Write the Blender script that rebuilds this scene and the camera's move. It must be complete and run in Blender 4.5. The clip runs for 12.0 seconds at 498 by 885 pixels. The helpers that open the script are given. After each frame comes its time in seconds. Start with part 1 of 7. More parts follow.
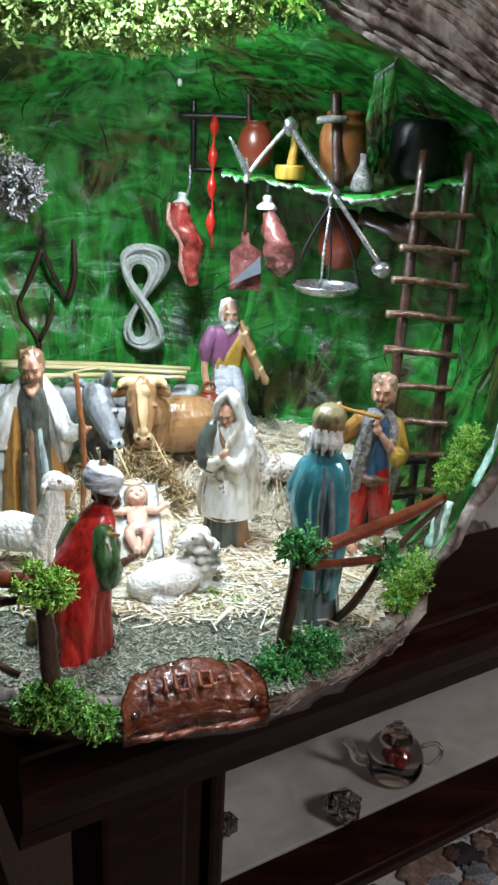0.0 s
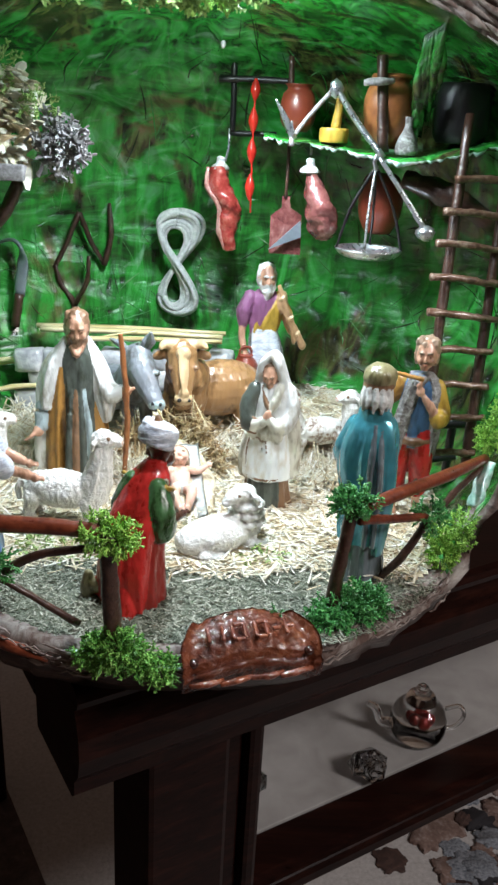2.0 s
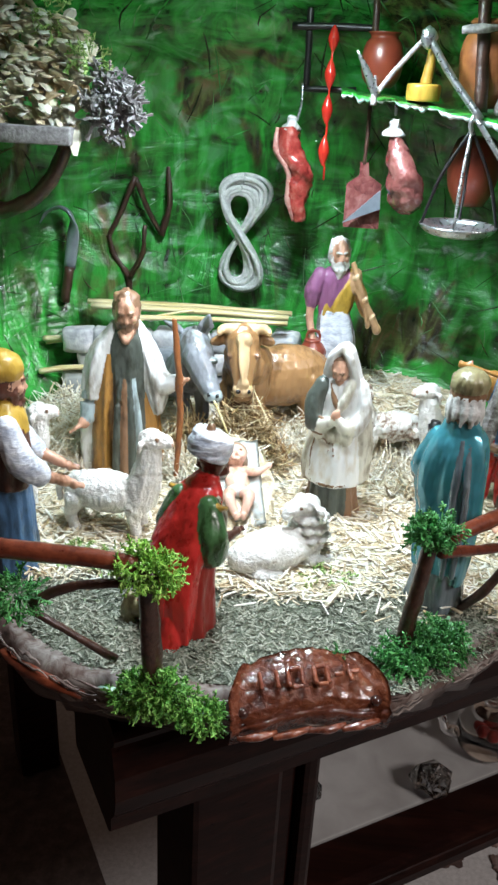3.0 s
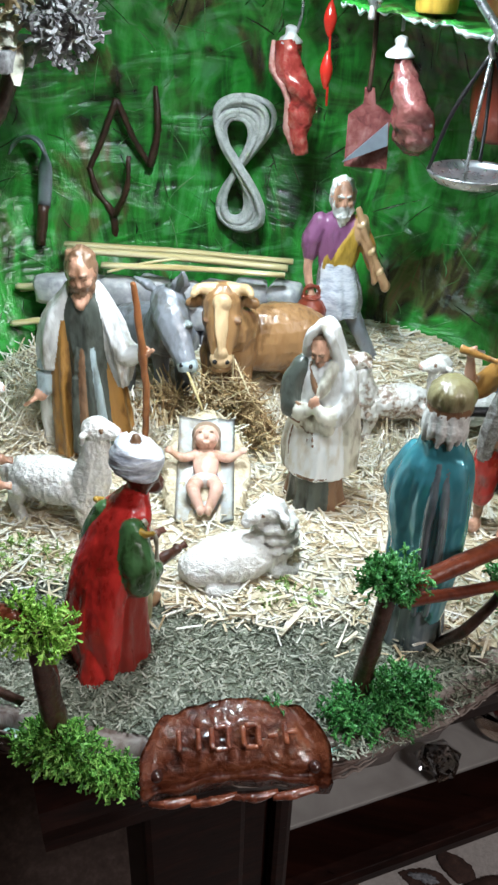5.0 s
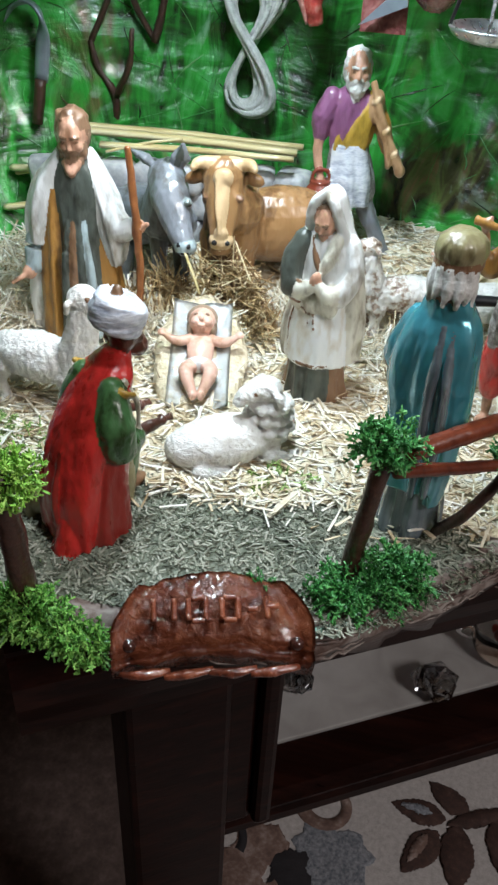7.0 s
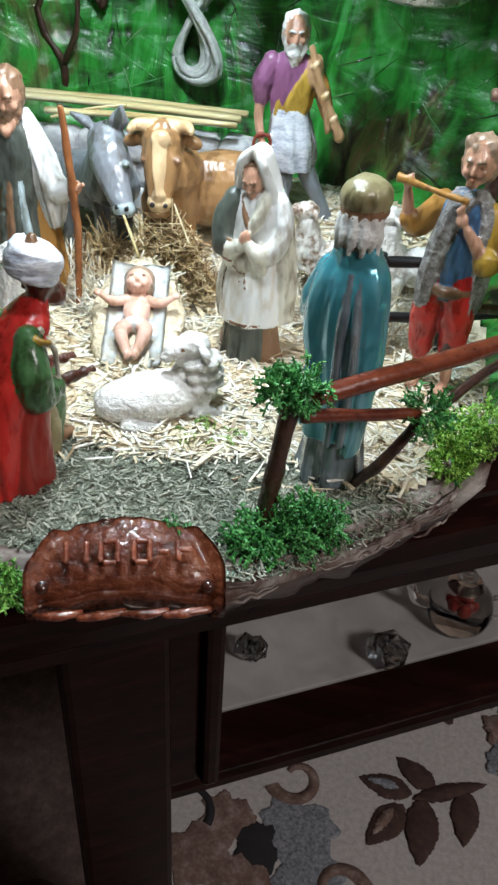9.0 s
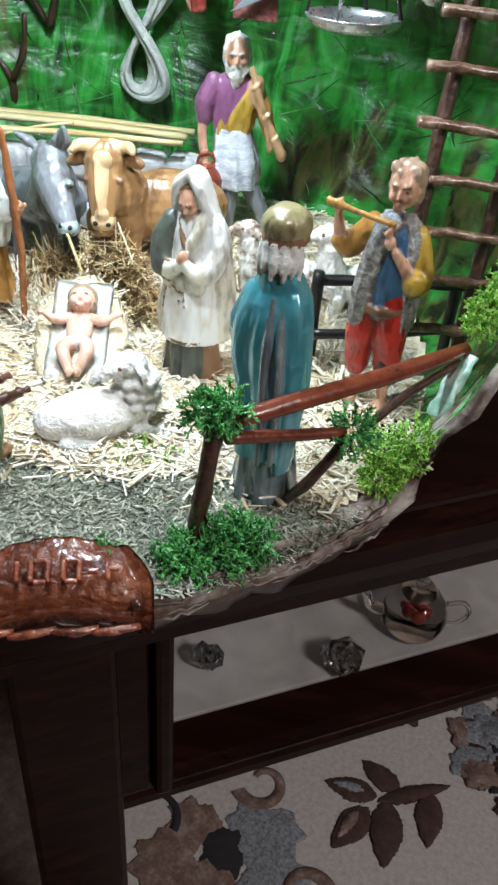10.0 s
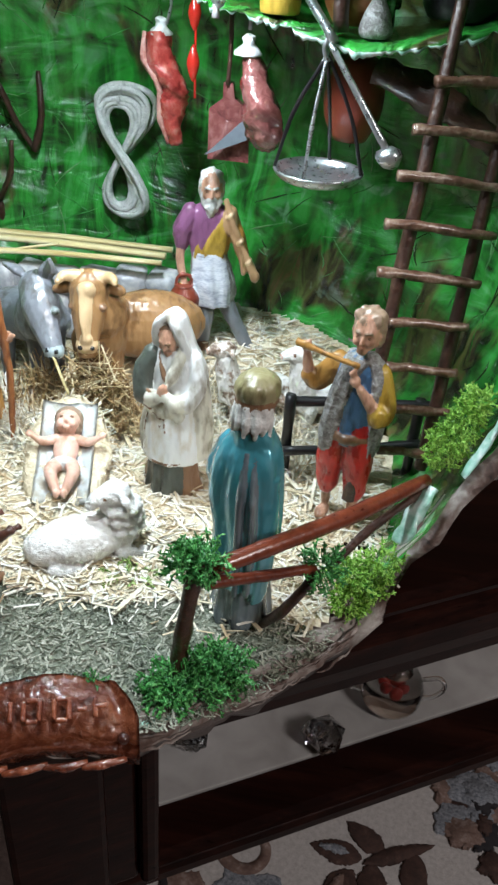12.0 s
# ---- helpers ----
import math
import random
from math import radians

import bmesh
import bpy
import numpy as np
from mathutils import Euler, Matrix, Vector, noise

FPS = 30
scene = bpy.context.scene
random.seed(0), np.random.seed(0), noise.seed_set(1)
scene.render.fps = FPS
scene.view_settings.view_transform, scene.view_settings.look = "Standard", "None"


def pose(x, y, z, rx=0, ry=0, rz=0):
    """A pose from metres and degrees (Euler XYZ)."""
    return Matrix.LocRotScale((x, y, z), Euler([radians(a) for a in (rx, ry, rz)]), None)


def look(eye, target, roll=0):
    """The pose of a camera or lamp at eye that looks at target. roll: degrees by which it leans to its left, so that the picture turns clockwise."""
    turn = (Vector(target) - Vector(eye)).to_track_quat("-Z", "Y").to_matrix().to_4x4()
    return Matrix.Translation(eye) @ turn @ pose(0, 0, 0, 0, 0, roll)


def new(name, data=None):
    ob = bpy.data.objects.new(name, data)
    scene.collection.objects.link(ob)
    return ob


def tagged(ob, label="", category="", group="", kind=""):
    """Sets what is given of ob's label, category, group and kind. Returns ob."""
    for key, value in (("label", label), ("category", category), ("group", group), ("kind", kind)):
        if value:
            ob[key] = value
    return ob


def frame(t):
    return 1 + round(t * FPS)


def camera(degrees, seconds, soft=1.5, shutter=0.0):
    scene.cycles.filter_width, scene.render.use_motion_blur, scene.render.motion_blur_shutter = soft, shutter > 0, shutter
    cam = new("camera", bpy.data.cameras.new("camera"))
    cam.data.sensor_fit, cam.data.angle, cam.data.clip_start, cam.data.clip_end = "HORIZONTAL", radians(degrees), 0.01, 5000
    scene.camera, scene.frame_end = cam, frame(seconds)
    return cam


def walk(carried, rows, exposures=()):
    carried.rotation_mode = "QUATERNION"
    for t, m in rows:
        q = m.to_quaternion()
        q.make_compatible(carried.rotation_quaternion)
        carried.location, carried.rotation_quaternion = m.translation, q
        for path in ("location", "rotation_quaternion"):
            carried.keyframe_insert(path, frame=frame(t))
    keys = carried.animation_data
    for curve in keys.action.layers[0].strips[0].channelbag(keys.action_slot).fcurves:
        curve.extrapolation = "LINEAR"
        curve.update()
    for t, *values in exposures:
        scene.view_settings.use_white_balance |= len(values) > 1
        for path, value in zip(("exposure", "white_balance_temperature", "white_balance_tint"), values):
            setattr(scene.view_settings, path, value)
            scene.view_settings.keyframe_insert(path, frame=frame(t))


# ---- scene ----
from mathutils.bvhtree import BVHTree

cam = camera(33.7, 12.0, soft=2.6)
METRES, EYE, TILT, LEAN, TURN = 0.385, 0.25, -20.0, -2.5, 0.0
ROWS = [
    (0.0, 0.0, 0.0, 0.0, 0.0, 0.0, -0.0),
    (0.5, -0.0019, -0.0134, -0.0096, -0.19, -0.13, -0.06),
    (1.0, -0.0118, -0.0293, -0.0163, -0.28, -0.26, -0.09),
    (1.5, -0.0424, -0.0496, -0.0273, -0.24, -0.51, -0.14),
    (2.0, -0.0703, -0.0199, -0.0283, 0.02, -1.53, -0.45),
    (2.5, -0.0827, 0.0535, -0.0016, 2.09, -2.91, -1.26),
    (4.5, 0.0224, 0.2735, 0.1585, 9.29, -11.11, -2.49),
    (5.0, 0.0457, 0.3153, 0.1465, 9.89, -12.33, -2.6),
    (5.5, 0.0454, 0.3362, 0.141, 10.56, -13.2, -2.84),
    (6.0, 0.0488, 0.3586, 0.0986, 11.05, -13.78, -3.1),
    (6.5, 0.0554, 0.3635, 0.0625, 11.33, -14.94, -3.9),
    (8.5, 0.132, 0.3406, 0.0339, 11.38, -16.36, -4.5),
    (9.0, 0.1486, 0.346, 0.0214, 10.83, -16.34, -4.46),
    (9.5, 0.1737, 0.3493, 0.0288, 10.15, -16.27, -4.47),
    (10.0, 0.1973, 0.3409, 0.0471, 9.31, -16.08, -4.49),
    (10.5, 0.2173, 0.3515, 0.0667, 8.87, -15.61, -4.37),
    (11.0, 0.2267, 0.3435, 0.1019, 8.5, -15.06, -4.19),
    (11.5, 0.2238, 0.3257, 0.1493, 8.17, -14.27, -4.09),
    (12.0, 0.2006, 0.3069, 0.1724, 7.93, -13.68, -4.0),
]
walk(cam, [(t, pose(0, 0, EYE, TILT, LEAN, TURN) @ pose(METRES * x, METRES * y, METRES * z, 90 + pitch, roll, yaw)) for t, x, y, z, yaw, pitch, roll in ROWS],
     [(0.0, -0.22), (2.5, 0.0), (4.5, -0.28), (5.5, -0.34), (6.5, -0.42), (9.0, -0.3), (10.0, -0.06), (11.0, -0.14), (12.0, -0.34)])

# ---------------- light ----------------
world = bpy.data.worlds.new("room_dusk")
scene.world = world
world.use_nodes = True
world.node_tree.nodes["Background"].inputs[0].default_value = (0.75, 0.85, 1.0, 1)
world.node_tree.nodes["Background"].inputs[1].default_value = 0.005
scene.view_settings.exposure = 0.0


def area_lamp(name, eye, target, size, watts, colour, spread=180):
    data = bpy.data.lights.new(name, "AREA")
    data.shape, data.size, data.energy, data.color, data.spread = "DISK", size, watts, colour, radians(spread)
    ob = new(name, data)
    ob.matrix_world = look(eye, target)
    return ob


# a cool white LED under the mossy arch, and the dim lamp of the room
bulb = new("led_bulb", bpy.data.lights.new("led_bulb", "POINT"))
bulb.location = (-0.045, 0.484, 0.300)
bulb.data.energy, bulb.data.color, bulb.data.shadow_soft_size = 0.60, (0.77, 0.89, 1.0), 0.02
area_lamp("led_and_fill_lamp", (-0.045, 0.486, 0.304), (-0.035, 0.47, 0.0), 0.05, 1.12, (0.77, 0.89, 1.0), 150)
# unseen fill added in front of the arch to brighten moss, rim and plaque
area_lamp("led_and_fill_lamp", (-0.04, 0.365, 0.37), (-0.03, 0.43, 0.2), 0.03, 0.62, (0.82, 0.93, 1.0), 150)
area_lamp("ceiling_lamp", (1.6, -0.6, 1.5), (0.3, 0.6, -0.5), 0.6, 36.0, (1.0, 0.94, 0.93))

# ---------------- materials ----------------


def material(name, stops, rough=0.5, scale=80.0, bump=0.15, metal=0.0, coat=0.0, stretch=(1, 1, 1), fine=4.0, detail=6.0, distort=0.0, rough2=None, piece=0.0, relief=0.0015, shine=0.5):
    """Colours by noise at two sizes, a fine relief, and a little change of gloss."""
    m = bpy.data.materials.new(name)
    m.use_nodes = True
    nt = m.node_tree
    n, l = nt.nodes, nt.links
    b = n["Principled BSDF"]
    tc, mp = n.new("ShaderNodeTexCoord"), n.new("ShaderNodeMapping")
    mp.inputs["Scale"].default_value = stretch
    l.new(tc.outputs["Object"], mp.inputs["Vector"])
    a, c = n.new("ShaderNodeTexNoise"), n.new("ShaderNodeTexNoise")
    for tex, s in ((a, scale), (c, scale * fine)):
        tex.inputs["Scale"].default_value, tex.inputs["Detail"].default_value = s, detail
        tex.inputs["Distortion"].default_value = distort
        l.new(mp.outputs["Vector"], tex.inputs["Vector"])
    mix = n.new("ShaderNodeMix")
    mix.inputs[0].default_value = 0.35
    l.new(a.outputs["Fac"], mix.inputs[2])
    l.new(c.outputs["Fac"], mix.inputs[3])
    fac = mix.outputs[0]
    if piece:
        geo, ad = n.new("ShaderNodeNewGeometry"), n.new("ShaderNodeMath")
        mul = n.new("ShaderNodeMath")
        mul.operation = "MULTIPLY_ADD"
        mul.inputs[1].default_value, mul.inputs[2].default_value = piece, -piece / 2
        l.new(geo.outputs["Random Per Island"], mul.inputs[0])
        l.new(mul.outputs[0], ad.inputs[0])
        l.new(fac, ad.inputs[1])
        fac = ad.outputs[0]
    ramp = n.new("ShaderNodeValToRGB")
    e = ramp.color_ramp.elements
    while len(e) < len(stops):
        e.new(0.5)
    for el, (p, col) in zip(e, stops):
        el.position, el.color = p, (*col, 1)
    l.new(fac, ramp.inputs["Fac"])
    l.new(ramp.outputs["Color"], b.inputs["Base Color"])
    rr = n.new("ShaderNodeMapRange")
    rr.inputs["To Min"].default_value, rr.inputs["To Max"].default_value = rough * 0.75, min(1, rough2 or rough * 1.3)
    l.new(c.outputs["Fac"], rr.inputs["Value"])
    l.new(rr.outputs[0], b.inputs["Roughness"])
    b.inputs["Metallic"].default_value = metal
    b.inputs["Specular IOR Level"].default_value = shine
    b.inputs["Coat Weight"].default_value = coat
    b.inputs["Coat Roughness"].default_value = 0.12
    if bump:
        bp = n.new("ShaderNodeBump")
        bp.inputs["Strength"].default_value, bp.inputs["Distance"].default_value = min(1, bump), relief
        l.new(mix.outputs[0], bp.inputs["Height"])
        l.new(bp.outputs["Normal"], b.inputs["Normal"])
    return m


def two(c, d=0.75, lo=0.35, hi=0.65):
    """A colour and a darker one of the same hue."""
    return [(lo, tuple(v * d for v in c)), (hi, c)]


def paint(name, c, rough=0.34, d=0.42, coat=0.25, scale=62, bump=0.7):
    """Glazed figurine paint with a brown wash in patches."""
    wash = tuple(v * d * k for v, k in zip(c, (1.0, 0.9, 0.75)))
    return material(name, [(0.37, wash), (0.50, c), (0.75, tuple(min(1, v * 1.06) for v in c))], rough, scale, bump, coat=coat, stretch=(1, 1, 0.4), relief=0.0022)


def lacquer(name):
    """Brushed glossy lacquer: emerald, deep green and earth-brown patches drawn out into feathery strokes."""
    m = bpy.data.materials.new(name)
    m.use_nodes = True
    n, l = m.node_tree.nodes, m.node_tree.links
    b = n["Principled BSDF"]
    tc = n.new("ShaderNodeTexCoord")

    def tex(scale, detail, distort, stretch, turn=(0, 0, 0)):
        mp, t = n.new("ShaderNodeMapping"), n.new("ShaderNodeTexNoise")
        mp.inputs["Scale"].default_value, mp.inputs["Rotation"].default_value = stretch, turn
        t.inputs["Scale"].default_value, t.inputs["Detail"].default_value, t.inputs["Distortion"].default_value = scale, detail, distort
        l.new(tc.outputs["Object"], mp.inputs["Vector"])
        l.new(mp.outputs["Vector"], t.inputs["Vector"])
        return t.outputs["Fac"]

    def ramp(fac, stops):
        r = n.new("ShaderNodeValToRGB")
        e = r.color_ramp.elements
        while len(e) < len(stops):
            e.new(0.5)
        for el, (p, c) in zip(e, stops):
            el.position, el.color = p, (*c, 1)
        l.new(fac, r.inputs["Fac"])
        return r.outputs["Color"]

    def blend(fac, a, c):
        x = n.new("ShaderNodeMix")
        x.data_type = "RGBA"
        l.new(fac, x.inputs[0])
        l.new(a, x.inputs[6])
        l.new(c, x.inputs[7])
        return x.outputs[2]

    up = tex(26, 7, 2.2, (1.6, 1.6, 0.45), (0.0, 0.5, 0.0))
    across = tex(30, 7, 2.4, (0.55, 0.55, 1.5), (0.0, -0.5, 0.0))
    patch, earth, milk = tex(9, 5, 1.0, (1, 1, 0.8)), tex(11, 6, 1.8, (1.2, 1.2, 0.7)), tex(21, 8, 2.0, (1, 1, 0.9))
    greens = blend(patch, ramp(up, [(0.36, (0.006, 0.03, 0.007)), (0.46, (0.018, 0.15, 0.02)), (0.55, (0.03, 0.36, 0.04)), (0.68, (0.09, 0.50, 0.12))]), ramp(across, [(0.36, (0.012, 0.028, 0.008)), (0.46, (0.022, 0.17, 0.025)), (0.56, (0.035, 0.30, 0.04)), (0.68, (0.13, 0.44, 0.17))]))
    browns = ramp(up, [(0.36, (0.012, 0.012, 0.006)), (0.48, (0.055, 0.05, 0.018)), (0.58, (0.10, 0.13, 0.035)), (0.7, (0.17, 0.12, 0.05))])
    mask = ramp(earth, [(0.52, (0, 0, 0)), (0.60, (1, 1, 1))])
    white = ramp(milk, [(0.62, (0, 0, 0)), (0.74, (0.6, 0.6, 0.6))])
    pale = ramp(across, [(0.3, (0.20, 0.42, 0.26)), (0.7, (0.55, 0.70, 0.58))])
    l.new(blend(white, blend(mask, greens, browns), pale), b.inputs["Base Color"])
    mr = n.new("ShaderNodeMapRange")
    mr.inputs["To Min"].default_value, mr.inputs["To Max"].default_value = 0.12, 0.34
    l.new(milk, mr.inputs["Value"])
    l.new(mr.outputs[0], b.inputs["Roughness"])
    b.inputs["Coat Weight"].default_value, b.inputs["Coat Roughness"].default_value = 0.5, 0.1
    mix = n.new("ShaderNodeMix")
    l.new(patch, mix.inputs[0])
    l.new(up, mix.inputs[2])
    l.new(across, mix.inputs[3])
    bp = n.new("ShaderNodeBump")
    bp.inputs["Strength"].default_value, bp.inputs["Distance"].default_value = 0.9, 0.006
    l.new(mix.outputs[0], bp.inputs["Height"])
    l.new(bp.outputs["Normal"], b.inputs["Normal"])
    return m


GREEN = lacquer("green_lacquer_wall")
STROKE_D = material("dark_green_lacquer", [(0.35, (0.008, 0.02, 0.006)), (0.65, (0.03, 0.06, 0.018))], 0.22, 60, 0.3, coat=0.5)
STROKE_L = material("light_green_lacquer", [(0.35, (0.03, 0.22, 0.04)), (0.65, (0.16, 0.36, 0.14))], 0.2, 60, 0.3, coat=0.5)
BARK = material("weathered_bark", [(0.34, (0.022, 0.014, 0.011)), (0.43, (0.11, 0.066, 0.052)), (0.55, (0.27, 0.23, 0.205)), (0.72, (0.55, 0.52, 0.48))], 0.65, 45, 1.0, stretch=(1, 1, 0.5), distort=1.0)
DARKBASE = material("dark_varnished_base", [(0.35, (0.012, 0.008, 0.006)), (0.55, (0.035, 0.018, 0.012)), (0.75, (0.09, 0.055, 0.04))], 0.3, 50, 0.7, coat=0.4, stretch=(0.4, 0.4, 2))
WALNUT = material("dark_walnut_varnish", [(0.3, (0.003, 0.001, 0.0008)), (0.5, (0.010, 0.0029, 0.0021)), (0.72, (0.026, 0.0075, 0.0048))], 0.3, 22, 0.12, coat=0.0, shine=0.09, stretch=(0.25, 2.5, 6.0), distort=0.5)
MARBLE = material("pale_stone_shelf", [(0.3, (0.2, 0.19, 0.18)), (0.5, (0.33, 0.32, 0.31)), (0.7, (0.45, 0.44, 0.43))], 0.35, 7, 0.05, coat=0.15, distort=0.8)
STRAW = material("dry_straw", [(0.1, (0.40, 0.29, 0.16)), (0.32, (0.64, 0.54, 0.37)), (0.55, (0.74, 0.69, 0.56)), (0.85, (0.80, 0.78, 0.72))], 0.5, 60, 0.2, piece=0.7)
STRAWBED = material("straw_bed", [(0.3, (0.36, 0.27, 0.15)), (0.5, (0.63, 0.54, 0.38)), (0.7, (0.78, 0.72, 0.56))], 0.7, 130, 1.0)
GRAVEL = material("grey_green_chaff", [(0.2, (0.07, 0.08, 0.055)), (0.45, (0.19, 0.21, 0.155)), (0.65, (0.32, 0.33, 0.26)), (0.9, (0.48, 0.48, 0.40))], 0.75, 200, 1.0, piece=0.6)
MOSS_L = material("bright_moss", [(0.15, (0.07, 0.2, 0.015)), (0.5, (0.2, 0.45, 0.05)), (0.85, (0.42, 0.68, 0.14))], 0.55, 40, 0.2, piece=0.7)
MOSS_D = material("dark_moss", [(0.15, (0.015, 0.1, 0.02)), (0.5, (0.05, 0.27, 0.06)), (0.85, (0.15, 0.46, 0.13))], 0.5, 40, 0.2, piece=0.7)
MOSS_M = material("mid_green_moss", [(0.15, (0.03, 0.13, 0.015)), (0.5, (0.11, 0.34, 0.045)), (0.85, (0.28, 0.55, 0.12))], 0.55, 40, 0.2, piece=0.7)
MOSS_P = material("pale_moss", [(0.15, (0.12, 0.24, 0.05)), (0.5, (0.3, 0.46, 0.12)), (0.85, (0.55, 0.68, 0.3))], 0.55, 40, 0.2, piece=0.7)
TERRA = material("glazed_terracotta", [(0.32, (0.045, 0.012, 0.008)), (0.46, (0.21, 0.055, 0.026)), (0.6, (0.33, 0.10, 0.045)), (0.75, (0.42, 0.2, 0.12))], 0.26, 75, 1.0, coat=0.85, distort=0.6, relief=0.003)
DARKTERRA = material("dark_glaze", two((0.05, 0.016, 0.011)), 0.22, 60, 0.3, coat=0.7)
CLAY = material("brown_clay", [(0.3, (0.16, 0.05, 0.018)), (0.6, (0.34, 0.125, 0.04)), (0.8, (0.42, 0.18, 0.07))], 0.4, 50, 0.2, coat=0.2)
REDCLAY = material("red_clay", two((0.22, 0.04, 0.02)), 0.35, 50, 0.2, coat=0.3)
STONE = material("grey_stone", [(0.25, (0.16, 0.17, 0.19)), (0.5, (0.38, 0.39, 0.41)), (0.75, (0.62, 0.61, 0.58))], 0.5, 70, 0.8, coat=0.2)
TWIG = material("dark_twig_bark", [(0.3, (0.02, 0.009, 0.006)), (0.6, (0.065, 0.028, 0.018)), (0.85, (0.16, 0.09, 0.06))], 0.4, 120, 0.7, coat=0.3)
RAILRED = material("red_brown_rail", [(0.3, (0.07, 0.014, 0.008)), (0.6, (0.19, 0.042, 0.018)), (0.85, (0.30, 0.1, 0.05))], 0.3, 90, 0.5, coat=0.5)
BLACK = material("black_paint", two((0.012, 0.011, 0.012)), 0.35, 90, 0.3)
STEEL = material("worn_steel", [(0.3, (0.32, 0.34, 0.36)), (0.6, (0.62, 0.64, 0.66))], 0.28, 90, 0.2, metal=0.9)
PEWTER = material("grey_blade", two((0.30, 0.35, 0.40)), 0.3, 60, 0.15, metal=0.4)
DRYPLANT = material("silver_grey_dried_stem", [(0.3, (0.10, 0.09, 0.09)), (0.6, (0.36, 0.34, 0.34)), (0.85, (0.6, 0.58, 0.58))], 0.5, 150, 0.6)
ROPE = material("grey_cord", [(0.3, (0.40, 0.42, 0.40)), (0.55, (0.64, 0.65, 0.63)), (0.8, (0.78, 0.78, 0.76))], 0.7, 240, 0.9)
MEAT = material("painted_meat", [(0.34, (0.18, 0.018, 0.016)), (0.48, (0.46, 0.06, 0.05)), (0.62, (0.55, 0.2, 0.16)), (0.8, (0.72, 0.48, 0.4))], 0.18, 60, 1.0, coat=0.8, distort=0.8, relief=0.003)
HAM = material("cured_ham", [(0.33, (0.07, 0.016, 0.015)), (0.5, (0.22, 0.07, 0.065)), (0.72, (0.40, 0.2, 0.18))], 0.22, 60, 1.0, coat=0.6, distort=0.8, relief=0.003)
FAT = material("pink_fat", [(0.35, (0.42, 0.12, 0.10)), (0.6, (0.62, 0.34, 0.29))], 0.25, 120, 0.8, coat=0.6)
SAUSAGE = material("red_sausage", two((0.72, 0.035, 0.022)), 0.2, 60, 0.2, coat=0.6)
YELLOW = paint("yellow_paint", (0.46, 0.29, 0.045))
SKIN = paint("skin_paint", (0.56, 0.31, 0.21))
SKINB = paint("baby_skin_paint", (0.74, 0.46, 0.36), d=0.7)
DARKSKIN = paint("dark_skin_paint", (0.10, 0.035, 0.022))
PIPE = paint("bagpipe_wood_paint", (0.42, 0.25, 0.13), d=0.5)
MOUTH = paint("lip_paint", (0.42, 0.19, 0.13), d=0.7)
HAIR = paint("brown_hair_paint", (0.24, 0.135, 0.08))
HAIRP = paint("fair_hair_paint", (0.33, 0.23, 0.16))
GREYHAIR = material("grey_hair_paint", [(0.3, (0.36, 0.36, 0.34)), (0.6, (0.72, 0.72, 0.69))], 0.5, 140, 0.9)
WHITE = paint("ivory_paint", (0.68, 0.69, 0.68), d=0.5)
CREAM = paint("cream_paint", (0.68, 0.67, 0.58), d=0.4)
LINE = paint("brown_wash_paint", (0.22, 0.12, 0.065))
TEALGREY = paint("dark_teal_paint", (0.075, 0.088, 0.075), d=0.3)
OCHRE = paint("ochre_paint", (0.38, 0.19, 0.045))
SLEEVE = paint("blue_grey_paint", (0.34, 0.42, 0.44))
TURQ = material("pearly_turquoise", [(0.25, (0.03, 0.16, 0.2)), (0.5, (0.07, 0.32, 0.39)), (0.75, (0.3, 0.55, 0.6))], 0.24, 30, 0.1, metal=0.35, coat=0.5, stretch=(1, 1, 0.2))
SILVERY = material("pearly_grey", [(0.3, (0.06, 0.08, 0.10)), (0.55, (0.22, 0.27, 0.30)), (0.8, (0.42, 0.46, 0.48))], 0.25, 60, 0.15, metal=0.4, coat=0.4, stretch=(1.5, 1.5, 0.12))
OLIVE = paint("olive_paint", (0.28, 0.25, 0.13))
RED = paint("red_paint", (0.50, 0.026, 0.022), rough=0.28, d=0.5)
DEEPRED = paint("deep_red_paint", (0.26, 0.022, 0.016), rough=0.3, d=0.45)
GREENP = paint("green_robe_paint", (0.055, 0.14, 0.05), rough=0.28)
BLUEWHITE = material("blue_white_turban", [(0.3, (0.28, 0.32, 0.42)), (0.55, (0.66, 0.69, 0.75)), (0.8, (0.8, 0.81, 0.84))], 0.4, 90, 0.5, stretch=(1, 1, 3))
PURPLE = paint("mauve_paint", (0.24, 0.09, 0.19))
BLUE = paint("blue_paint", (0.07, 0.16, 0.30))
FLEECE = material("grey_fleece", [(0.32, (0.05, 0.04, 0.035)), (0.5, (0.22, 0.21, 0.20)), (0.62, (0.42, 0.42, 0.42)), (0.8, (0.64, 0.65, 0.65))], 0.45, 190, 1.0, distort=1.2)
WOOL = material("cream_wool_paint", [(0.30, (0.42, 0.37, 0.30)), (0.42, (0.70, 0.68, 0.64)), (0.7, (0.82, 0.82, 0.80))], 0.42, 150, 0.8, coat=0.15, distort=1.6, relief=0.002, stretch=(0.6, 1.2, 1.2))
DONKEY = paint("donkey_grey_paint", (0.20, 0.215, 0.24), d=0.5, coat=0.4)
OX = paint("ox_tan_paint", (0.33, 0.18, 0.075), d=0.45, coat=0.4)
OXWHITE = paint("ox_blaze_paint", (0.62, 0.44, 0.25), d=0.7, coat=0.5)
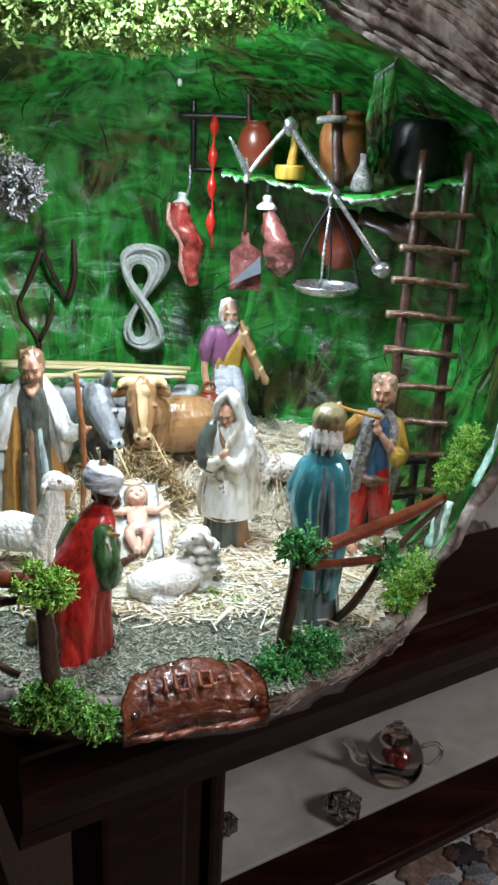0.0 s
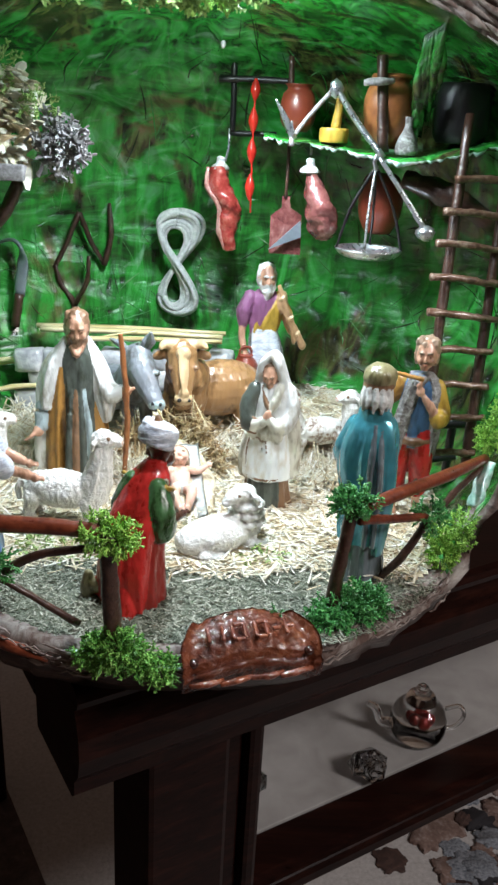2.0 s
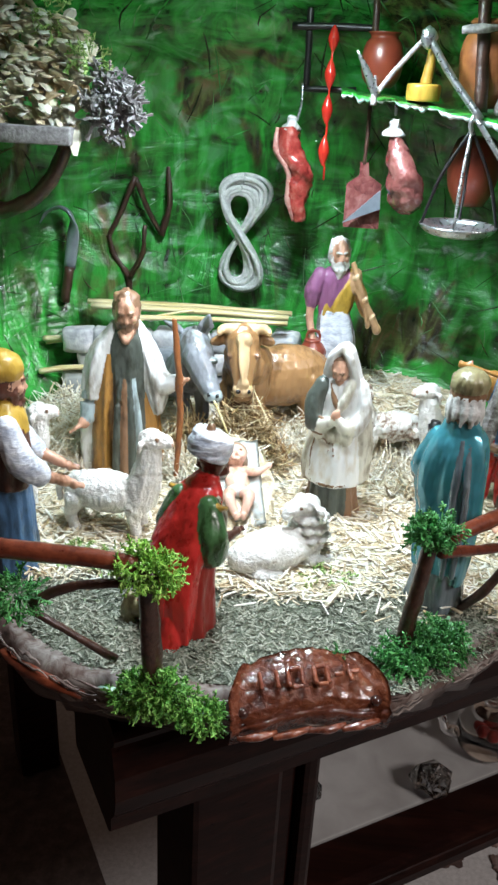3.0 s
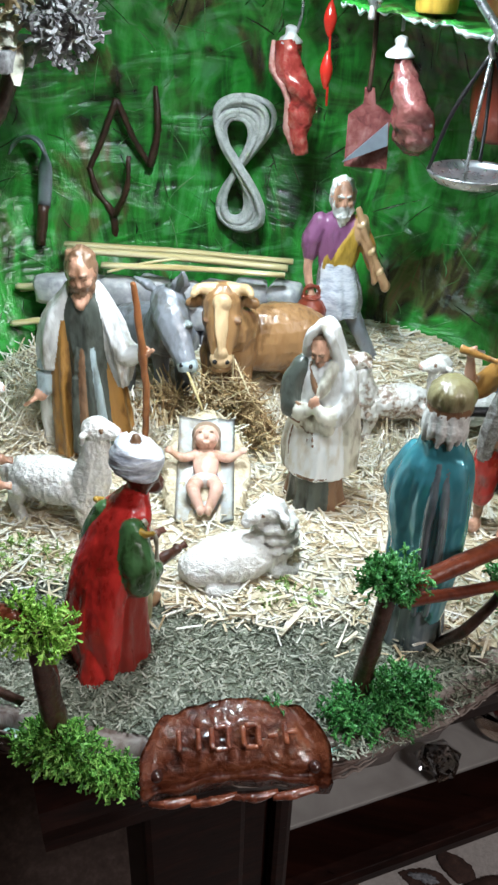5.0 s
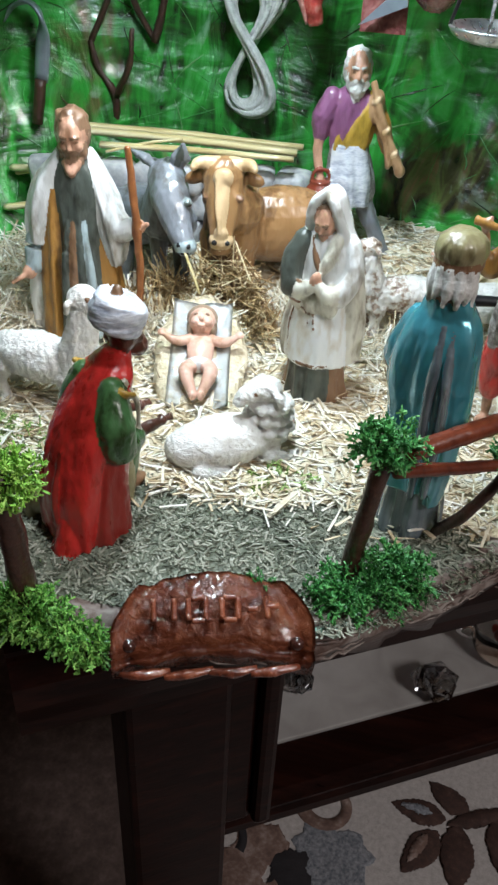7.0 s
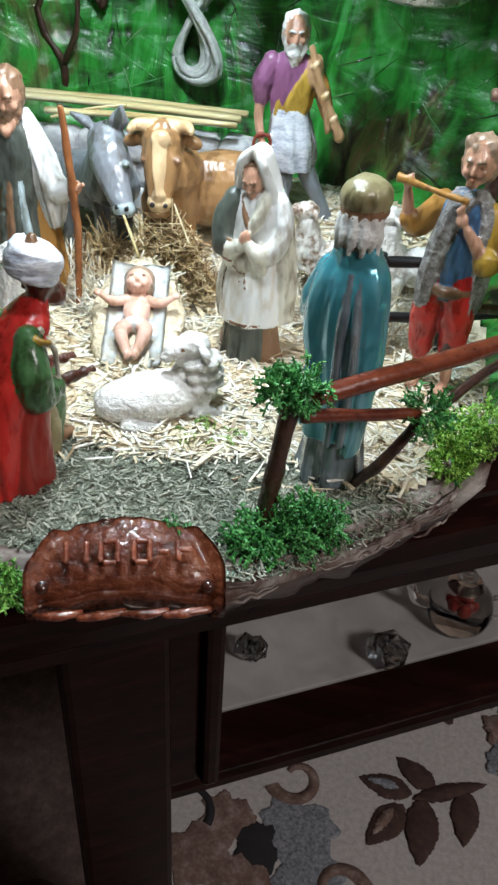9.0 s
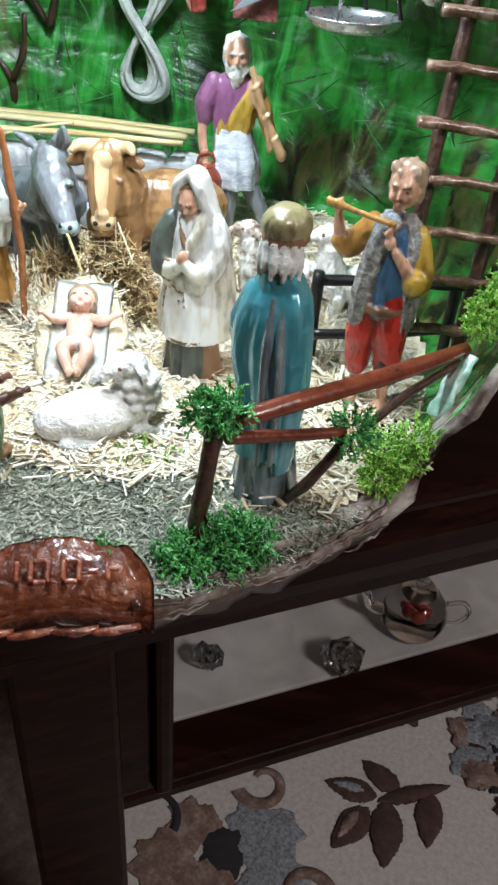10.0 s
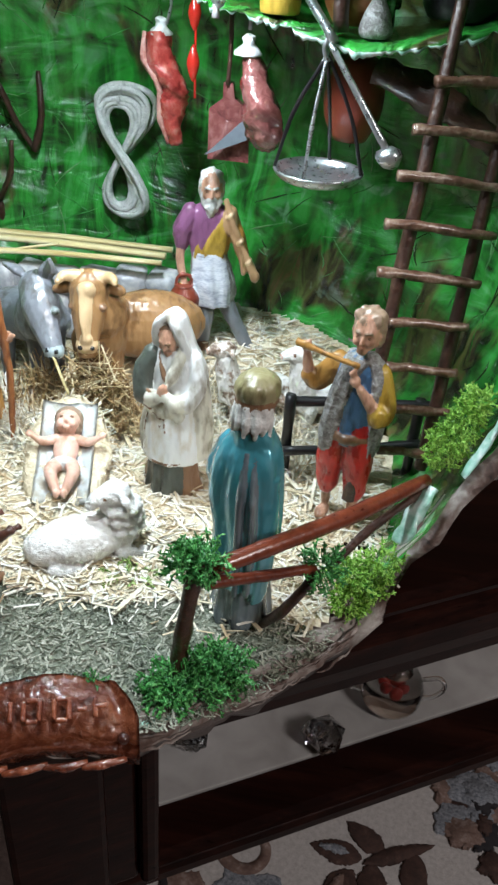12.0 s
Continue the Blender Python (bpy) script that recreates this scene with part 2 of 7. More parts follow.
SNOW = material("white_green_paint", [(0.3, (0.06, 0.28, 0.14)), (0.48, (0.35, 0.6, 0.5)), (0.65, (0.8, 0.86, 0.82))], 0.3, 60, 0.6, coat=0.4)
GOAT = material("brown_speckled_white_paint", [(0.36, (0.12, 0.07, 0.045)), (0.44, (0.34, 0.26, 0.2)), (0.5, (0.66, 0.64, 0.6)), (0.75, (0.74, 0.73, 0.71))], 0.4, 90, 0.6, coat=0.2)
CLOTHW = paint("manger_cloth_paint", (0.78, 0.81, 0.81), d=0.8, bump=0.3)


def glass_material(name, tint, rough=0.02):
    m = bpy.data.materials.new(name)
    m.use_nodes = True
    b = m.node_tree.nodes["Principled BSDF"]
    b.inputs["Base Color"].default_value = (*tint, 1)
    b.inputs["Transmission Weight"].default_value, b.inputs["Roughness"].default_value, b.inputs["IOR"].default_value = 1.0, rough, 1.48
    return m


GLASS = glass_material("clear_glass", (0.93, 0.95, 0.95))
CRYSTAL = glass_material("smoky_crystal", (0.78, 0.8, 0.82), 0.03)

# ---------------- building helpers ----------------


def thing(name, at, label, category, group="", kind=""):
    ob = new(name)
    ob.location = at
    ob.empty_display_size = 0.01
    return tagged(ob, label, category, group, kind)


def origin_of(ob):
    p = Vector((0, 0, 0))
    while ob:
        p += ob.location
        ob = ob.parent
    return p


def mesh_from(bm, name, mats, at=(0, 0, 0), smooth=True):
    me = bpy.data.meshes.new(name)
    bmesh.ops.translate(bm, verts=bm.verts, vec=-Vector(at))
    bm.normal_update()
    bm.to_mesh(me)
    bm.free()
    for m in mats if isinstance(mats, (list, tuple)) else (mats,):
        me.materials.append(m)
    if smooth:
        for p in me.polygons:
            p.use_smooth = True
    return me


def part(name, bm, mats, parent, label="", smooth=True):
    """One mesh, built in world metres, as a part of a thing or of a part."""
    ob = new(name, mesh_from(bm, name, mats, origin_of(parent), smooth))
    ob.parent = parent
    return tagged(ob, label)


def single(name, bm, mats, at, label, category, group="", kind="", smooth=True):
    ob = new(name, mesh_from(bm, name, mats, at, smooth))
    ob.location = at
    return tagged(ob, label, category, group, kind)


def curve_points(pts, per=5):
    """A smooth line through the points."""
    pts = [Vector(p) for p in pts]
    if len(pts) < 3:
        return [pts[0].lerp(pts[-1], i / per) for i in range(per + 1)]
    ext = [pts[0] * 2 - pts[1]] + pts + [pts[-1] * 2 - pts[-2]]
    out = []
    for i in range(1, len(ext) - 2):
        a, b, c, d = ext[i - 1:i + 3]
        for k in range(per):
            t = k / per
            out.append(0.5 * (2 * b + (c - a) * t + (2 * a - 5 * b + 4 * c - d) * t * t + (3 * b - a - 3 * c + d) * t ** 3))
    return out + [pts[-1]]


def tube(bm, pts, radii, mi=0, sides=10, per=5, rough=0.0, flat=1.0):
    """A round rod along a smooth line; radii: one number, or one at each end, or a list."""
    line = curve_points(pts, per)
    radii = [radii] if isinstance(radii, (int, float)) else list(radii)
    rings, up = [], Vector((0.12, 0.2, 1)).normalized()
    for i, p in enumerate(line):
        d = (line[min(i + 1, len(line) - 1)] - line[max(i - 1, 0)]).normalized()
        side = d.cross(up)
        side = side.normalized() if side.length > 0.05 else d.orthogonal().normalized()
        top = side.cross(d).normalized()
        f = i / (len(line) - 1) * (len(radii) - 1)
        k = min(int(f), len(radii) - 2) if len(radii) > 1 else 0
        r = radii[k] + (radii[min(k + 1, len(radii) - 1)] - radii[k]) * (f - k)
        ring = []
        for s in range(sides):
            a = 2 * math.pi * s / sides
            w = 1 + rough * noise.noise((p + side * math.cos(a) * 0.01) * 160 + Vector((s, 0, 0)))
            ring.append(bm.verts.new(p + side * math.cos(a) * r * w + top * math.sin(a) * r * w * flat))
        rings.append(ring)
    for a, b in zip(rings, rings[1:]):
        for s in range(sides):
            f = bm.faces.new((a[s], a[(s + 1) % sides], b[(s + 1) % sides], b[s]))
            f.material_index = mi
    for ring in (rings[0][::-1], rings[-1]):
        bm.faces.new(ring).material_index = mi
    return bm


def loft(bm, rings, mi=0, sides=28, folds=0, amp=0.0, phase=0.0, m=None, per=4, closed=True):
    """A body of oval slices (z, half width, half depth, x, y), with drapery folds."""
    rows = curve_points([Vector((r[0], r[1], r[2])) for r in rings], per)
    mids = curve_points([Vector((r[0], r[3] if len(r) > 3 else 0, r[4] if len(r) > 4 else 0)) for r in rings], per)
    m = m or Matrix()
    made = []
    for i, (a, c) in enumerate(zip(rows, mids)):
        w = math.sin(min(1, (1 - i / (len(rows) - 1)) * 1.4) * math.pi / 2)
        ring = []
        for s in range(sides):
            t = 2 * math.pi * s / sides
            k = 1 + amp * w * (math.sin(folds * t + phase + i * 0.12) + 0.5 * math.sin((folds * 2 - 3) * t + i * 0.2))
            ring.append(bm.verts.new(m @ Vector((c.y + a.y * math.cos(t) * k, c.z + a.z * math.sin(t) * k, a.x))))
        made.append(ring)
    for a, b in zip(made, made[1:]):
        for s in range(sides):
            bm.faces.new((a[s], a[(s + 1) % sides], b[(s + 1) % sides], b[s])).material_index = mi
    if closed:
        bm.faces.new(made[0][::-1]).material_index = mi
        bm.faces.new(made[-1]).material_index = mi
    return bm


def ball(bm, c, r, mi=0, m=None, lump=0.0, freq=200.0, seg=16):
    """A rounded lump with half-axes r at c; lump: unevenness."""
    m = m or Matrix()
    made = bmesh.ops.create_uvsphere(bm, u_segments=seg, v_segments=max(6, seg * 5 // 8), radius=1.0)["verts"]
    r = (r, r, r) if isinstance(r, (int, float)) else r
    for v in made:
        d = v.co.copy()
        k = 1 + lump * noise.noise(Vector((d.x * r[0], d.y * r[1], d.z * r[2])) * freq + Vector(c) * freq)
        v.co = m @ (Vector(c) + Vector((d.x * r[0] * k, d.y * r[1] * k, d.z * r[2] * k)))
    for f in {f for v in made for f in v.link_faces}:
        f.material_index = mi
    return bm


def box(bm, lo, hi, mi=0, m=None, bevel=0.0, seg=2):
    """A box with rounded edges between two corners."""
    m = m or Matrix()
    lo, hi = Vector(lo), Vector(hi)
    t = bmesh.new()
    bmesh.ops.create_cube(t, size=1.0)
    for v in t.verts:
        v.co = Vector([(a + b) / 2 + c * (b - a) for a, b, c in zip(lo, hi, v.co)])
    if bevel:
        bmesh.ops.bevel(t, geom=t.edges[:], offset=bevel, segments=seg, affect="EDGES", profile=0.5)
    add(bm, t, m, mi)
    return bm


def add(bm, t, m=None, mi=None):
    """Adds mesh t to bm, at m."""
    m = m or Matrix()
    new_v = {v: bm.verts.new(m @ v.co) for v in t.verts}
    for f in t.faces:
        g = bm.faces.new([new_v[v] for v in f.verts])
        g.material_index = f.material_index if mi is None else mi
    t.free()
    return bm


def lathe(bm, c, profile, mi=0, sides=28, m=None, per=4):
    """A turned form: (radius, height) from bottom to top."""
    mm = Matrix.Translation(c) @ (m or Matrix())
    return loft(bm, [(z, r, r) for r, z in profile], mi, sides, m=mm, per=per)


def cloud(name, verts, faces, mats, label, category, at=(0, 0, 0), kind="stuff", parent=None, mi=None, smooth=False):
    """One object of very many small pieces."""
    me = bpy.data.meshes.new(name)
    me.from_pydata((np.asarray(verts) - np.asarray(at)).tolist(), [], faces)
    for m in mats if isinstance(mats, (list, tuple)) else (mats,):
        me.materials.append(m)
    if mi is not None:
        me.polygons.foreach_set("material_index", mi)
    if smooth:
        for p in me.polygons:
            p.use_smooth = True
    ob = new(name, me)
    if parent:
        ob.parent = parent
        return tagged(ob, label, "", "", kind)
    ob.location = at
    return tagged(ob, label, category, "", kind)


def ground_z(x, y):
    """The height of the cave floor: level in front, heaped up at the back."""
    back = max(0.0, min(1.0, (y - 0.53) / 0.09))
    back = back * back * (3 - 2 * back)
    return 0.034 * back * max(0.35, min(1.0, (x + 0.17) / 0.12)) + 0.0018 * noise.noise(Vector((x, y, 0)) * 45)


def strips(rng, n, place, length, width, up=0.25, bend=0.0):
    """Straw blades: flat strips with some thickness, thrown at random."""
    verts, faces = [], []
    for i in range(n):
        x, y, z = place(rng)
        a, e = rng.uniform(0, math.pi * 2), rng.gauss(0, up)
        L, w = length * rng.uniform(0.35, 1.25), width * rng.uniform(0.5, 1.3)
        d = Vector((math.cos(a) * math.cos(e), math.sin(a) * math.cos(e), math.sin(e)))
        s = d.cross(Vector((0, 0, 1))).normalized() * w
        u = s.cross(d).normalized() * w * 0.35
        c = Vector((x, y, z + abs(math.sin(e)) * L * 0.4 + w * 0.4))
        k = len(verts)
        for q in (c - d * L / 2, c + d * L / 2):
            for v in (s + u, -s + u, -s - u, s - u):
                verts.append(q + v * 0.5)
        faces += [(k, k + 1, k + 2, k + 3), (k + 7, k + 6, k + 5, k + 4), (k, k + 4, k + 5, k + 1), (k + 1, k + 5, k + 6, k + 2), (k + 2, k + 6, k + 7, k + 3), (k + 3, k + 7, k + 4, k)]
    return verts, faces


def sprig(rng, base, d, size):
    """A moss sprig: a bent stem with short side twigs and blunt tips."""
    verts, faces = [], []

    def stick(a, b, w0, w1):
        dd = (b - a).normalized()
        s = dd.orthogonal().normalized()
        t = dd.cross(s)
        k = len(verts)
        for p, w in ((a, w0), (b, w1)):
            for q in range(3):
                verts.append(p + (s * math.cos(q * 2.1) + t * math.sin(q * 2.1)) * w)
        faces.extend([(k, k + 1, k + 4, k + 3), (k + 1, k + 2, k + 5, k + 4), (k + 2, k, k + 3, k + 5), (k + 3, k + 4, k + 5)])

    def wob(s):
        return Vector((rng.gauss(0, s), rng.gauss(0, s), rng.gauss(0, s)))

    mid = base + (d + wob(0.3)).normalized() * size * 0.55
    tip = mid + (d + wob(0.55)).normalized() * size * 0.5
    w = size * 0.055
    stick(base, mid, w * 0.8, w)
    stick(mid, tip, w, w * 1.1)
    for p in (mid, mid.lerp(tip, 0.5), tip):
        for _ in range(3):
            e = p + (d * 0.5 + wob(0.8)).normalized() * size * rng.uniform(0.18, 0.34)
            stick(p, e, w * 0.9, w * 1.05)
    return verts, faces


def moss_clump(name, seeds, n, size, mat, label, seed=1, parent=None):
    """Sprigs growing outward from rounded seeds (centre, radii)."""
    rng = random.Random(seed)
    verts, faces = [], []
    for i in range(n):
        c, r = seeds[i % len(seeds)]
        d = Vector((rng.gauss(0, 1), rng.gauss(0, 1), rng.gauss(0, 1))).normalized()
        b = Vector(c) + Vector((d.x * r[0], d.y * r[1], d.z * r[2])) * rng.uniform(0.35, 1.0)
        v, f = sprig(rng, b, d, size * rng.uniform(0.6, 1.2))
        k = len(verts)
        verts += v
        faces += [tuple(q + k for q in g) for g in f]
    if parent:
        o = origin_of(parent)
        return cloud(name, verts, faces, mat, label, "", at=o, parent=parent)
    return cloud(name, verts, faces, mat, label, "moss", at=seeds[0][0])

# ---------------- the hollow trunk ----------------
CX, CY = -0.05, 0.43
HEIGHTS = (-0.014, 0.0, 0.02, 0.038, 0.06, 0.077, 0.11, 0.15, 0.2, 0.24, 0.268, 0.281, 0.298, 0.311, 0.32, 0.328)
LIP_X = (0.085, 0.103, 0.116, 0.130, 0.145, 0.155, 0.165, 0.170, 0.166, 0.152, 0.133, 0.107, 0.075, 0.044, 0.021, -0.03)
LIP_Y = (0.400, 0.413, 0.425, 0.444, 0.457, 0.465, 0.473, 0.475, 0.475, 0.475, 0.475, 0.475, 0.474, 0.470, 0.460, 0.440)
DEPTH = (0.222, 0.230, 0.236, 0.243, 0.250, 0.255, 0.264, 0.268, 0.258, 0.240, 0.217, 0.200, 0.170, 0.130, 0.095, 0.035)
THICK = (0.004, 0.004, 0.004, 0.005, 0.006, 0.007, 0.010, 0.016, 0.026, 0.034, 0.040, 0.042, 0.042, 0.042, 0.042, 0.040)
LIP_ANGLE = [math.asin((y - CY) / b) for y, b in zip(LIP_Y, DEPTH)]
HALF_WIDTH = [(x - CX) / (math.cos(t) * (1 + 0.35 * abs(math.sin(2 * t)))) for x, t in zip(LIP_X, LIP_ANGLE)]


def wall_point(t, z, lift=0.0):
    """A point of the uneven inner wall at angle t and height z."""
    a, b = (float(np.interp(z, HEIGHTS, w)) for w in (HALF_WIDTH, DEPTH))
    d = Vector((math.cos(t), math.sin(t), 0))
    p = Vector((CX + a * d.x * (1 + 0.35 * abs(math.sin(2 * t))), CY + b * d.y, z))
    w = 0.005 * noise.noise(p * 16) + 0.0035 * noise.noise(p * 48 + Vector((3, 1, 7))) + 0.0016 * noise.noise(Vector((p.x * 150, p.y * 150, p.z * 60)))
    return p - d * (w + lift)


def cave_wall():
    """A hollow trunk, green lacquer within, bark without and on the lip."""
    bm = bmesh.new()
    nz, na = 84, 130
    inner, outer = [], []
    for i in range(nz + 1):
        z = HEIGHTS[0] + (HEIGHTS[-1] - HEIGHTS[0]) * math.sin(i / nz * math.pi / 2) ** 0.9
        a, b, th = (float(np.interp(z, HEIGHTS, w)) for w in (HALF_WIDTH, DEPTH, THICK))
        t0 = float(np.interp(z, HEIGHTS, LIP_ANGLE))
        ri, ro = [], []
        for j in range(na + 1):
            t = t0 + (math.pi - 2 * t0) * j / na
            d = Vector((math.cos(t), math.sin(t), 0))
            p = Vector((CX + a * d.x * (1 + 0.35 * abs(math.sin(2 * t))), CY + b * d.y, z))
            edge = min(j, na - j) / na
            w = 0.005 * noise.noise(p * 16) + 0.0035 * noise.noise(p * 48 + Vector((3, 1, 7))) + 0.0016 * noise.noise(Vector((p.x * 150, p.y * 150, p.z * 60)))
            ri.append(bm.verts.new(p - d * w))
            lip = 0.006 * noise.noise(p * 40) + 0.004 * noise.noise(p * 130)
            up = 0.7 * max(0.0, (z - 0.2) / 0.116)
            ro.append(bm.verts.new(p + (d + Vector((0, 0, up))) * (th + lip) + Vector((0, -0.008 if edge < 0.001 else 0, 0))))
        inner.append(ri)
        outer.append(ro)
    for i in range(nz):
        for j in range(na):
            bm.faces.new((inner[i][j], inner[i + 1][j], inner[i + 1][j + 1], inner[i][j + 1])).material_index = 0
            bm.faces.new((outer[i][j], outer[i][j + 1], outer[i + 1][j + 1], outer[i + 1][j])).material_index = 1
        bm.faces.new((inner[i][0], outer[i][0], outer[i + 1][0], inner[i + 1][0])).material_index = 1
        bm.faces.new((inner[i][na], inner[i + 1][na], outer[i + 1][na], outer[i][na])).material_index = 1
    for j in range(na):
        bm.faces.new((inner[nz][j], outer[nz][j], outer[nz][j + 1], inner[nz][j + 1])).material_index = 1
        bm.faces.new((inner[0][j], inner[0][j + 1], outer[0][j + 1], outer[0][j])).material_index = 1
    return single("wall_cave", bm, [GREEN, BARK], (CX, CY + 0.25, -0.03), "glossy green painted hollow of a bark-edged tree trunk", "cave wall", kind="structure")


cave_wall()
FRONT = [(0.104, 0.432), (0.098, 0.405), (0.074, 0.377), (0.05, 0.358), (0.019, 0.334), (-0.028, 0.322), (-0.081, 0.319), (-0.122, 0.326), (-0.155, 0.347), (-0.18, 0.385), (-0.186, 0.432)]


def base_outline(grow=0.0):
    pts = [Vector((x, y, 0)) for x, y in FRONT]
    line = curve_points(pts, 8)
    back = [Vector((CX + 0.136 * math.cos(radians(a)), CY + 0.216 * math.sin(radians(a)), 0)) for a in range(176, 0, -8)]
    c = Vector((CX, 0.47, 0))
    return [p + (p - c).normalized() * grow for p in line + back]


def bark_base():
    """The slab of trunk that the scene is built on: an uneven bark edge, dark below."""
    bm = bmesh.new()
    rows = []
    for z, g, k in ((-0.0325, -0.03, 0), (-0.031, -0.012, 0.3), (-0.022, -0.003, 1), (-0.012, 0.001, 1), (-0.004, 0.0, 1), (0.001, -0.003, 0.8), (0.0, -0.009, 0.4), (-0.004, -0.016, 0)):
        row = []
        for p in base_outline(g):
            q = p + Vector((0, 0, z))
            w = k * (0.0035 * noise.noise(q * 60) + 0.0025 * noise.noise(q * 170))
            row.append(bm.verts.new(q + (q - Vector((CX, 0.47, q.z))).normalized() * w + Vector((0, 0, k * 0.002 * noise.noise(q * 90)))))
        rows.append(row)
    n = len(rows[0])
    for i, (a, b) in enumerate(zip(rows, rows[1:])):
        for j in range(n):
            f = bm.faces.new((a[j], a[(j + 1) % n], b[(j + 1) % n], b[j]))
            f.material_index = 1 if i < 3 else 0
    bm.faces.new(rows[0]).material_index = 1
    bm.faces.new(rows[-1]).material_index = 0
    bmesh.ops.recalc_face_normals(bm, faces=bm.faces)
    return single("bark_base", bm, [BARK, DARKBASE], (CX, 0.43, -0.0325), "rough bark slab carrying the nativity on the table", "base", kind="structure")


bark_base()


def border(x):
    """Where the chaff in front gives way to straw."""
    return 0.397 + 0.006 * math.sin(x * 50) + 0.05 * max(0, x - 0.02)


def ground_sheet(name, mat, front, label):
    bm = bmesh.new()
    n, grid = 110, {}
    out = [(p.x, p.y) for p in base_outline(-0.007)]

    def inside(x, y):
        hit = False
        for (x0, y0), (x1, y1) in zip(out, out[1:] + out[:1]):
            if (y0 > y) != (y1 > y) and x < (x1 - x0) * (y - y0) / (y1 - y0) + x0:
                hit = not hit
        return hit

    for i in range(n):
        for j in range(n):
            x, y = -0.24 + 0.38 * i / n, 0.315 + 0.36 * j / n
            ok = inside(x, y) or (y > 0.43 + max(0, x - 0.06) * 0.9 and (abs(x - CX) / 0.178) ** 2.6 + (abs(y - CY) / 0.236) ** 2.6 < 1)
            if ok and (y < border(x) + 0.004) == front:
                grid[i, j] = bm.verts.new((x, y, ground_z(x, y) + (0.0 if front else 0.0012) + 0.001 * noise.noise(Vector((x, y, 1)) * 200)))
            elif ok and not front and y < border(x) + 0.012 and y > border(x) - 0.006:
                grid[i, j] = bm.verts.new((x, y, ground_z(x, y) - 0.001))
    for (i, j), v in list(grid.items()):
        q = [grid.get((i, j)), grid.get((i + 1, j)), grid.get((i + 1, j + 1)), grid.get((i, j + 1))]
        if all(q):
            bm.faces.new(q)
    return single(name, bm, mat, (CX, 0.4, 0.0), label, "ground", kind="structure")


ground_sheet("ground_chaff", GRAVEL, True, "grey-green chopped chaff strewn over the front of the base")
ground_sheet("ground_straw", STRAWBED, False, "matted pale straw bed across the cave floor")

# ---------------- table, carpet and room ----------------
TB = pose(-0.169, 0.286, 0, 0, 0, 30.57)


def bar(lo, hi, mat, name, parent, bevel=0.003, label=""):
    return part(name, box(bmesh.new(), lo, hi, 0, TB, bevel), mat, parent, label, smooth=False)


def moulding(u0, u1, name, parent, v0, prof, mat, label=""):
    """A long bar along the table's front with a stepped, rounded section (v, z)."""
    bm = bmesh.new()
    a = [bm.verts.new(TB @ Vector((u0, v0 + v, z))) for v, z in prof]
    b = [bm.verts.new(TB @ Vector((u1, v0 + v, z))) for v, z in prof]
    n = len(prof)
    for k in range(n):
        bm.faces.new((a[k], a[(k + 1) % n], b[(k + 1) % n], b[k]))
    bm.faces.new(a[::-1])
    bm.faces.new(b)
    bmesh.ops.recalc_face_normals(bm, faces=bm.faces)
    return part(name, bm, mat, parent, label, smooth=False)


table = thing("display_table", TB @ Vector((0.6, 0.3, -0.74)), "dark walnut table with glass top and lower shelf", "table")
TOPPROF = [(0.078, -0.033), (0.006, -0.033), (0.002, -0.035), (0.0, -0.039), (0.002, -0.044), (0.006, -0.047), (0.004, -0.052), (0.001, -0.064), (0.001, -0.078), (0.004, -0.090), (0.010, -0.098), (0.011, -0.108), (0.015, -0.112), (0.078, -0.112)]
moulding(0.08, 1.25, "top_rail", table, 0.0, TOPPROF, WALNUT)
bar((0.08, 0.079, -0.093), (0.158, 0.66, -0.033), WALNUT, "top_rail", table)
bar((1.172, 0.079, -0.093), (1.25, 0.66, -0.033), WALNUT, "top_rail", table)
bar((0.08, 0.661, -0.093), (1.25, 0.739, -0.033), WALNUT, "top_rail", table)
bar((0.159, 0.079, -0.043), (1.171, 0.660, -0.036), GLASS, "glass_top", table, 0.001, "clear glass pane").visible_shadow = False
LOWPROF = [(0.045, -0.306), (0.012, -0.306), (0.006, -0.308), (0.004, -0.312), (0.009, -0.315), (0.006, -0.318), (0.004, -0.323), (0.004, -0.331), (0.010, -0.338), (0.014, -0.343), (0.045, -0.343)]
moulding(0.186, 1.144, "shelf_rail", table, 0.05, LOWPROF, WALNUT)
bar((0.187, 0.0955, -0.314), (1.143, 0.64, -0.303), MARBLE, "shelf", table, 0.001, "pale stone-coloured shelf")
for u in (0.128, 1.144):
    for v in (0.02, 0.66):
        bm = box(bmesh.new(), (u, v, -0.738), (u + 0.057, v + 0.06, -0.094), 0, TB, 0.004)
        part("leg", bm, WALNUT, table, smooth=False)
bar((0.1855, 0.045, -0.3005), (0.2095, 0.09, -0.113), WALNUT, "corner_panel", table)
bar((0.2097, 0.038, -0.3005), (0.2225, 0.075, -0.113), WALNUT, "corner_bead", table, 0.004)

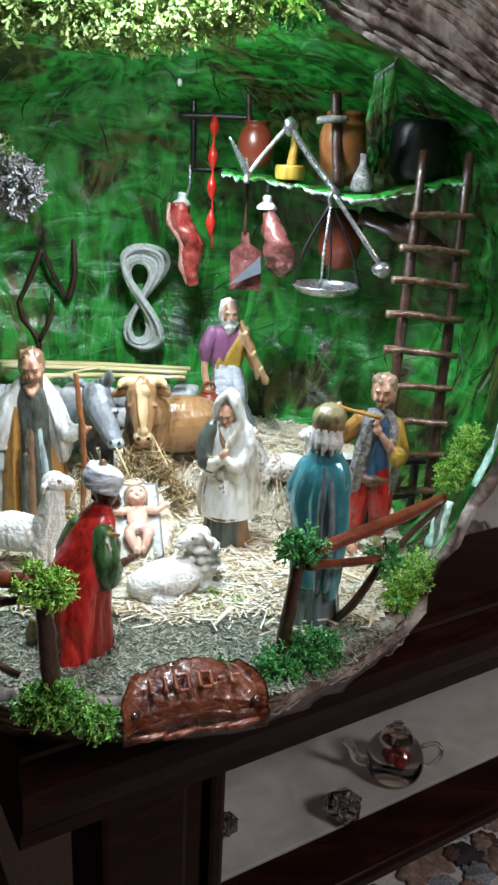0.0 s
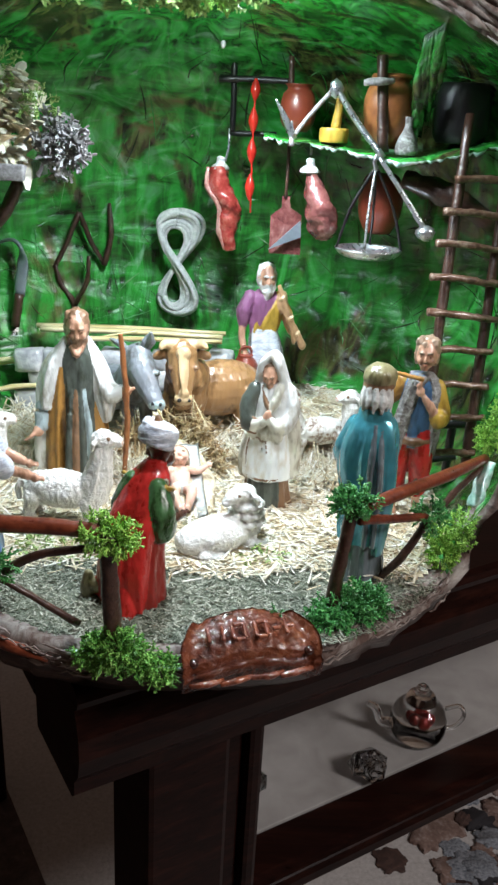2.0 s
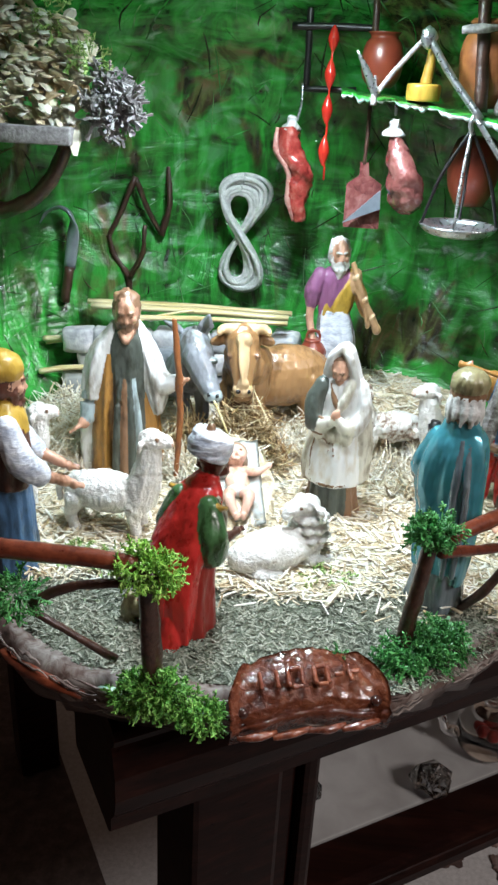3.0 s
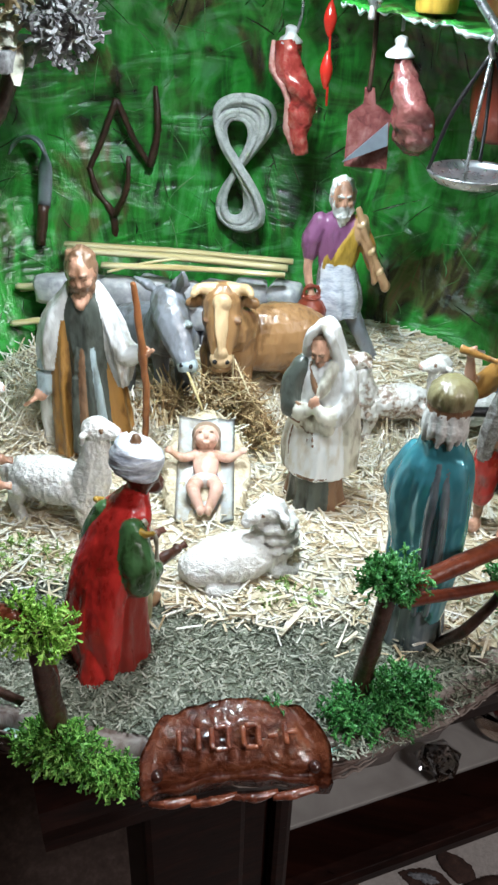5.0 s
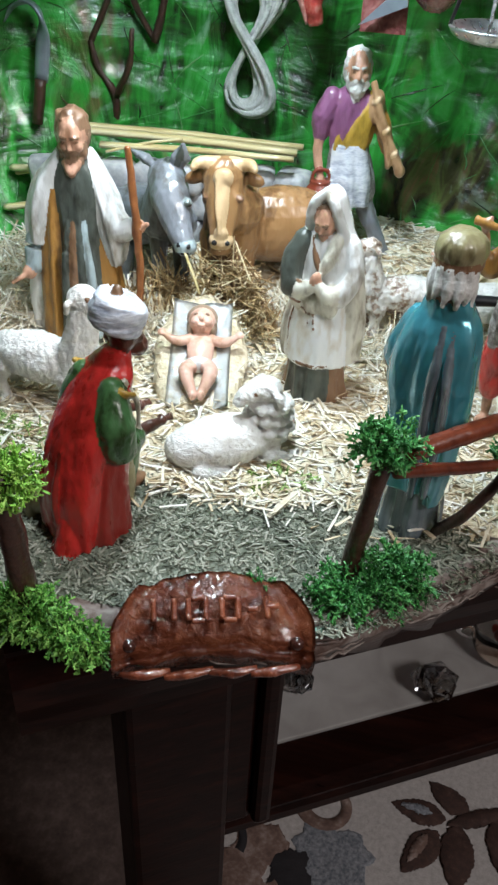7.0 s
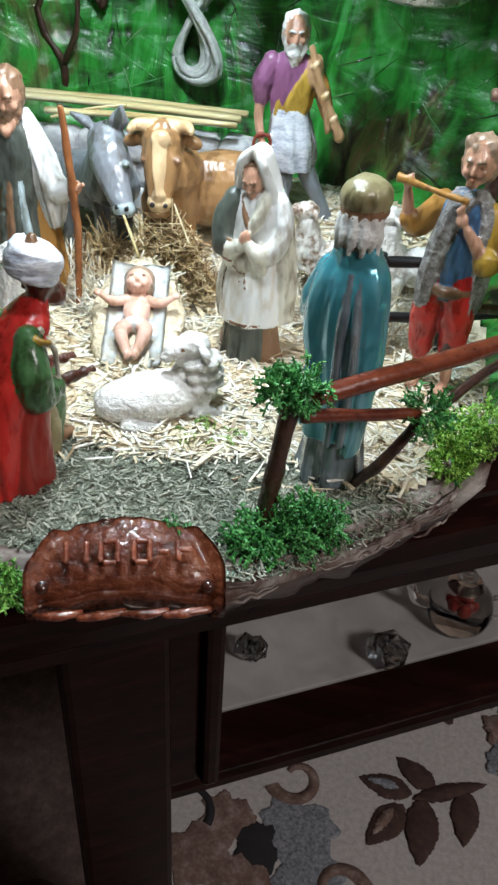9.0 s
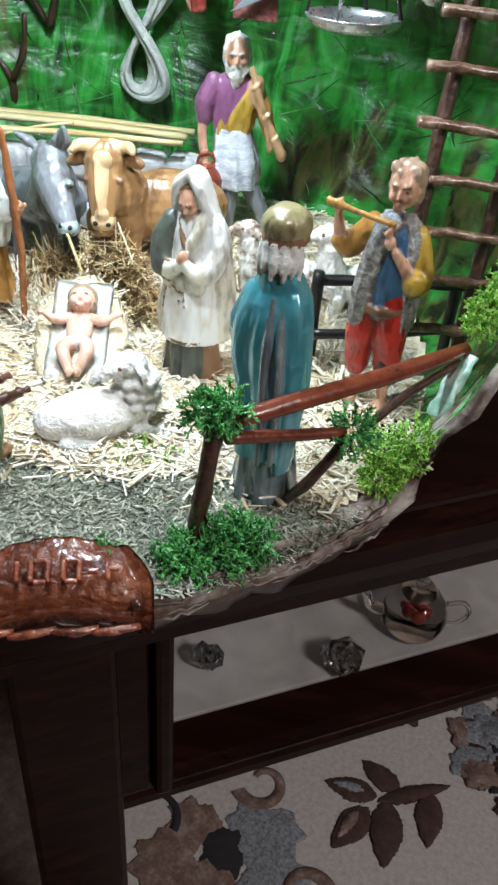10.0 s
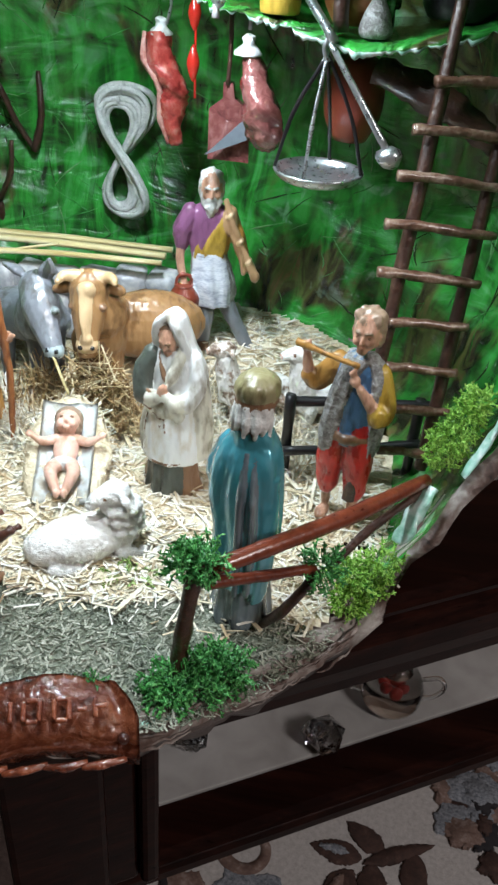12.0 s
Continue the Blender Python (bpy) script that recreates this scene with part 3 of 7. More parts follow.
CARPET = material("cream_carpet", [(0.3, (0.36, 0.34, 0.33)), (0.6, (0.50, 0.48, 0.47)), (0.8, (0.58, 0.56, 0.55))], 0.95, 160, 1.0)
CARPETB = material("brown_carpet_pile", [(0.3, (0.10, 0.06, 0.05)), (0.5, (0.17, 0.11, 0.09)), (0.7, (0.30, 0.24, 0.22))], 0.95, 60, 1.0)
CARPETD = material("dark_carpet_pile", [(0.3, (0.025, 0.014, 0.012)), (0.6, (0.065, 0.033, 0.026)), (0.8, (0.12, 0.08, 0.07))], 0.95, 110, 1.0)
# the border's brown with the table's shade mixed into the colour
CARPETE = material("shaded_brown_carpet_border", [(0.3, (0.045, 0.03, 0.026)), (0.5, (0.075, 0.052, 0.045)), (0.7, (0.12, 0.088, 0.078))], 0.95, 60, 1.0)
CARPETK = material("black_carpet_pile", two((0.02, 0.018, 0.022)), 0.95, 120, 1.0)
CARPETG = material("blue_grey_carpet_pile", [(0.3, (0.05, 0.06, 0.08)), (0.5, (0.20, 0.22, 0.25)), (0.7, (0.36, 0.37, 0.40))], 0.95, 260, 1.0)
bm = bmesh.new()
box(bm, (-1.62, -0.9, -0.752), (1.5, 1.6, -0.740), 0, None, 0.003)
carpet = single("carpet", bm, CARPET, (0, 0.4, -0.752), "cream carpet with brown leaf and scroll pattern on the floor", "carpet")


def pile(name, outline, mat, h=0.0025, label=""):
    """A raised figure of the carpet's pile."""
    bm = bmesh.new()
    fine = []
    for p, q in zip(outline, list(outline[1:]) + [outline[0]]):
        for k in range(4):
            w = Vector(p).lerp(Vector(q), k / 4)
            w.z = 0
            fine.append(w + Vector((noise.noise(w * 420), noise.noise(w * 420 + Vector((7, 3, 1))), 0)) * 0.0024)
    outline = fine
    c = sum((Vector(p) for p in outline), Vector()) / len(outline)
    rows = []
    for k, z in ((1.02, -0.7405), (1.0, -0.740 + h * 0.7), (0.93, -0.740 + h)):
        rows.append([bm.verts.new((c.x + (p[0] - c.x) * k, c.y + (p[1] - c.y) * k, z)) for p in outline])
    n = len(outline)
    for a, b in zip(rows, rows[1:]):
        for j in range(n):
            bm.faces.new((a[j], a[(j + 1) % n], b[(j + 1) % n], b[j]))
    bm.faces.new(rows[-1])
    bmesh.ops.recalc_face_normals(bm, faces=bm.faces)
    return part(name, bm, mat, carpet, label)


def leaf(a, b, w, mat, h=0.0025, name="leaf_figure"):
    a, b = Vector((a[0], a[1], 0)), Vector((b[0], b[1], 0))
    d = b - a
    s = Vector((-d.y, d.x, 0)).normalized() * w
    out = []
    for sg in (1, -1):
        for k in (range(0, 11) if sg > 0 else range(10, -1, -1)):
            t = k / 10
            out.append(a + d * t + s * sg * (math.sin(math.pi * t ** 0.8) ** 0.8) * (1 + 0.12 * noise.noise(Vector((t * 5, sg, a.x * 40)))))
    return pile(name, [p for i, p in enumerate(out) if i not in (11, 21)], mat, h)


def scroll(c, r0, r1, a0, a1, w, mat):
    out, back = [], []
    for k in range(25):
        t = k / 24
        a, r, q = radians(a0 + (a1 - a0) * t), r0 + (r1 - r0) * t, w * (1 - 0.6 * t)
        out.append((c[0] + (r + q) * math.cos(a), c[1] + (r + q) * math.sin(a), 0))
        back.append((c[0] + (r - q) * math.cos(a), c[1] + (r - q) * math.sin(a), 0))
    bm = bmesh.new()
    A = [bm.verts.new((x, y, -0.738)) for x, y, _ in out]
    B = [bm.verts.new((x, y, -0.738)) for x, y, _ in back]
    A2 = [bm.verts.new((x, y, -0.7402)) for x, y, _ in out]
    B2 = [bm.verts.new((x, y, -0.7402)) for x, y, _ in back]
    for k in range(24):
        bm.faces.new((A[k], A[k + 1], B[k + 1], B[k]))
        bm.faces.new((A[k], A2[k], A2[k + 1], A[k + 1]))
        bm.faces.new((B[k], B[k + 1], B2[k + 1], B2[k]))
    bmesh.ops.recalc_face_normals(bm, faces=bm.faces)
    return part("scroll_figure", bm, mat, carpet)


def blot(c, r, mat, seed, sx=1.0, name="flower_figure"):
    out = []
    for k in range(26):
        a = 2 * math.pi * k / 26
        q = r * (1 + 0.32 * noise.noise(Vector((math.cos(a) * 1.3, math.sin(a) * 1.3, seed * 3.7))) + 0.14 * math.sin(a * 7 + seed))
        out.append((c[0] + q * sx * math.cos(a + seed), c[1] + q * math.sin(a + seed), 0))
    return pile(name, out, mat, 0.0016 + 0.00006 * seed)


leaf((0.1929, 0.7342, -0.7400), (0.1248, 0.7410, -0.7400), 0.016, CARPETD, 0.0025)
leaf((0.1832, 0.7166, -0.7400), (0.1417, 0.6558, -0.7400), 0.018, CARPETD, 0.0028)
leaf((0.2207, 0.7450, -0.7400), (0.1704, 0.7809, -0.7400), 0.016, CARPETD, 0.0031)
leaf((0.2071, 0.7301, -0.7400), (0.2047, 0.6439, -0.7400), 0.020, CARPETD, 0.0034)
leaf((0.2593, 0.7545, -0.7400), (0.2554, 0.6800, -0.7400), 0.017, CARPETD, 0.0037)
leaf((0.1932, 0.7266, -0.7400), (0.2855, 0.7688, -0.7400), 0.010, CARPETD, 0.0040)
leaf((0.1697, 0.7095, -0.7400), (0.1474, 0.6677, -0.7400), 0.007, CARPETB, 0.0045)
leaf((0.1751, 0.7376, -0.7400), (0.1356, 0.7412, -0.7400), 0.006, CARPETG, 0.0045)
scroll((0.0478, 0.7218, -0.7400), 0.034, 0.012, -150, 150, 0.009, CARPETB)
scroll((0.1165, 0.5934, -0.7400), 0.036, 0.015, -30, 240, 0.010, CARPETB)
blot((0.0580, 0.6565, -0.7400), 0.035, CARPETG, 1, 1.5, "shaded_figure")
blot((0.0749, 0.6125, -0.7400), 0.045, CARPETG, 2, 1.0, "shaded_figure")
blot((0.0164, 0.6218, -0.7400), 0.030, CARPETK, 4, 0.8, "shaded_figure")
blot((-0.0283, 0.6535, -0.7400), 0.030, CARPETB, 5, 1.0)
blot((-0.0496, 0.5990, -0.7400), 0.036, CARPETB, 6, 1.2)
blot((0.0033, 0.5725, -0.7400), 0.038, CARPETB, 7, 1.0)
scroll((-0.0800, 0.6481, -0.7400), 0.034, 0.03, -20, 120, 0.006, CARPETK)
rng = random.Random(5)
for k in range(95):
    c = (rng.uniform(0.19, 0.56), rng.uniform(0.74, 1.12))
    if c[1] < 0.85 and c[0] < 0.285:
        continue
    blot(c, rng.uniform(0.012, 0.028), rng.choice((CARPETB, CARPETD, CARPETK, CARPETG, CARPETB)), 11 + k, rng.uniform(0.7, 1.6))
part("border_band", box(bmesh.new(), (-0.9, -0.25, -0.7402), (0.19, 1.25, -0.7375), 0, TB, 0.001), CARPETE, carpet, "plain brown border of the carpet, darkened for the table's shade", smooth=False)
scroll(TB @ Vector((0.06, 0.2, -0.74)), 0.05, 0.03, 0, 140, 0.006, CARPETD).location.z += 0.003

PLASTER = material("beige_plaster", [(0.3, (0.30, 0.22, 0.17)), (0.7, (0.42, 0.32, 0.25))], 0.9, 3, 0.1)
FLOORB = material("brown_floor_boards", two((0.16, 0.09, 0.06), 0.6), 0.5, 5, 0.1, stretch=(8, 0.6, 1))
for name, lo, hi, mat in (("floor", (-2.4, -2.2, -0.80), (2.6, 2.0, -0.753), FLOORB), ("ceiling", (-2.4, -2.2, 1.7), (2.6, 2.0, 1.8), PLASTER), ("wall_north", (-2.4, 2.0, -0.80), (2.6, 2.1, 1.8), PLASTER), ("wall_south", (-2.4, -2.3, -0.80), (2.6, -2.2, 1.8), PLASTER), ("wall_west", (-2.5, -2.3, -0.80), (-2.4, 2.1, 1.8), PLASTER), ("wall_east", (2.6, -2.3, -0.80), (2.7, 2.1, 1.8), PLASTER)):
    single(name, box(bmesh.new(), lo, hi), mat, lo, "plain beige " + name.split("_")[0] + " of the room" if name != "floor" else "brown boards under the carpet", name.split("_")[0], kind="structure", smooth=False)

# crystal ornaments on the shelf


def teapot(c):
    t = thing("glass_teapot", c, "small clear glass teapot with red flower on the shelf", "teapot")
    c = Vector(c)
    bm = lathe(bmesh.new(), c, [(0.016, 0.0), (0.024, 0.004), (0.027, 0.016), (0.024, 0.03), (0.017, 0.038), (0.015, 0.041)])
    part("body", bm, GLASS, t)
    part("lid", lathe(bmesh.new(), c + Vector((0, 0, 0.0415)), [(0.015, 0), (0.012, 0.006), (0.005, 0.009), (0.006, 0.014), (0.002, 0.018)]), GLASS, t)
    part("handle", tube(bmesh.new(), [c + Vector(p) for p in ((0.024, 0, 0.032), (0.038, 0.002, 0.034), (0.044, 0.003, 0.022), (0.036, 0.002, 0.010), (0.025, 0, 0.009))], 0.0022), GLASS, t)
    part("spout", tube(bmesh.new(), [c + Vector(p) for p in ((-0.023, 0, 0.012), (-0.036, 0, 0.016), (-0.042, -0.001, 0.03), (-0.05, -0.001, 0.036))], (0.006, 0.003)), GLASS, t)
    bm = bmesh.new()
    for k in range(5):
        ball(bm, c + Vector((0.006 * math.cos(k * 1.26), 0.006 * math.sin(k * 1.26) - 0.004, 0.022 + 0.002 * (k % 2))), (0.005, 0.004, 0.005))
    part("flower", bm, DEEPRED, t, "dark red flower inside")
    return t


teapot((0.1601, 0.6232, -0.3025))


def crystal(c, size, seed, label):
    rng = random.Random(seed)
    bm = bmesh.new()
    for k in range(3):
        t = bmesh.new()
        bmesh.ops.create_icosphere(t, subdivisions=1, radius=size * rng.uniform(0.55, 0.8))
        add(bm, t, Matrix.Translation(Vector(c) + Vector((rng.uniform(-0.5, 0.5) * size, rng.uniform(-0.3, 0.3) * size, size * 0.62))) @ pose(0, 0, 0, rng.uniform(0, 90), rng.uniform(0, 90), 0))
    for v in bm.verts:
        v.co.z = max(v.co.z, c[2] + 0.0005)
    return single("crystal_ornament", bm, CRYSTAL, c, label, "ornament", smooth=False)


crystal((0.1080, 0.5623, -0.3025), 0.021, 3, "smoky cut crystal ornament standing on the shelf")
crystal((-0.0031, 0.5470, -0.3025), 0.017, 8, "faceted clear crystal ornament on the shelf beside the leg")
crystal((0.3687, 1.1321, -0.3025), 0.022, 9, "dark cut crystal ornament seen through the glass top")

# ---------------- figurines ----------------


class Figure:
    """A painted figurine as one mesh, in units of its own height; it faces -y before it is turned."""

    def __init__(self, at, height, turn, tilt=0.0, slim=1.0):
        self.bm, self.mats, self.at, self.round = bmesh.new(), [], at, slim ** -0.7
        self.m = pose(*at, tilt, 0, turn) @ Matrix.Diagonal((height * slim, height * slim, height, 1))

    def mi(self, mat):
        if mat not in self.mats:
            self.mats.append(mat)
        return self.mats.index(mat)

    def loft(self, mat, rings, folds=0, amp=0.0, phase=0.0, sides=36):
        loft(self.bm, rings, self.mi(mat), sides, folds, amp, phase, self.m)
        return self

    def ball(self, mat, c, r, turn=(0, 0, 0), lump=0.0, freq=9.0, seg=18):
        ball(self.bm, (0, 0, 0), r, self.mi(mat), self.m @ pose(*c, *turn), lump, freq, seg)
        return self

    def limb(self, mat, pts, radii, flat=1.0, rough=0.0):
        t = tube(bmesh.new(), pts, radii, 0, 12, 5, rough, flat)
        ends = (radii, radii) if isinstance(radii, (int, float)) else (radii[0], radii[-1])
        for p, r in zip((pts[0], pts[-1]), ends):
            if r > 0.018:
                ball(t, p, (r * 0.99, r * 0.99 * (0.5 + 0.5 * flat), r * 0.99), 0, None, 0.0, 9, 12)
        add(self.bm, t, self.m, self.mi(mat))
        return self

    def head(self, z, y, skin, hair, r=0.075, x=0.0, nod=0.0, beard=None, hair_back=0.02):
        """A face with brow, nose and chin, hair behind and above, a beard where there is one."""
        m0 = self.m
        self.m = m0 @ pose(x, y, z, nod, 0, 0) @ Matrix.Diagonal((self.round, self.round, 1, 1))
        self.ball(skin, (0, 0, 0), (r * 0.80, r * 0.90, r * 1.08))
        self.limb(skin, [(0, -r * 0.84, r * 0.16), (0, -r * 1.0, -r * 0.12), (0, -r * 1.06, -r * 0.28)], (r * 0.09, r * 0.11, r * 0.14))
        self.ball(skin, (0, -r * 0.62, -r * 0.78), (r * 0.34, r * 0.3, r * 0.3))
        self.ball(skin, (0, -r * 0.60, r * 0.36), (r * 0.52, r * 0.24, r * 0.26))
        self.ball(MOUTH, (0, -r * 0.86, -r * 0.56), (r * 0.18, r * 0.07, r * 0.055))
        for s in (-1, 1):
            self.ball(skin, (s * r * 0.36, -r * 0.62, -r * 0.26), (r * 0.3, r * 0.28, r * 0.28))
            self.ball(LINE, (s * r * 0.32, -r * 0.79, r * 0.06), (r * 0.125, r * 0.075, r * 0.05))
            self.limb(hair or LINE, [(s * r * 0.14, -r * 0.92, r * 0.28), (s * r * 0.36, -r * 0.88, r * 0.34), (s * r * 0.54, -r * 0.72, r * 0.26)], r * 0.055)
            self.ball(skin, (s * r * 0.82, -r * 0.02, -r * 0.08), (r * 0.10, r * 0.17, r * 0.24))
        if hair:
            self.ball(hair, (0, hair_back * 0.7 + r * 0.16, r * 0.36), (r * 0.93, r * 0.98, r * 0.84), lump=0.25, freq=60)
            for s in (-1, 1):
                self.ball(hair, (s * r * 0.70, r * 0.24, -r * 0.12), (r * 0.26, r * 0.45, r * 0.72), lump=0.3, freq=70)
        if beard:
            self.ball(beard, (0, -r * 0.62, -r * 1.02), (r * 0.52, r * 0.44, r * 0.72), lump=0.5, freq=60)
            for s in (-1, 1):
                self.ball(beard, (s * r * 0.58, -r * 0.36, -r * 0.62), (r * 0.22, r * 0.34, r * 0.5), lump=0.4, freq=60)
                self.limb(beard, [(s * r * 0.05, -r * 0.96, -r * 0.42), (s * r * 0.3, -r * 0.86, -r * 0.52), (s * r * 0.42, -r * 0.7, -r * 0.74)], (r * 0.09, r * 0.1, r * 0.06))
        self.m = m0
        return self

    def hand(self, skin, c, d, r=0.03):
        self.ball(skin, c, (r, r * 0.8, r))
        for k in (-1, 0, 1):
            e = Vector(c) + Vector(d) * r * 2.2 + Vector((k * r * 0.45, 0, k * r * 0.3))
            self.limb(skin, [c, tuple(e)], (r * 0.4, r * 0.28))
        return self

    def done(self, name, label, category, group="nativity figures", rough=0.0005, freq=150, grain=0.00068, soften=2):
        """Casts the shapes into one skin, as a moulded figurine, and paints it by what lies nearest."""
        bmesh.ops.recalc_face_normals(self.bm, faces=self.bm.faces)
        bmesh.ops.triangulate(self.bm, faces=self.bm.faces[:])
        tree = BVHTree.FromBMesh(self.bm)
        self.bm.faces.ensure_lookup_table()
        paints = [f.material_index for f in self.bm.faces]
        raw = bpy.data.meshes.new(name)
        self.bm.to_mesh(raw)
        self.bm.free()
        cast = bpy.data.objects.new(name, raw)
        scene.collection.objects.link(cast)
        mod = cast.modifiers.new("cast", "REMESH")
        mod.mode, mod.voxel_size = "VOXEL", grain
        mod = cast.modifiers.new("soften", "SMOOTH")
        mod.factor, mod.iterations = 0.5, soften
        me = bpy.data.meshes.new_from_object(cast.evaluated_get(bpy.context.evaluated_depsgraph_get()))
        bpy.data.objects.remove(cast)
        bpy.data.meshes.remove(raw)
        bm = bmesh.new()
        bm.from_mesh(me)
        bpy.data.meshes.remove(me)
        for f in bm.faces:
            hit = tree.find_nearest(f.calc_center_median())[2]
            f.material_index = paints[hit] if hit is not None else 0
        bm.normal_update()
        for v in bm.verts:
            p = Vector((v.co.x * freq, v.co.y * freq, v.co.z * freq * 0.45))
            v.co += v.normal * (noise.noise(p) + 0.6 * noise.noise(p * 2.7 + Vector((4, 2, 9)))) * rough
        return single(name, bm, self.mats, self.at, label, category, group)


def veiled_woman():
    f = Figure((-0.005, 0.492, 0.001), 0.105, -18, 0, 0.76)
    f.loft(LINE, [(0.0, 0.21, 0.16), (0.03, 0.205, 0.155), (0.12, 0.185, 0.14), (0.26, 0.175, 0.135)], 8, 0.075)
    f.loft(TEALGREY, [(0.0, 0.16, 0.17, 0.0, -0.02), (0.08, 0.16, 0.155, 0.0, -0.02), (0.24, 0.15, 0.14, 0, -0.02)], 10, 0.105, 1.0)
    f.loft(CLOTHW, [(0.19, 0.205, 0.165, 0, -0.01), (0.21, 0.21, 0.172, 0, -0.01), (0.34, 0.2, 0.165), (0.46, 0.175, 0.145), (0.55, 0.15, 0.125)], 9, 0.027)
    f.loft(CREAM, [(0.16, 0.1, 0.09, -0.16, 0.03), (0.3, 0.1, 0.09, -0.165, 0.03), (0.46, 0.07, 0.07, -0.15, 0.02)], 5, 0.060)
    f.loft(CREAM, [(0.20, 0.09, 0.09, 0.16, 0.05), (0.4, 0.09, 0.09, 0.165, 0.05), (0.62, 0.07, 0.08, 0.15, 0.05)], 5, 0.075)
    f.loft(WHITE, [(0.5, 0.145, 0.12), (0.6, 0.155, 0.125), (0.7, 0.165, 0.12), (0.77, 0.14, 0.10), (0.82, 0.07, 0.07)], 7, 0.022)
    for k in range(5):
        a = -1.1 + k * 0.5
        f.ball(CREAM, (math.sin(a) * 0.12, -0.09 - 0.05 * math.cos(a), 0.50 + 0.015 * (k % 2)), (0.055, 0.04, 0.06), (10, 0, 0), 0.1)
    f.limb(LINE, [(-0.13, -0.12, 0.5), (-0.02, -0.155, 0.47), (0.12, -0.12, 0.51)], 0.012)
    for k in (-0.05, -0.015, 0.02):
        f.limb(LINE, [(k * 0.5, -0.16, 0.47), (k, -0.168, 0.42), (k * 1.5, -0.172, 0.385)], (0.006, 0.003))
    f.limb(LINE, [(-0.14, -0.08, 0.46), (-0.165, -0.10, 0.36), (-0.15, -0.12, 0.22)], (0.006, 0.004))
    f.limb(TEALGREY, [(-0.125, -0.07, 0.75), (-0.165, -0.105, 0.65), (-0.15, -0.14, 0.565)], (0.06, 0.070, 0.062))
    f.limb(LINE, [(-0.185, -0.12, 0.58), (-0.15, -0.165, 0.545), (-0.10, -0.17, 0.56)], 0.016)
    f.limb(CREAM, [(-0.165, -0.09, 0.55), (-0.08, -0.155, 0.555), (0.01, -0.185, 0.60)], (0.05, 0.045, 0.03))
    f.limb(WHITE, [(0.15, 0.0, 0.75), (0.185, -0.03, 0.64), (0.15, -0.1, 0.56)], (0.055, 0.062, 0.06))
    f.limb(CREAM, [(0.15, -0.1, 0.56), (0.09, -0.155, 0.565), (0.04, -0.185, 0.61)], (0.055, 0.05, 0.03))
    f.ball(SKIN, (0.02, -0.19, 0.625), (0.032, 0.026, 0.045), (20, 15, 0))
    f.ball(SKIN, (0.04, -0.185, 0.64), (0.022, 0.022, 0.04), (20, -15, 0))
    f.limb(LINE, [(-0.05, -0.07, 0.775), (-0.02, -0.105, 0.71), (0.02, -0.135, 0.66)], (0.02, 0.024, 0.016))
    for s, z in ((-1, 0.62), (1, 0.60), (-1, 0.52)):
        f.limb(LINE, [(s * 0.20, -0.03, z + 0.02), (s * 0.17, -0.115, z - 0.02), (s * 0.06, -0.185, z - 0.015)], (0.006, 0.008, 0.004))
    f.limb(LINE, [(-0.19, -0.07, 0.215), (-0.08, -0.165, 0.205), (0.06, -0.175, 0.205), (0.18, -0.09, 0.215)], 0.007)
    f.limb(CREAM, [(0.09, -0.06, 0.80), (0.06, -0.12, 0.70), (0.03, -0.14, 0.64)], (0.03, 0.035, 0.02))
    f.head(0.868, -0.062, SKIN, HAIR, 0.066, 0.0, 26)
    f.loft(WHITE, [(0.16, 0.12, 0.05, 0.09, 0.09), (0.40, 0.15, 0.065, 0.07, 0.09), (0.60, 0.15, 0.07, 0.06, 0.08), (0.72, 0.15, 0.085, 0.04, 0.065), (0.82, 0.115, 0.09, 0.015, 0.035), (0.90, 0.098, 0.095, 0.005, 0.012), (0.965, 0.075, 0.08, 0, -0.002), (1.0, 0.02, 0.025, 0, 0)], 6, 0.030)
    for s in (-1, 1):
        f.limb(WHITE, [(0, -0.095, 0.985), (s * 0.07, -0.095, 0.93), (s * 0.095, -0.06, 0.85), (s * 0.12, -0.02 if s > 0 else 0.02, 0.76)], (0.022, 0.028, 0.032, 0.03))
    return f.done("veiled_woman_statue", "standing woman figurine in white veil and cream apron on straw", "figurine")


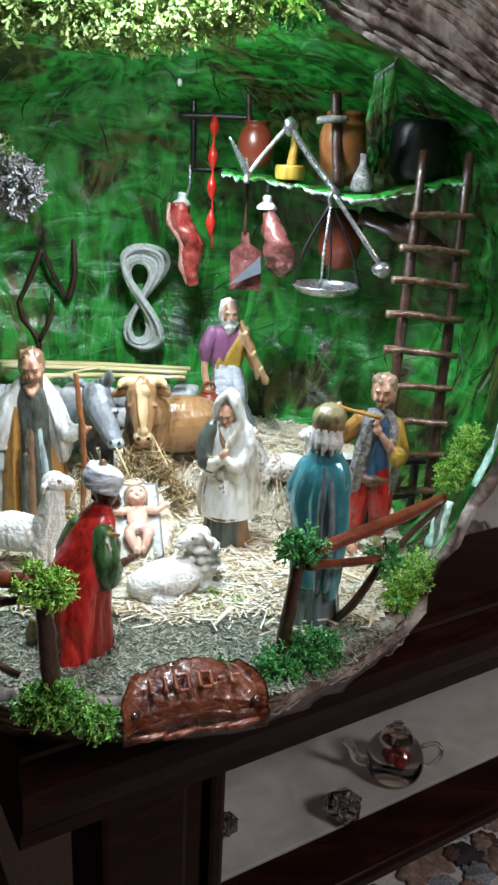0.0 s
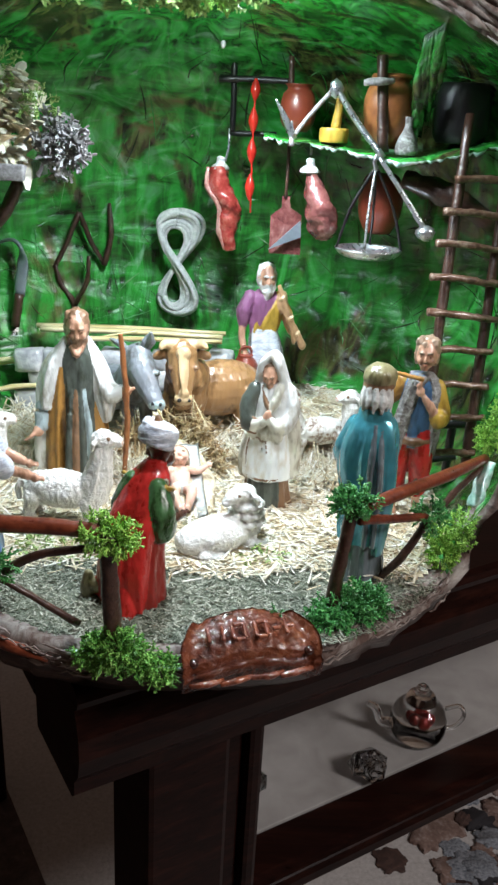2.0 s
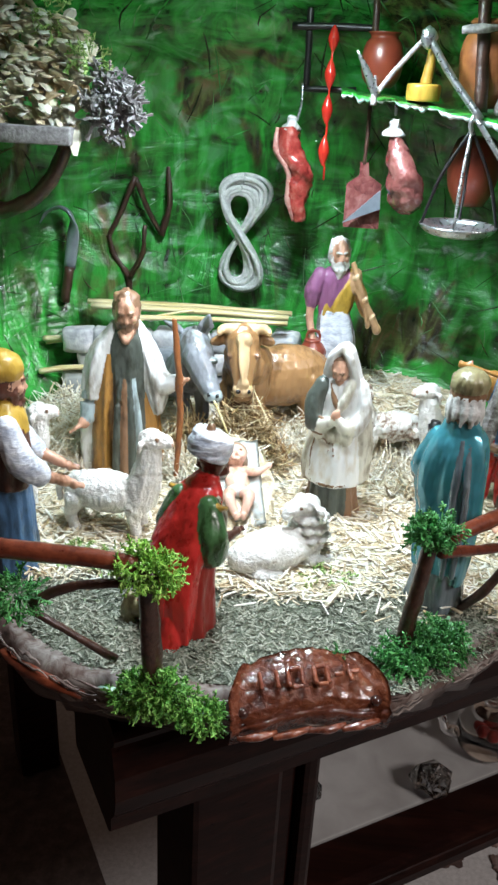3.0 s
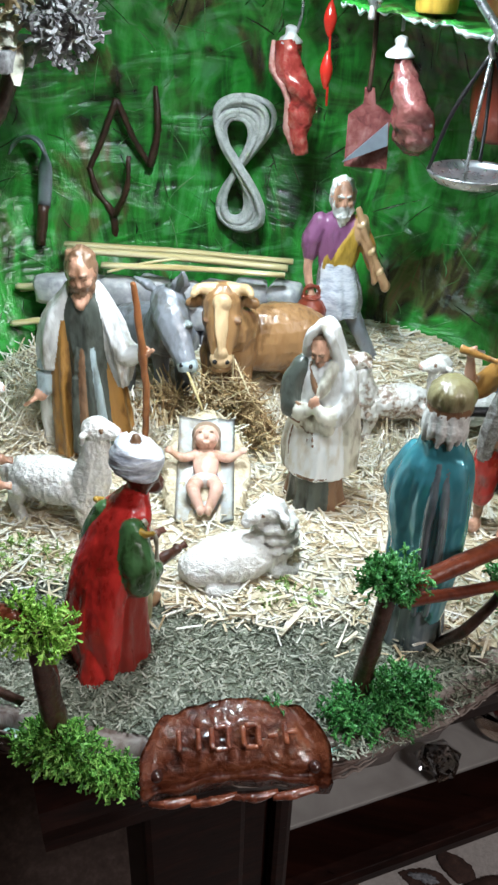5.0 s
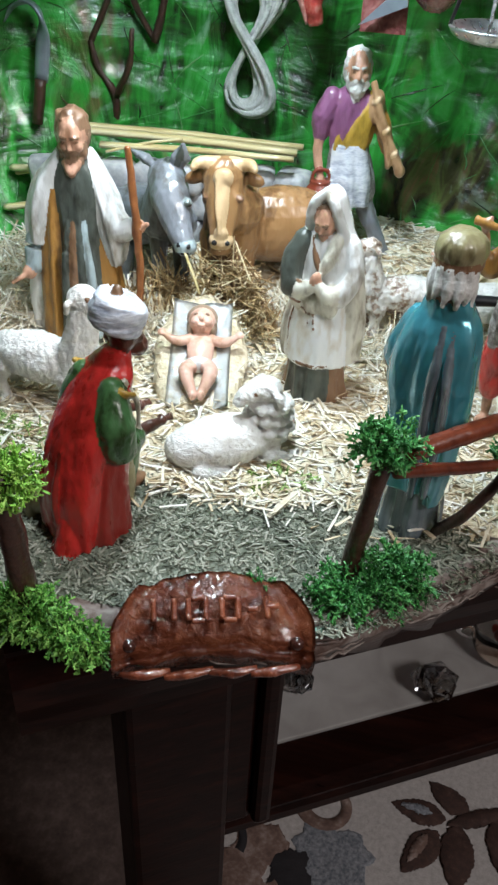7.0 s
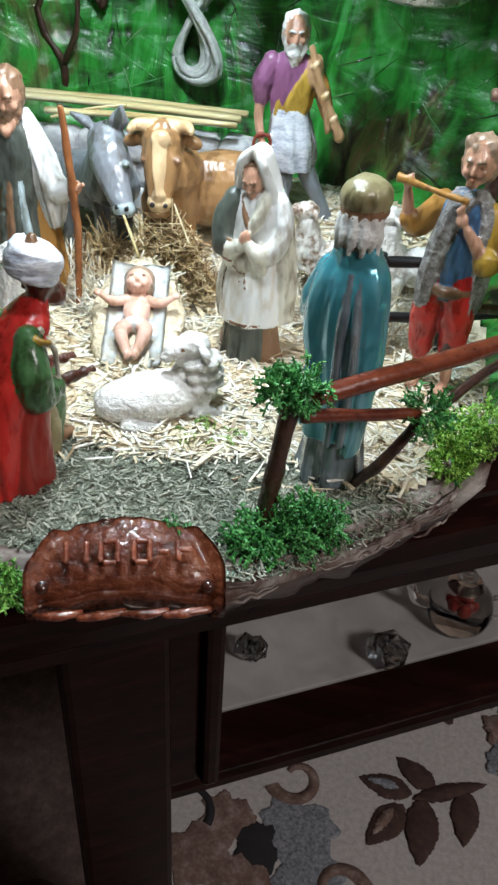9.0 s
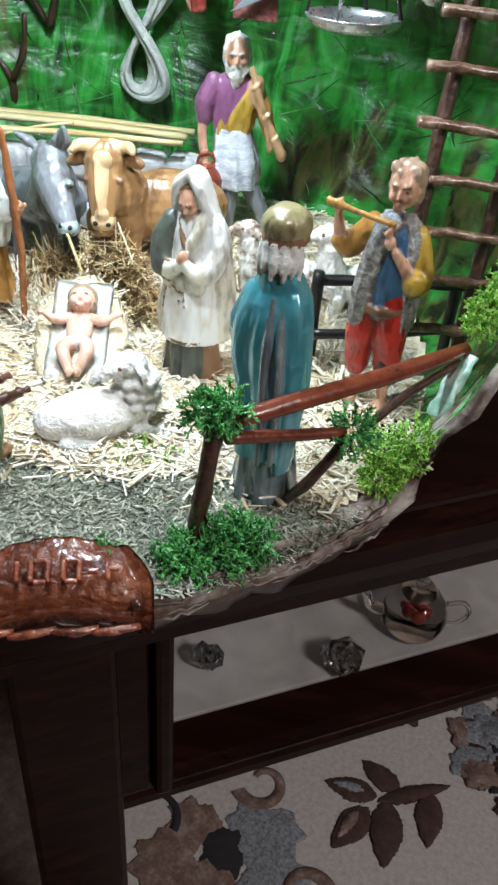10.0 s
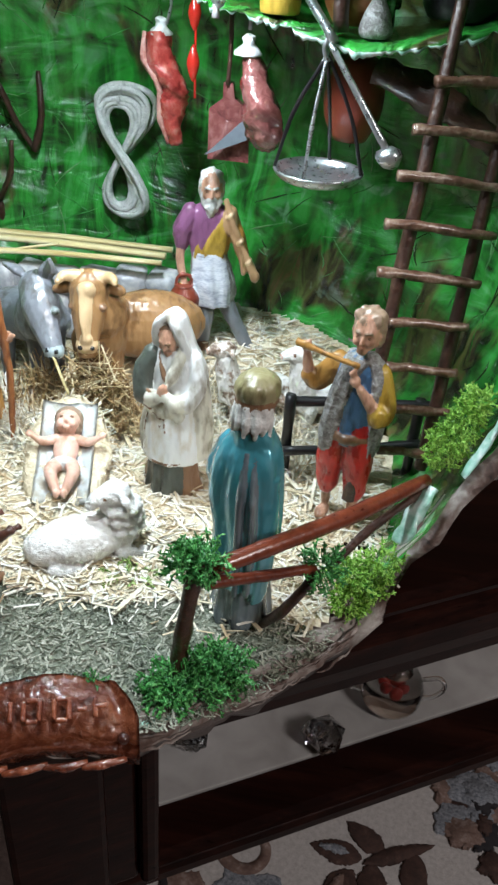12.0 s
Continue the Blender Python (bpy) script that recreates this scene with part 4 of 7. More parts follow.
def bearded_man():
    f = Figure((-0.134, 0.513, 0.002), 0.121, 10, 0, 0.93)
    f.loft(TEALGREY, [(0.0, 0.13, 0.12), (0.06, 0.13, 0.12), (0.3, 0.115, 0.105), (0.5, 0.105, 0.095), (0.7, 0.115, 0.09), (0.8, 0.07, 0.065)], 9, 0.075)
    f.loft(OCHRE, [(0.0, 0.085, 0.1, -0.12, 0.0), (0.3, 0.075, 0.09, -0.115, 0.0), (0.55, 0.055, 0.07, -0.10, -0.01), (0.68, 0.03, 0.04, -0.09, -0.03)], 7, 0.075)
    f.loft(OCHRE, [(0.08, 0.06, 0.08, 0.14, 0.02), (0.3, 0.055, 0.08, 0.12, 0.02), (0.5, 0.04, 0.06, 0.11, 0.01)], 6, 0.090)
    f.loft(WHITE, [(0.02, 0.055, 0.07, -0.21, 0.04), (0.2, 0.055, 0.07, -0.215, 0.04), (0.36, 0.045, 0.06, -0.20, 0.03)], 5, 0.075)
    for x, mat in ((-0.05, TEALGREY), (-0.015, LINE), (0.025, TEALGREY), (0.06, SLEEVE)):
        f.limb(mat, [(x * 0.6, -0.082, 0.56), (x, -0.115, 0.38), (x * 1.3, -0.118, 0.06)], (0.010, 0.020, 0.024))
    f.limb(SKIN, [(-0.03, -0.06, 0.80), (0.0, -0.09, 0.755), (0.03, -0.06, 0.80)], 0.016)
    f.loft(WHITE, [(0.44, 0.06, 0.07, -0.18, 0.0), (0.55, 0.075, 0.075, -0.165, 0.0), (0.68, 0.07, 0.075, -0.13, 0.0), (0.77, 0.05, 0.06, -0.08, 0.01), (0.83, 0.03, 0.04, -0.045, 0.02)], 6, 0.053)
    f.loft(WHITE, [(0.36, 0.035, 0.06, 0.165, 0.0), (0.47, 0.06, 0.075, 0.16, -0.01), (0.62, 0.065, 0.075, 0.13, 0.0), (0.75, 0.05, 0.06, 0.085, 0.01), (0.83, 0.03, 0.04, 0.045, 0.02)], 7, 0.090)
    f.limb(SLEEVE, [(-0.17, 0.0, 0.55), (-0.205, -0.02, 0.43), (-0.215, -0.04, 0.34)], (0.05, 0.045, 0.04))
    f.hand(SKIN, (-0.235, -0.06, 0.315), (-0.8, -0.6, -0.4), 0.034)
    f.limb(WHITE, [(0.14, -0.02, 0.60), (0.2, -0.06, 0.53), (0.25, -0.09, 0.55)], (0.06, 0.06, 0.042))
    f.hand(SKIN, (0.285, -0.10, 0.56), (0.5, -0.5, 0.2), 0.03)
    f.limb(CLAY, [(0.25, -0.11, 0.88), (0.275, -0.125, 0.62), (0.285, -0.12, 0.35), (0.265, -0.11, 0.02)], (0.012, 0.018, 0.018, 0.014), rough=0.5)
    f.head(0.895, -0.03, SKIN, HAIR, 0.076, 0.005, 20, HAIR)
    return f.done("bearded_man_statue", "standing bearded man figurine in white cloak holding staff", "figurine")


def turquoise_king():
    f = Figure((0.0475, 0.404, -0.001), 0.127, 158, 0, 0.80)
    f.loft(SILVERY, [(0.0, 0.135, 0.12), (0.03, 0.14, 0.125), (0.2, 0.115, 0.11), (0.4, 0.11, 0.10)], 7, 0.090)
    f.loft(TURQ, [(0.20, 0.115, 0.075, 0.0, 0.07), (0.26, 0.13, 0.10, 0, 0.045), (0.42, 0.145, 0.115, 0, 0.02), (0.56, 0.16, 0.12, 0.02, 0.01), (0.68, 0.145, 0.11, 0.01, 0.01), (0.75, 0.115, 0.095), (0.80, 0.06, 0.06)], 7, 0.068, 0.6)
    f.loft(SILVERY, [(0.20, 0.012, 0.02, -0.045, 0.150), (0.4, 0.015, 0.02, -0.04, 0.145), (0.6, 0.014, 0.02, -0.035, 0.135), (0.75, 0.01, 0.014, -0.025, 0.085)], 3, 0.075)
    f.loft(SILVERY, [(0.20, 0.012, 0.02, -0.085, 0.125), (0.4, 0.014, 0.02, -0.09, 0.12), (0.6, 0.014, 0.018, -0.08, 0.115), (0.74, 0.01, 0.014, -0.055, 0.075)], 3, 0.075)
    f.loft(TURQ, [(0.15, 0.03, 0.05, -0.1, 0.05), (0.4, 0.045, 0.055, -0.11, 0.04), (0.66, 0.05, 0.05, -0.09, 0.03)], 4, 0.090)
    f.limb(TURQ, [(0.10, 0.0, 0.70), (0.155, -0.02, 0.58), (0.14, -0.1, 0.53)], (0.06, 0.066, 0.05))
    f.ball(SKIN, (0.04, -0.15, 0.56), (0.05, 0.035, 0.035))
    f.ball(YELLOW, (0.03, -0.17, 0.60), (0.04, 0.04, 0.045))
    f.head(0.875, -0.01, SKIN, HAIR, 0.062, 0, 8, HAIR)
    f.loft(TURQ, [(0.765, 0.095, 0.085, 0, 0.005), (0.795, 0.085, 0.078, 0, 0.008), (0.815, 0.07, 0.068, 0, 0.01)], 5, 0.04)
    f.loft(LINE, [(0.79, 0.06, 0.052, 0, 0.026), (0.84, 0.064, 0.058, 0, 0.026), (0.90, 0.066, 0.064, 0, 0.018)], 9, 0.03)
    for k in range(13):
        a = math.pi * (k / 12) - 0.15 * (k % 2)
        f.limb(GREYHAIR, [(0.066 * math.cos(a), 0.018 + 0.064 * math.sin(a), 0.905), (0.074 * math.cos(a + 0.1), 0.02 + 0.072 * math.sin(a + 0.1), 0.85), (0.078 * math.cos(a), 0.02 + 0.078 * math.sin(a), 0.80 + 0.012 * (k % 3))], (0.010, 0.0125, 0.007))
    f.loft(LINE, [(0.893, 0.074, 0.078), (0.905, 0.083, 0.087), (0.918, 0.08, 0.085)], 0, 0)
    f.loft(OLIVE, [(0.912, 0.076, 0.080), (0.935, 0.086, 0.091), (0.965, 0.083, 0.088), (0.99, 0.052, 0.056), (0.998, 0.02, 0.02)], 13, 0.035)
    return f.done("king_statue", "bearded king figurine in pearly turquoise cloak and olive cap", "figurine")


def red_king():
    f = Figure((-0.077, 0.369, -0.001), 0.096, 146, 0, 0.95)
    # kneeling and leaning forward: one knee up in front, the cloak trailing behind
    f.loft(DEEPRED, [(0.0, 0.185, 0.17, 0, 0.0), (0.05, 0.185, 0.17, 0, 0.0), (0.2, 0.165, 0.15, 0, -0.02), (0.38, 0.145, 0.13, 0, -0.06), (0.52, 0.135, 0.115, 0, -0.10)], 7, 0.05)
    f.loft(RED, [(0.0, 0.075, 0.06, -0.08, 0.20), (0.05, 0.065, 0.055, -0.08, 0.18), (0.16, 0.04, 0.04, -0.07, 0.15)], 4, 0.08)
    f.loft(RED, [(0.02, 0.17, 0.07, 0, 0.12), (0.16, 0.175, 0.085, 0, 0.11), (0.32, 0.165, 0.095, 0, 0.08), (0.48, 0.165, 0.10, 0, 0.02), (0.60, 0.165, 0.105, 0, -0.06), (0.69, 0.14, 0.095, 0, -0.12), (0.755, 0.085, 0.07, 0, -0.165), (0.785, 0.05, 0.05, 0, -0.18)], 5, 0.035)
    f.limb(DEEPRED, [(0.07, 0.19, 0.06), (0.085, 0.175, 0.25), (0.08, 0.13, 0.44)], (0.010, 0.016, 0.006))
    f.limb(DEEPRED, [(-0.05, 0.20, 0.10), (-0.04, 0.19, 0.28), (-0.03, 0.13, 0.45)], (0.008, 0.014, 0.006))
    for s in (-1, 1):
        w = 0.50 if s > 0 else 0.66
        f.limb(GREENP, [(s * w * 0.165, -0.08, 0.67), (s * w * 0.22, -0.05, 0.54), (s * w * 0.205, -0.08, 0.44), (s * w * 0.17, -0.17, 0.43)], (0.060, 0.088, 0.080, 0.050))
        f.limb(DARKSKIN, [(s * w * 0.16, -0.16, 0.43), (s * 0.09, -0.25, 0.43), (s * 0.08, -0.33, 0.42)], (0.03, 0.026, 0.022))
        f.hand(DARKSKIN, (s * 0.075, -0.345, 0.42), (0, -1, 0.0), 0.026)
        f.limb(CREAM, [(s * 0.125, -0.12, 0.715), (s * 0.135, -0.175, 0.6), (s * 0.12, -0.19, 0.45)], (0.012, 0.014, 0.012))
        f.limb(YELLOW, [(s * 0.15, -0.08, 0.70), (s * 0.175, -0.10, 0.685), (s * 0.165, -0.14, 0.665)], 0.012)
    f.limb(GREENP, [(0.09, -0.08, 0.26), (0.10, -0.24, 0.35), (0.10, -0.27, 0.2), (0.10, -0.24, 0.02)], (0.09, 0.08, 0.066, 0.056))
    f.limb(OLIVE, [(0.06, -0.17, 0.33), (0.05, -0.22, 0.15), (0.05, -0.21, 0.01)], (0.05, 0.05, 0.05))
    f.ball(LINE, (0.10, -0.30, 0.03), (0.045, 0.08, 0.032))
    f.limb(OLIVE, [(0.10, 0.10, 0.10), (0.17, 0.14, 0.08), (0.21, 0.16, 0.10)], (0.05, 0.045, 0.04))
    f.limb(OLIVE, [(0.215, 0.16, 0.02), (0.215, 0.165, 0.09), (0.21, 0.165, 0.15)], (0.045, 0.045, 0.03))
    f.head(0.845, -0.225, DARKSKIN, DARKSKIN, 0.078, 0, 12)
    f.ball(DARKSKIN, (0, -0.285, 0.765), (0.05, 0.045, 0.05), lump=0.3, freq=50)
    m0 = f.m
    f.m = m0 @ pose(0, -0.20, 0.922, 14, 0, 0)
    f.loft(BLUEWHITE, [(-0.05, 0.085, 0.09), (-0.02, 0.108, 0.112), (0.02, 0.112, 0.116), (0.055, 0.085, 0.09), (0.075, 0.03, 0.03)], 0, 0)
    for k in range(7):
        z = -0.04 + k * 0.016
        r = 0.096 * math.sqrt(max(0.05, 1 - ((z - 0.0) / 0.085) ** 2)) + 0.008
        pts = [(r * math.cos(a), r * 1.03 * math.sin(a), z + 0.02 * math.cos(a + k)) for a in np.linspace(0, 6.1, 12)]
        f.limb(BLUEWHITE, pts, 0.0095)
    f.ball(LINE, (0, 0.02, 0.085), (0.022, 0.022, 0.025))
    f.m = m0
    return f.done("king_statue", "kneeling dark-skinned king figurine in red cloak and turban", "figurine")


def left_king():
    f = Figure((-0.168, 0.402, 0.0), 0.12, 112, 0, 0.85)
    f.loft(BLUE, [(0.0, 0.12, 0.11), (0.1, 0.12, 0.11), (0.3, 0.115, 0.1), (0.46, 0.11, 0.095)], 8, 0.075)
    f.loft(DARKSKIN, [(0.42, 0.12, 0.105), (0.55, 0.125, 0.105), (0.66, 0.13, 0.1), (0.72, 0.10, 0.09)], 7, 0.045)
    f.loft(YELLOW, [(0.66, 0.135, 0.105), (0.73, 0.115, 0.095), (0.79, 0.06, 0.06)], 6, 0.045)
    for s, x in ((1, 0.5), (-1, 0.52)):
        f.limb(BLUEWHITE, [(s * 0.13, 0, 0.70), (s * 0.17, -0.05, 0.58), (s * 0.14, -0.13, 0.50)], (0.06, 0.07, 0.055))
        f.limb(SKIN, [(s * 0.14, -0.13, 0.50), (s * 0.10, -0.26, 0.44)], (0.032, 0.022))
        f.hand(SKIN, (s * 0.1, -0.29, 0.425), (0, -1, -0.2), 0.024)
    f.head(0.865, -0.02, SKIN, DARKSKIN, 0.075, 0, 10, DARKSKIN)
    f.loft(YELLOW, [(0.885, 0.085, 0.09), (0.92, 0.095, 0.1), (0.96, 0.08, 0.085), (0.995, 0.03, 0.03)], 9, 0.030)
    f.loft(SLEEVE, [(0.02, 0.03, 0.05, 0.13, -0.02), (0.25, 0.035, 0.05, 0.13, -0.03), (0.4, 0.03, 0.04, 0.12, -0.03)], 4, 0.075)
    return f.done("king_statue", "dark-haired king figurine in blue with yellow cap reaching forward", "figurine")


def piper():
    f = Figure((0.087, 0.482, 0.002), 0.124, -18, 0, 0.78)
    for s, x in ((-1, -0.085), (1, 0.07)):
        f.limb(SKIN, [(x, -0.01, 0.16), (x, 0.0, 0.06)], (0.032, 0.026))
        f.ball(SKIN, (x, -0.035, 0.02), (0.035, 0.07, 0.025))
        f.limb(RED, [(s * 0.05, 0.0, 0.47), (x * 0.95, -0.015, 0.32), (x, -0.005, 0.17)], (0.08, 0.08, 0.062), rough=0.1)
    f.loft(BLUE, [(0.40, 0.105, 0.085), (0.46, 0.11, 0.085), (0.6, 0.115, 0.085), (0.72, 0.12, 0.08), (0.78, 0.06, 0.055)], 7, 0.045)
    f.loft(FLEECE, [(0.36, 0.03, 0.07, 0.125, 0.02), (0.55, 0.04, 0.08, 0.12, 0.01), (0.72, 0.045, 0.07, 0.10, 0.0), (0.79, 0.03, 0.04, 0.05, 0.0)], 7, 0.135)
    f.loft(FLEECE, [(0.36, 0.035, 0.03, -0.10, -0.07), (0.45, 0.045, 0.035, -0.10, -0.08), (0.58, 0.05, 0.035, -0.075, -0.085), (0.7, 0.05, 0.04, -0.04, -0.08), (0.78, 0.07, 0.05, 0.0, -0.03)], 7, 0.135)
    f.loft(FLEECE, [(0.36, 0.11, 0.03, 0, 0.085), (0.6, 0.125, 0.03, 0, 0.08), (0.78, 0.08, 0.04, 0, 0.03)], 9, 0.075)
    f.limb(LINE, [(-0.1, -0.05, 0.44), (0.0, -0.095, 0.435), (0.1, -0.05, 0.44)], 0.02)
    f.limb(OCHRE, [(-0.11, 0.0, 0.72), (-0.2, -0.03, 0.64), (-0.24, -0.06, 0.66)], (0.055, 0.052, 0.04))
    f.limb(SKIN, [(-0.24, -0.06, 0.66), (-0.25, -0.09, 0.76)], (0.03, 0.022))
    f.hand(SKIN, (-0.25, -0.10, 0.79), (0.2, -0.3, 0.6), 0.026)
    f.limb(YELLOW, [(0.11, 0.0, 0.71), (0.165, -0.02, 0.58), (0.14, -0.075, 0.57)], (0.055, 0.055, 0.05))
    f.limb(SKIN, [(0.14, -0.075, 0.57), (0.05, -0.11, 0.68)], (0.032, 0.022))
    f.hand(SKIN, (0.02, -0.115, 0.71), (-0.3, -0.2, 0.8), 0.026)
    f.limb(OCHRE, [(0.03, -0.115, 0.775), (-0.12, -0.12, 0.79), (-0.30, -0.12, 0.81)], (0.011, 0.012, 0.016))
    f.head(0.89, -0.03, SKIN, HAIRP, 0.072, 0.02, 6)
    for k in range(16):
        a = k * 2.4
        f.ball(HAIRP, (0.02 + 0.055 * math.cos(a), -0.02 + 0.05 * math.sin(a), 0.925 + 0.028 * math.sin(k * 1.7)), (0.026, 0.024, 0.022), lump=0.4, freq=50)
    return f.done("piper_statue", "curly-haired flute player figurine in red breeches and fleece", "figurine")


def old_man():
    f = Figure((-0.010, 0.604, 0.030), 0.113, 14, 0, 0.80)
    f.limb(DONKEY, [(-0.02, 0, 0.4), (-0.01, -0.04, 0.2), (-0.02, -0.02, 0.02)], (0.07, 0.055, 0.045), rough=0.15)
    f.limb(DONKEY, [(0.06, 0, 0.4), (0.16, -0.03, 0.22), (0.30, -0.04, 0.0), (0.42, -0.05, -0.14)], (0.07, 0.055, 0.042, 0.035), rough=0.15)
    f.ball(LINE, (-0.02, -0.05, 0.02), (0.04, 0.075, 0.028))
    f.loft(FLEECE, [(0.28, 0.13, 0.10, 0.05), (0.33, 0.15, 0.115, 0.05), (0.45, 0.14, 0.11, 0.02), (0.57, 0.115, 0.09)], 9, 0.06)
    f.loft(BLUEWHITE, [(0.27, 0.13, 0.09, 0.04, -0.04), (0.40, 0.14, 0.095, 0.02, -0.04), (0.565, 0.105, 0.075, 0, -0.03)], 7, 0.075, 1.0)
    f.loft(PURPLE, [(0.53, 0.115, 0.085), (0.62, 0.13, 0.09), (0.72, 0.145, 0.09), (0.78, 0.12, 0.08), (0.82, 0.06, 0.055)], 6, 0.045)
    f.loft(YELLOW, [(0.54, 0.10, 0.05, 0.0, -0.05), (0.60, 0.105, 0.055, 0.02, -0.05), (0.67, 0.075, 0.05, 0.05, -0.055), (0.75, 0.04, 0.04, 0.09, -0.045), (0.80, 0.025, 0.03, 0.09, 0.0)], 6, 0.075)
    f.limb(PURPLE, [(-0.13, 0.0, 0.76), (-0.18, -0.01, 0.68), (-0.185, -0.015, 0.61)], (0.06, 0.066, 0.05))
    f.limb(SKIN, [(-0.185, -0.02, 0.62), (-0.195, -0.03, 0.52), (-0.17, -0.05, 0.42)], (0.034, 0.03, 0.024))
    f.hand(SKIN, (-0.165, -0.06, 0.40), (0, -0.3, -0.6), 0.026)
    m0 = f.m
    f.m = m0 @ Matrix.Translation((-0.165, -0.08, 0.215)) @ Matrix.Scale(1.18, 4)
    f.loft(REDCLAY, [(0.0, 0.04, 0.04), (0.04, 0.075, 0.075), (0.09, 0.085, 0.085), (0.13, 0.06, 0.06), (0.14, 0.045, 0.045), (0.15, 0.055, 0.055)])
    f.limb(REDCLAY, [(-0.05, 0, 0.14), (-0.03, 0, 0.19), (0.03, 0, 0.19), (0.05, 0, 0.14)], 0.009)
    f.m = m0
    f.limb(OCHRE, [(0.125, 0.0, 0.76), (0.18, -0.04, 0.66), (0.22, -0.08, 0.56)], (0.055, 0.05, 0.04))
    f.hand(SKIN, (0.225, -0.10, 0.55), (0.4, -0.5, -0.4), 0.03)
    f.limb(PIPE, [(0.09, -0.08, 0.86), (0.14, -0.11, 0.74), (0.22, -0.14, 0.60), (0.30, -0.16, 0.47)], (0.016, 0.024, 0.018, 0.034))
    f.limb(PIPE, [(0.13, -0.10, 0.70), (0.19, -0.15, 0.60), (0.22, -0.17, 0.50)], (0.020, 0.016, 0.022))
    for p in ((0.12, -0.10, 0.78), (0.19, -0.13, 0.65), (0.25, -0.15, 0.55)):
        f.ball(OXWHITE, p, (0.032, 0.032, 0.016), (0, -30, 0))
    f.ball(PIPE, (0.12, -0.06, 0.74), (0.055, 0.05, 0.085), (0, 20, 0), 0.15)
    f.limb(SKIN, [(0.18, -0.08, 0.62), (0.22, -0.13, 0.58)], (0.03, 0.024))
    f.head(0.905, -0.03, SKIN, GREYHAIR, 0.075, 0.0, 8, GREYHAIR)
    return f.done("shepherd_statue", "grey-bearded old shepherd figurine in mauve carrying a red jug", "figurine")


def child():
    f = Figure((-0.063, 0.487, 0.012), 0.046, 11)
    m = f.m @ pose(0, 0, 0, 26, 0, 0)
    # lying on its back, head to the rear, arms spread
    f.m = m @ pose(0, 0, 0.12, 0, 0, 0)
    f.ball(SKINB, (0, 0.32, 0.14), (0.15, 0.155, 0.15))
    f.ball(HAIRP, (0, 0.385, 0.10), (0.175, 0.16, 0.155))
    for s in (-1, 1):
        f.ball(HAIRP, (s * 0.125, 0.28, 0.08), (0.045, 0.12, 0.09))
        f.ball(SKINB, (s * 0.06, 0.25, 0.235), (0.06, 0.055, 0.05))
    f.ball(SKINB, (0, 0.19, 0.245), (0.04, 0.03, 0.03))
    f.ball(SKINB, (0, 0.262, 0.285), (0.026, 0.035, 0.026))
    f.ball(SKINB, (0, 0.0, 0.06), (0.15, 0.24, 0.10))
    f.ball(WHITE, (0, -0.19, 0.05), (0.15, 0.09, 0.105), lump=0.15)
    for s in (-1, 1):
        f.limb(SKINB, [(s * 0.12, 0.12, 0.08), (s * 0.26, 0.06, 0.12), (s * 0.38, 0.10, 0.17)], (0.06, 0.055, 0.035))
        f.ball(SKINB, (s * 0.42, 0.12, 0.19), (0.05, 0.045, 0.03))
        f.limb(SKINB, [(s * 0.09, -0.22, 0.06), (s * 0.13, -0.36, 0.16), (s * 0.05, -0.58, 0.10)], (0.085, 0.08, 0.05))
        f.ball(SKINB, (s * 0.045, -0.62, 0.12), (0.042, 0.05, 0.06))
        f.ball(LINE, (s * 0.058, 0.315, 0.272), (0.030, 0.016, 0.016))
    return f.done("infant_statue", "small naked infant figurine lying on a white cloth", "figurine", "nativity figures", 0.0001, 150, 0.0004, 2)


for make in (veiled_woman, bearded_man, turquoise_king, red_king, left_king, piper, old_man, child):
    make()


def manger():
    """A straw cradle with a white cloth."""
    c = Vector((-0.063, 0.487, 0.008))
    lie = pose(*c, 26, 0, 11)
    t = thing("manger", c, "low straw cradle lined with a white cloth", "manger")
    bm = bmesh.new()
    loft(bm, [(0.0, 0.021, 0.037), (0.004, 0.0235, 0.040), (0.008, 0.0225, 0.039), (0.0095, 0.019, 0.034)], 0, 40, 9, 0.03, 0, lie)
    part("cradle", bm, STRAWBED, t, "woven straw cradle")
    bm = bmesh.new()
    g = {}
    for i in range(17):
        for j in range(25):
            x, y = (i / 16 - 0.5) * 0.030, (j / 24 - 0.5) * 0.062
            z = 0.0105 + 0.0022 * (abs(i - 8) / 8) ** 3 + 0.0022 * noise.noise(Vector((x, y, 2)) * 110) + 0.0010 * noise.noise(Vector((x, y, 5)) * 320) + 0.002 * max(0, y / 0.032) ** 2
            g[i, j] = bm.verts.new(lie @ Vector((x, y, z - 0.001)))
    for i in range(16):
        for j in range(24):
            bm.faces.new((g[i, j], g[i + 1, j], g[i + 1, j + 1], g[i, j + 1]))
    bmesh.ops.solidify(bm, geom=bm.faces[:], thickness=-0.0012)
    part("cloth", bm, CLOTHW, t, "white painted cloth")
    rng = random.Random(21)

    def ring(r):
        a = r.uniform(0, 6.283)
        return tuple(lie @ Vector((0.0215 * math.cos(a), 0.037 * math.sin(a), r.uniform(-0.012, 0.008))))

    v, f = strips(rng, 420, ring, 0.012, 0.0009, 0.5)
    cloud("straw", v, f, STRAW, "loose straw tufts", "", at=c, parent=t)


manger()

# ---------------- animals ----------------


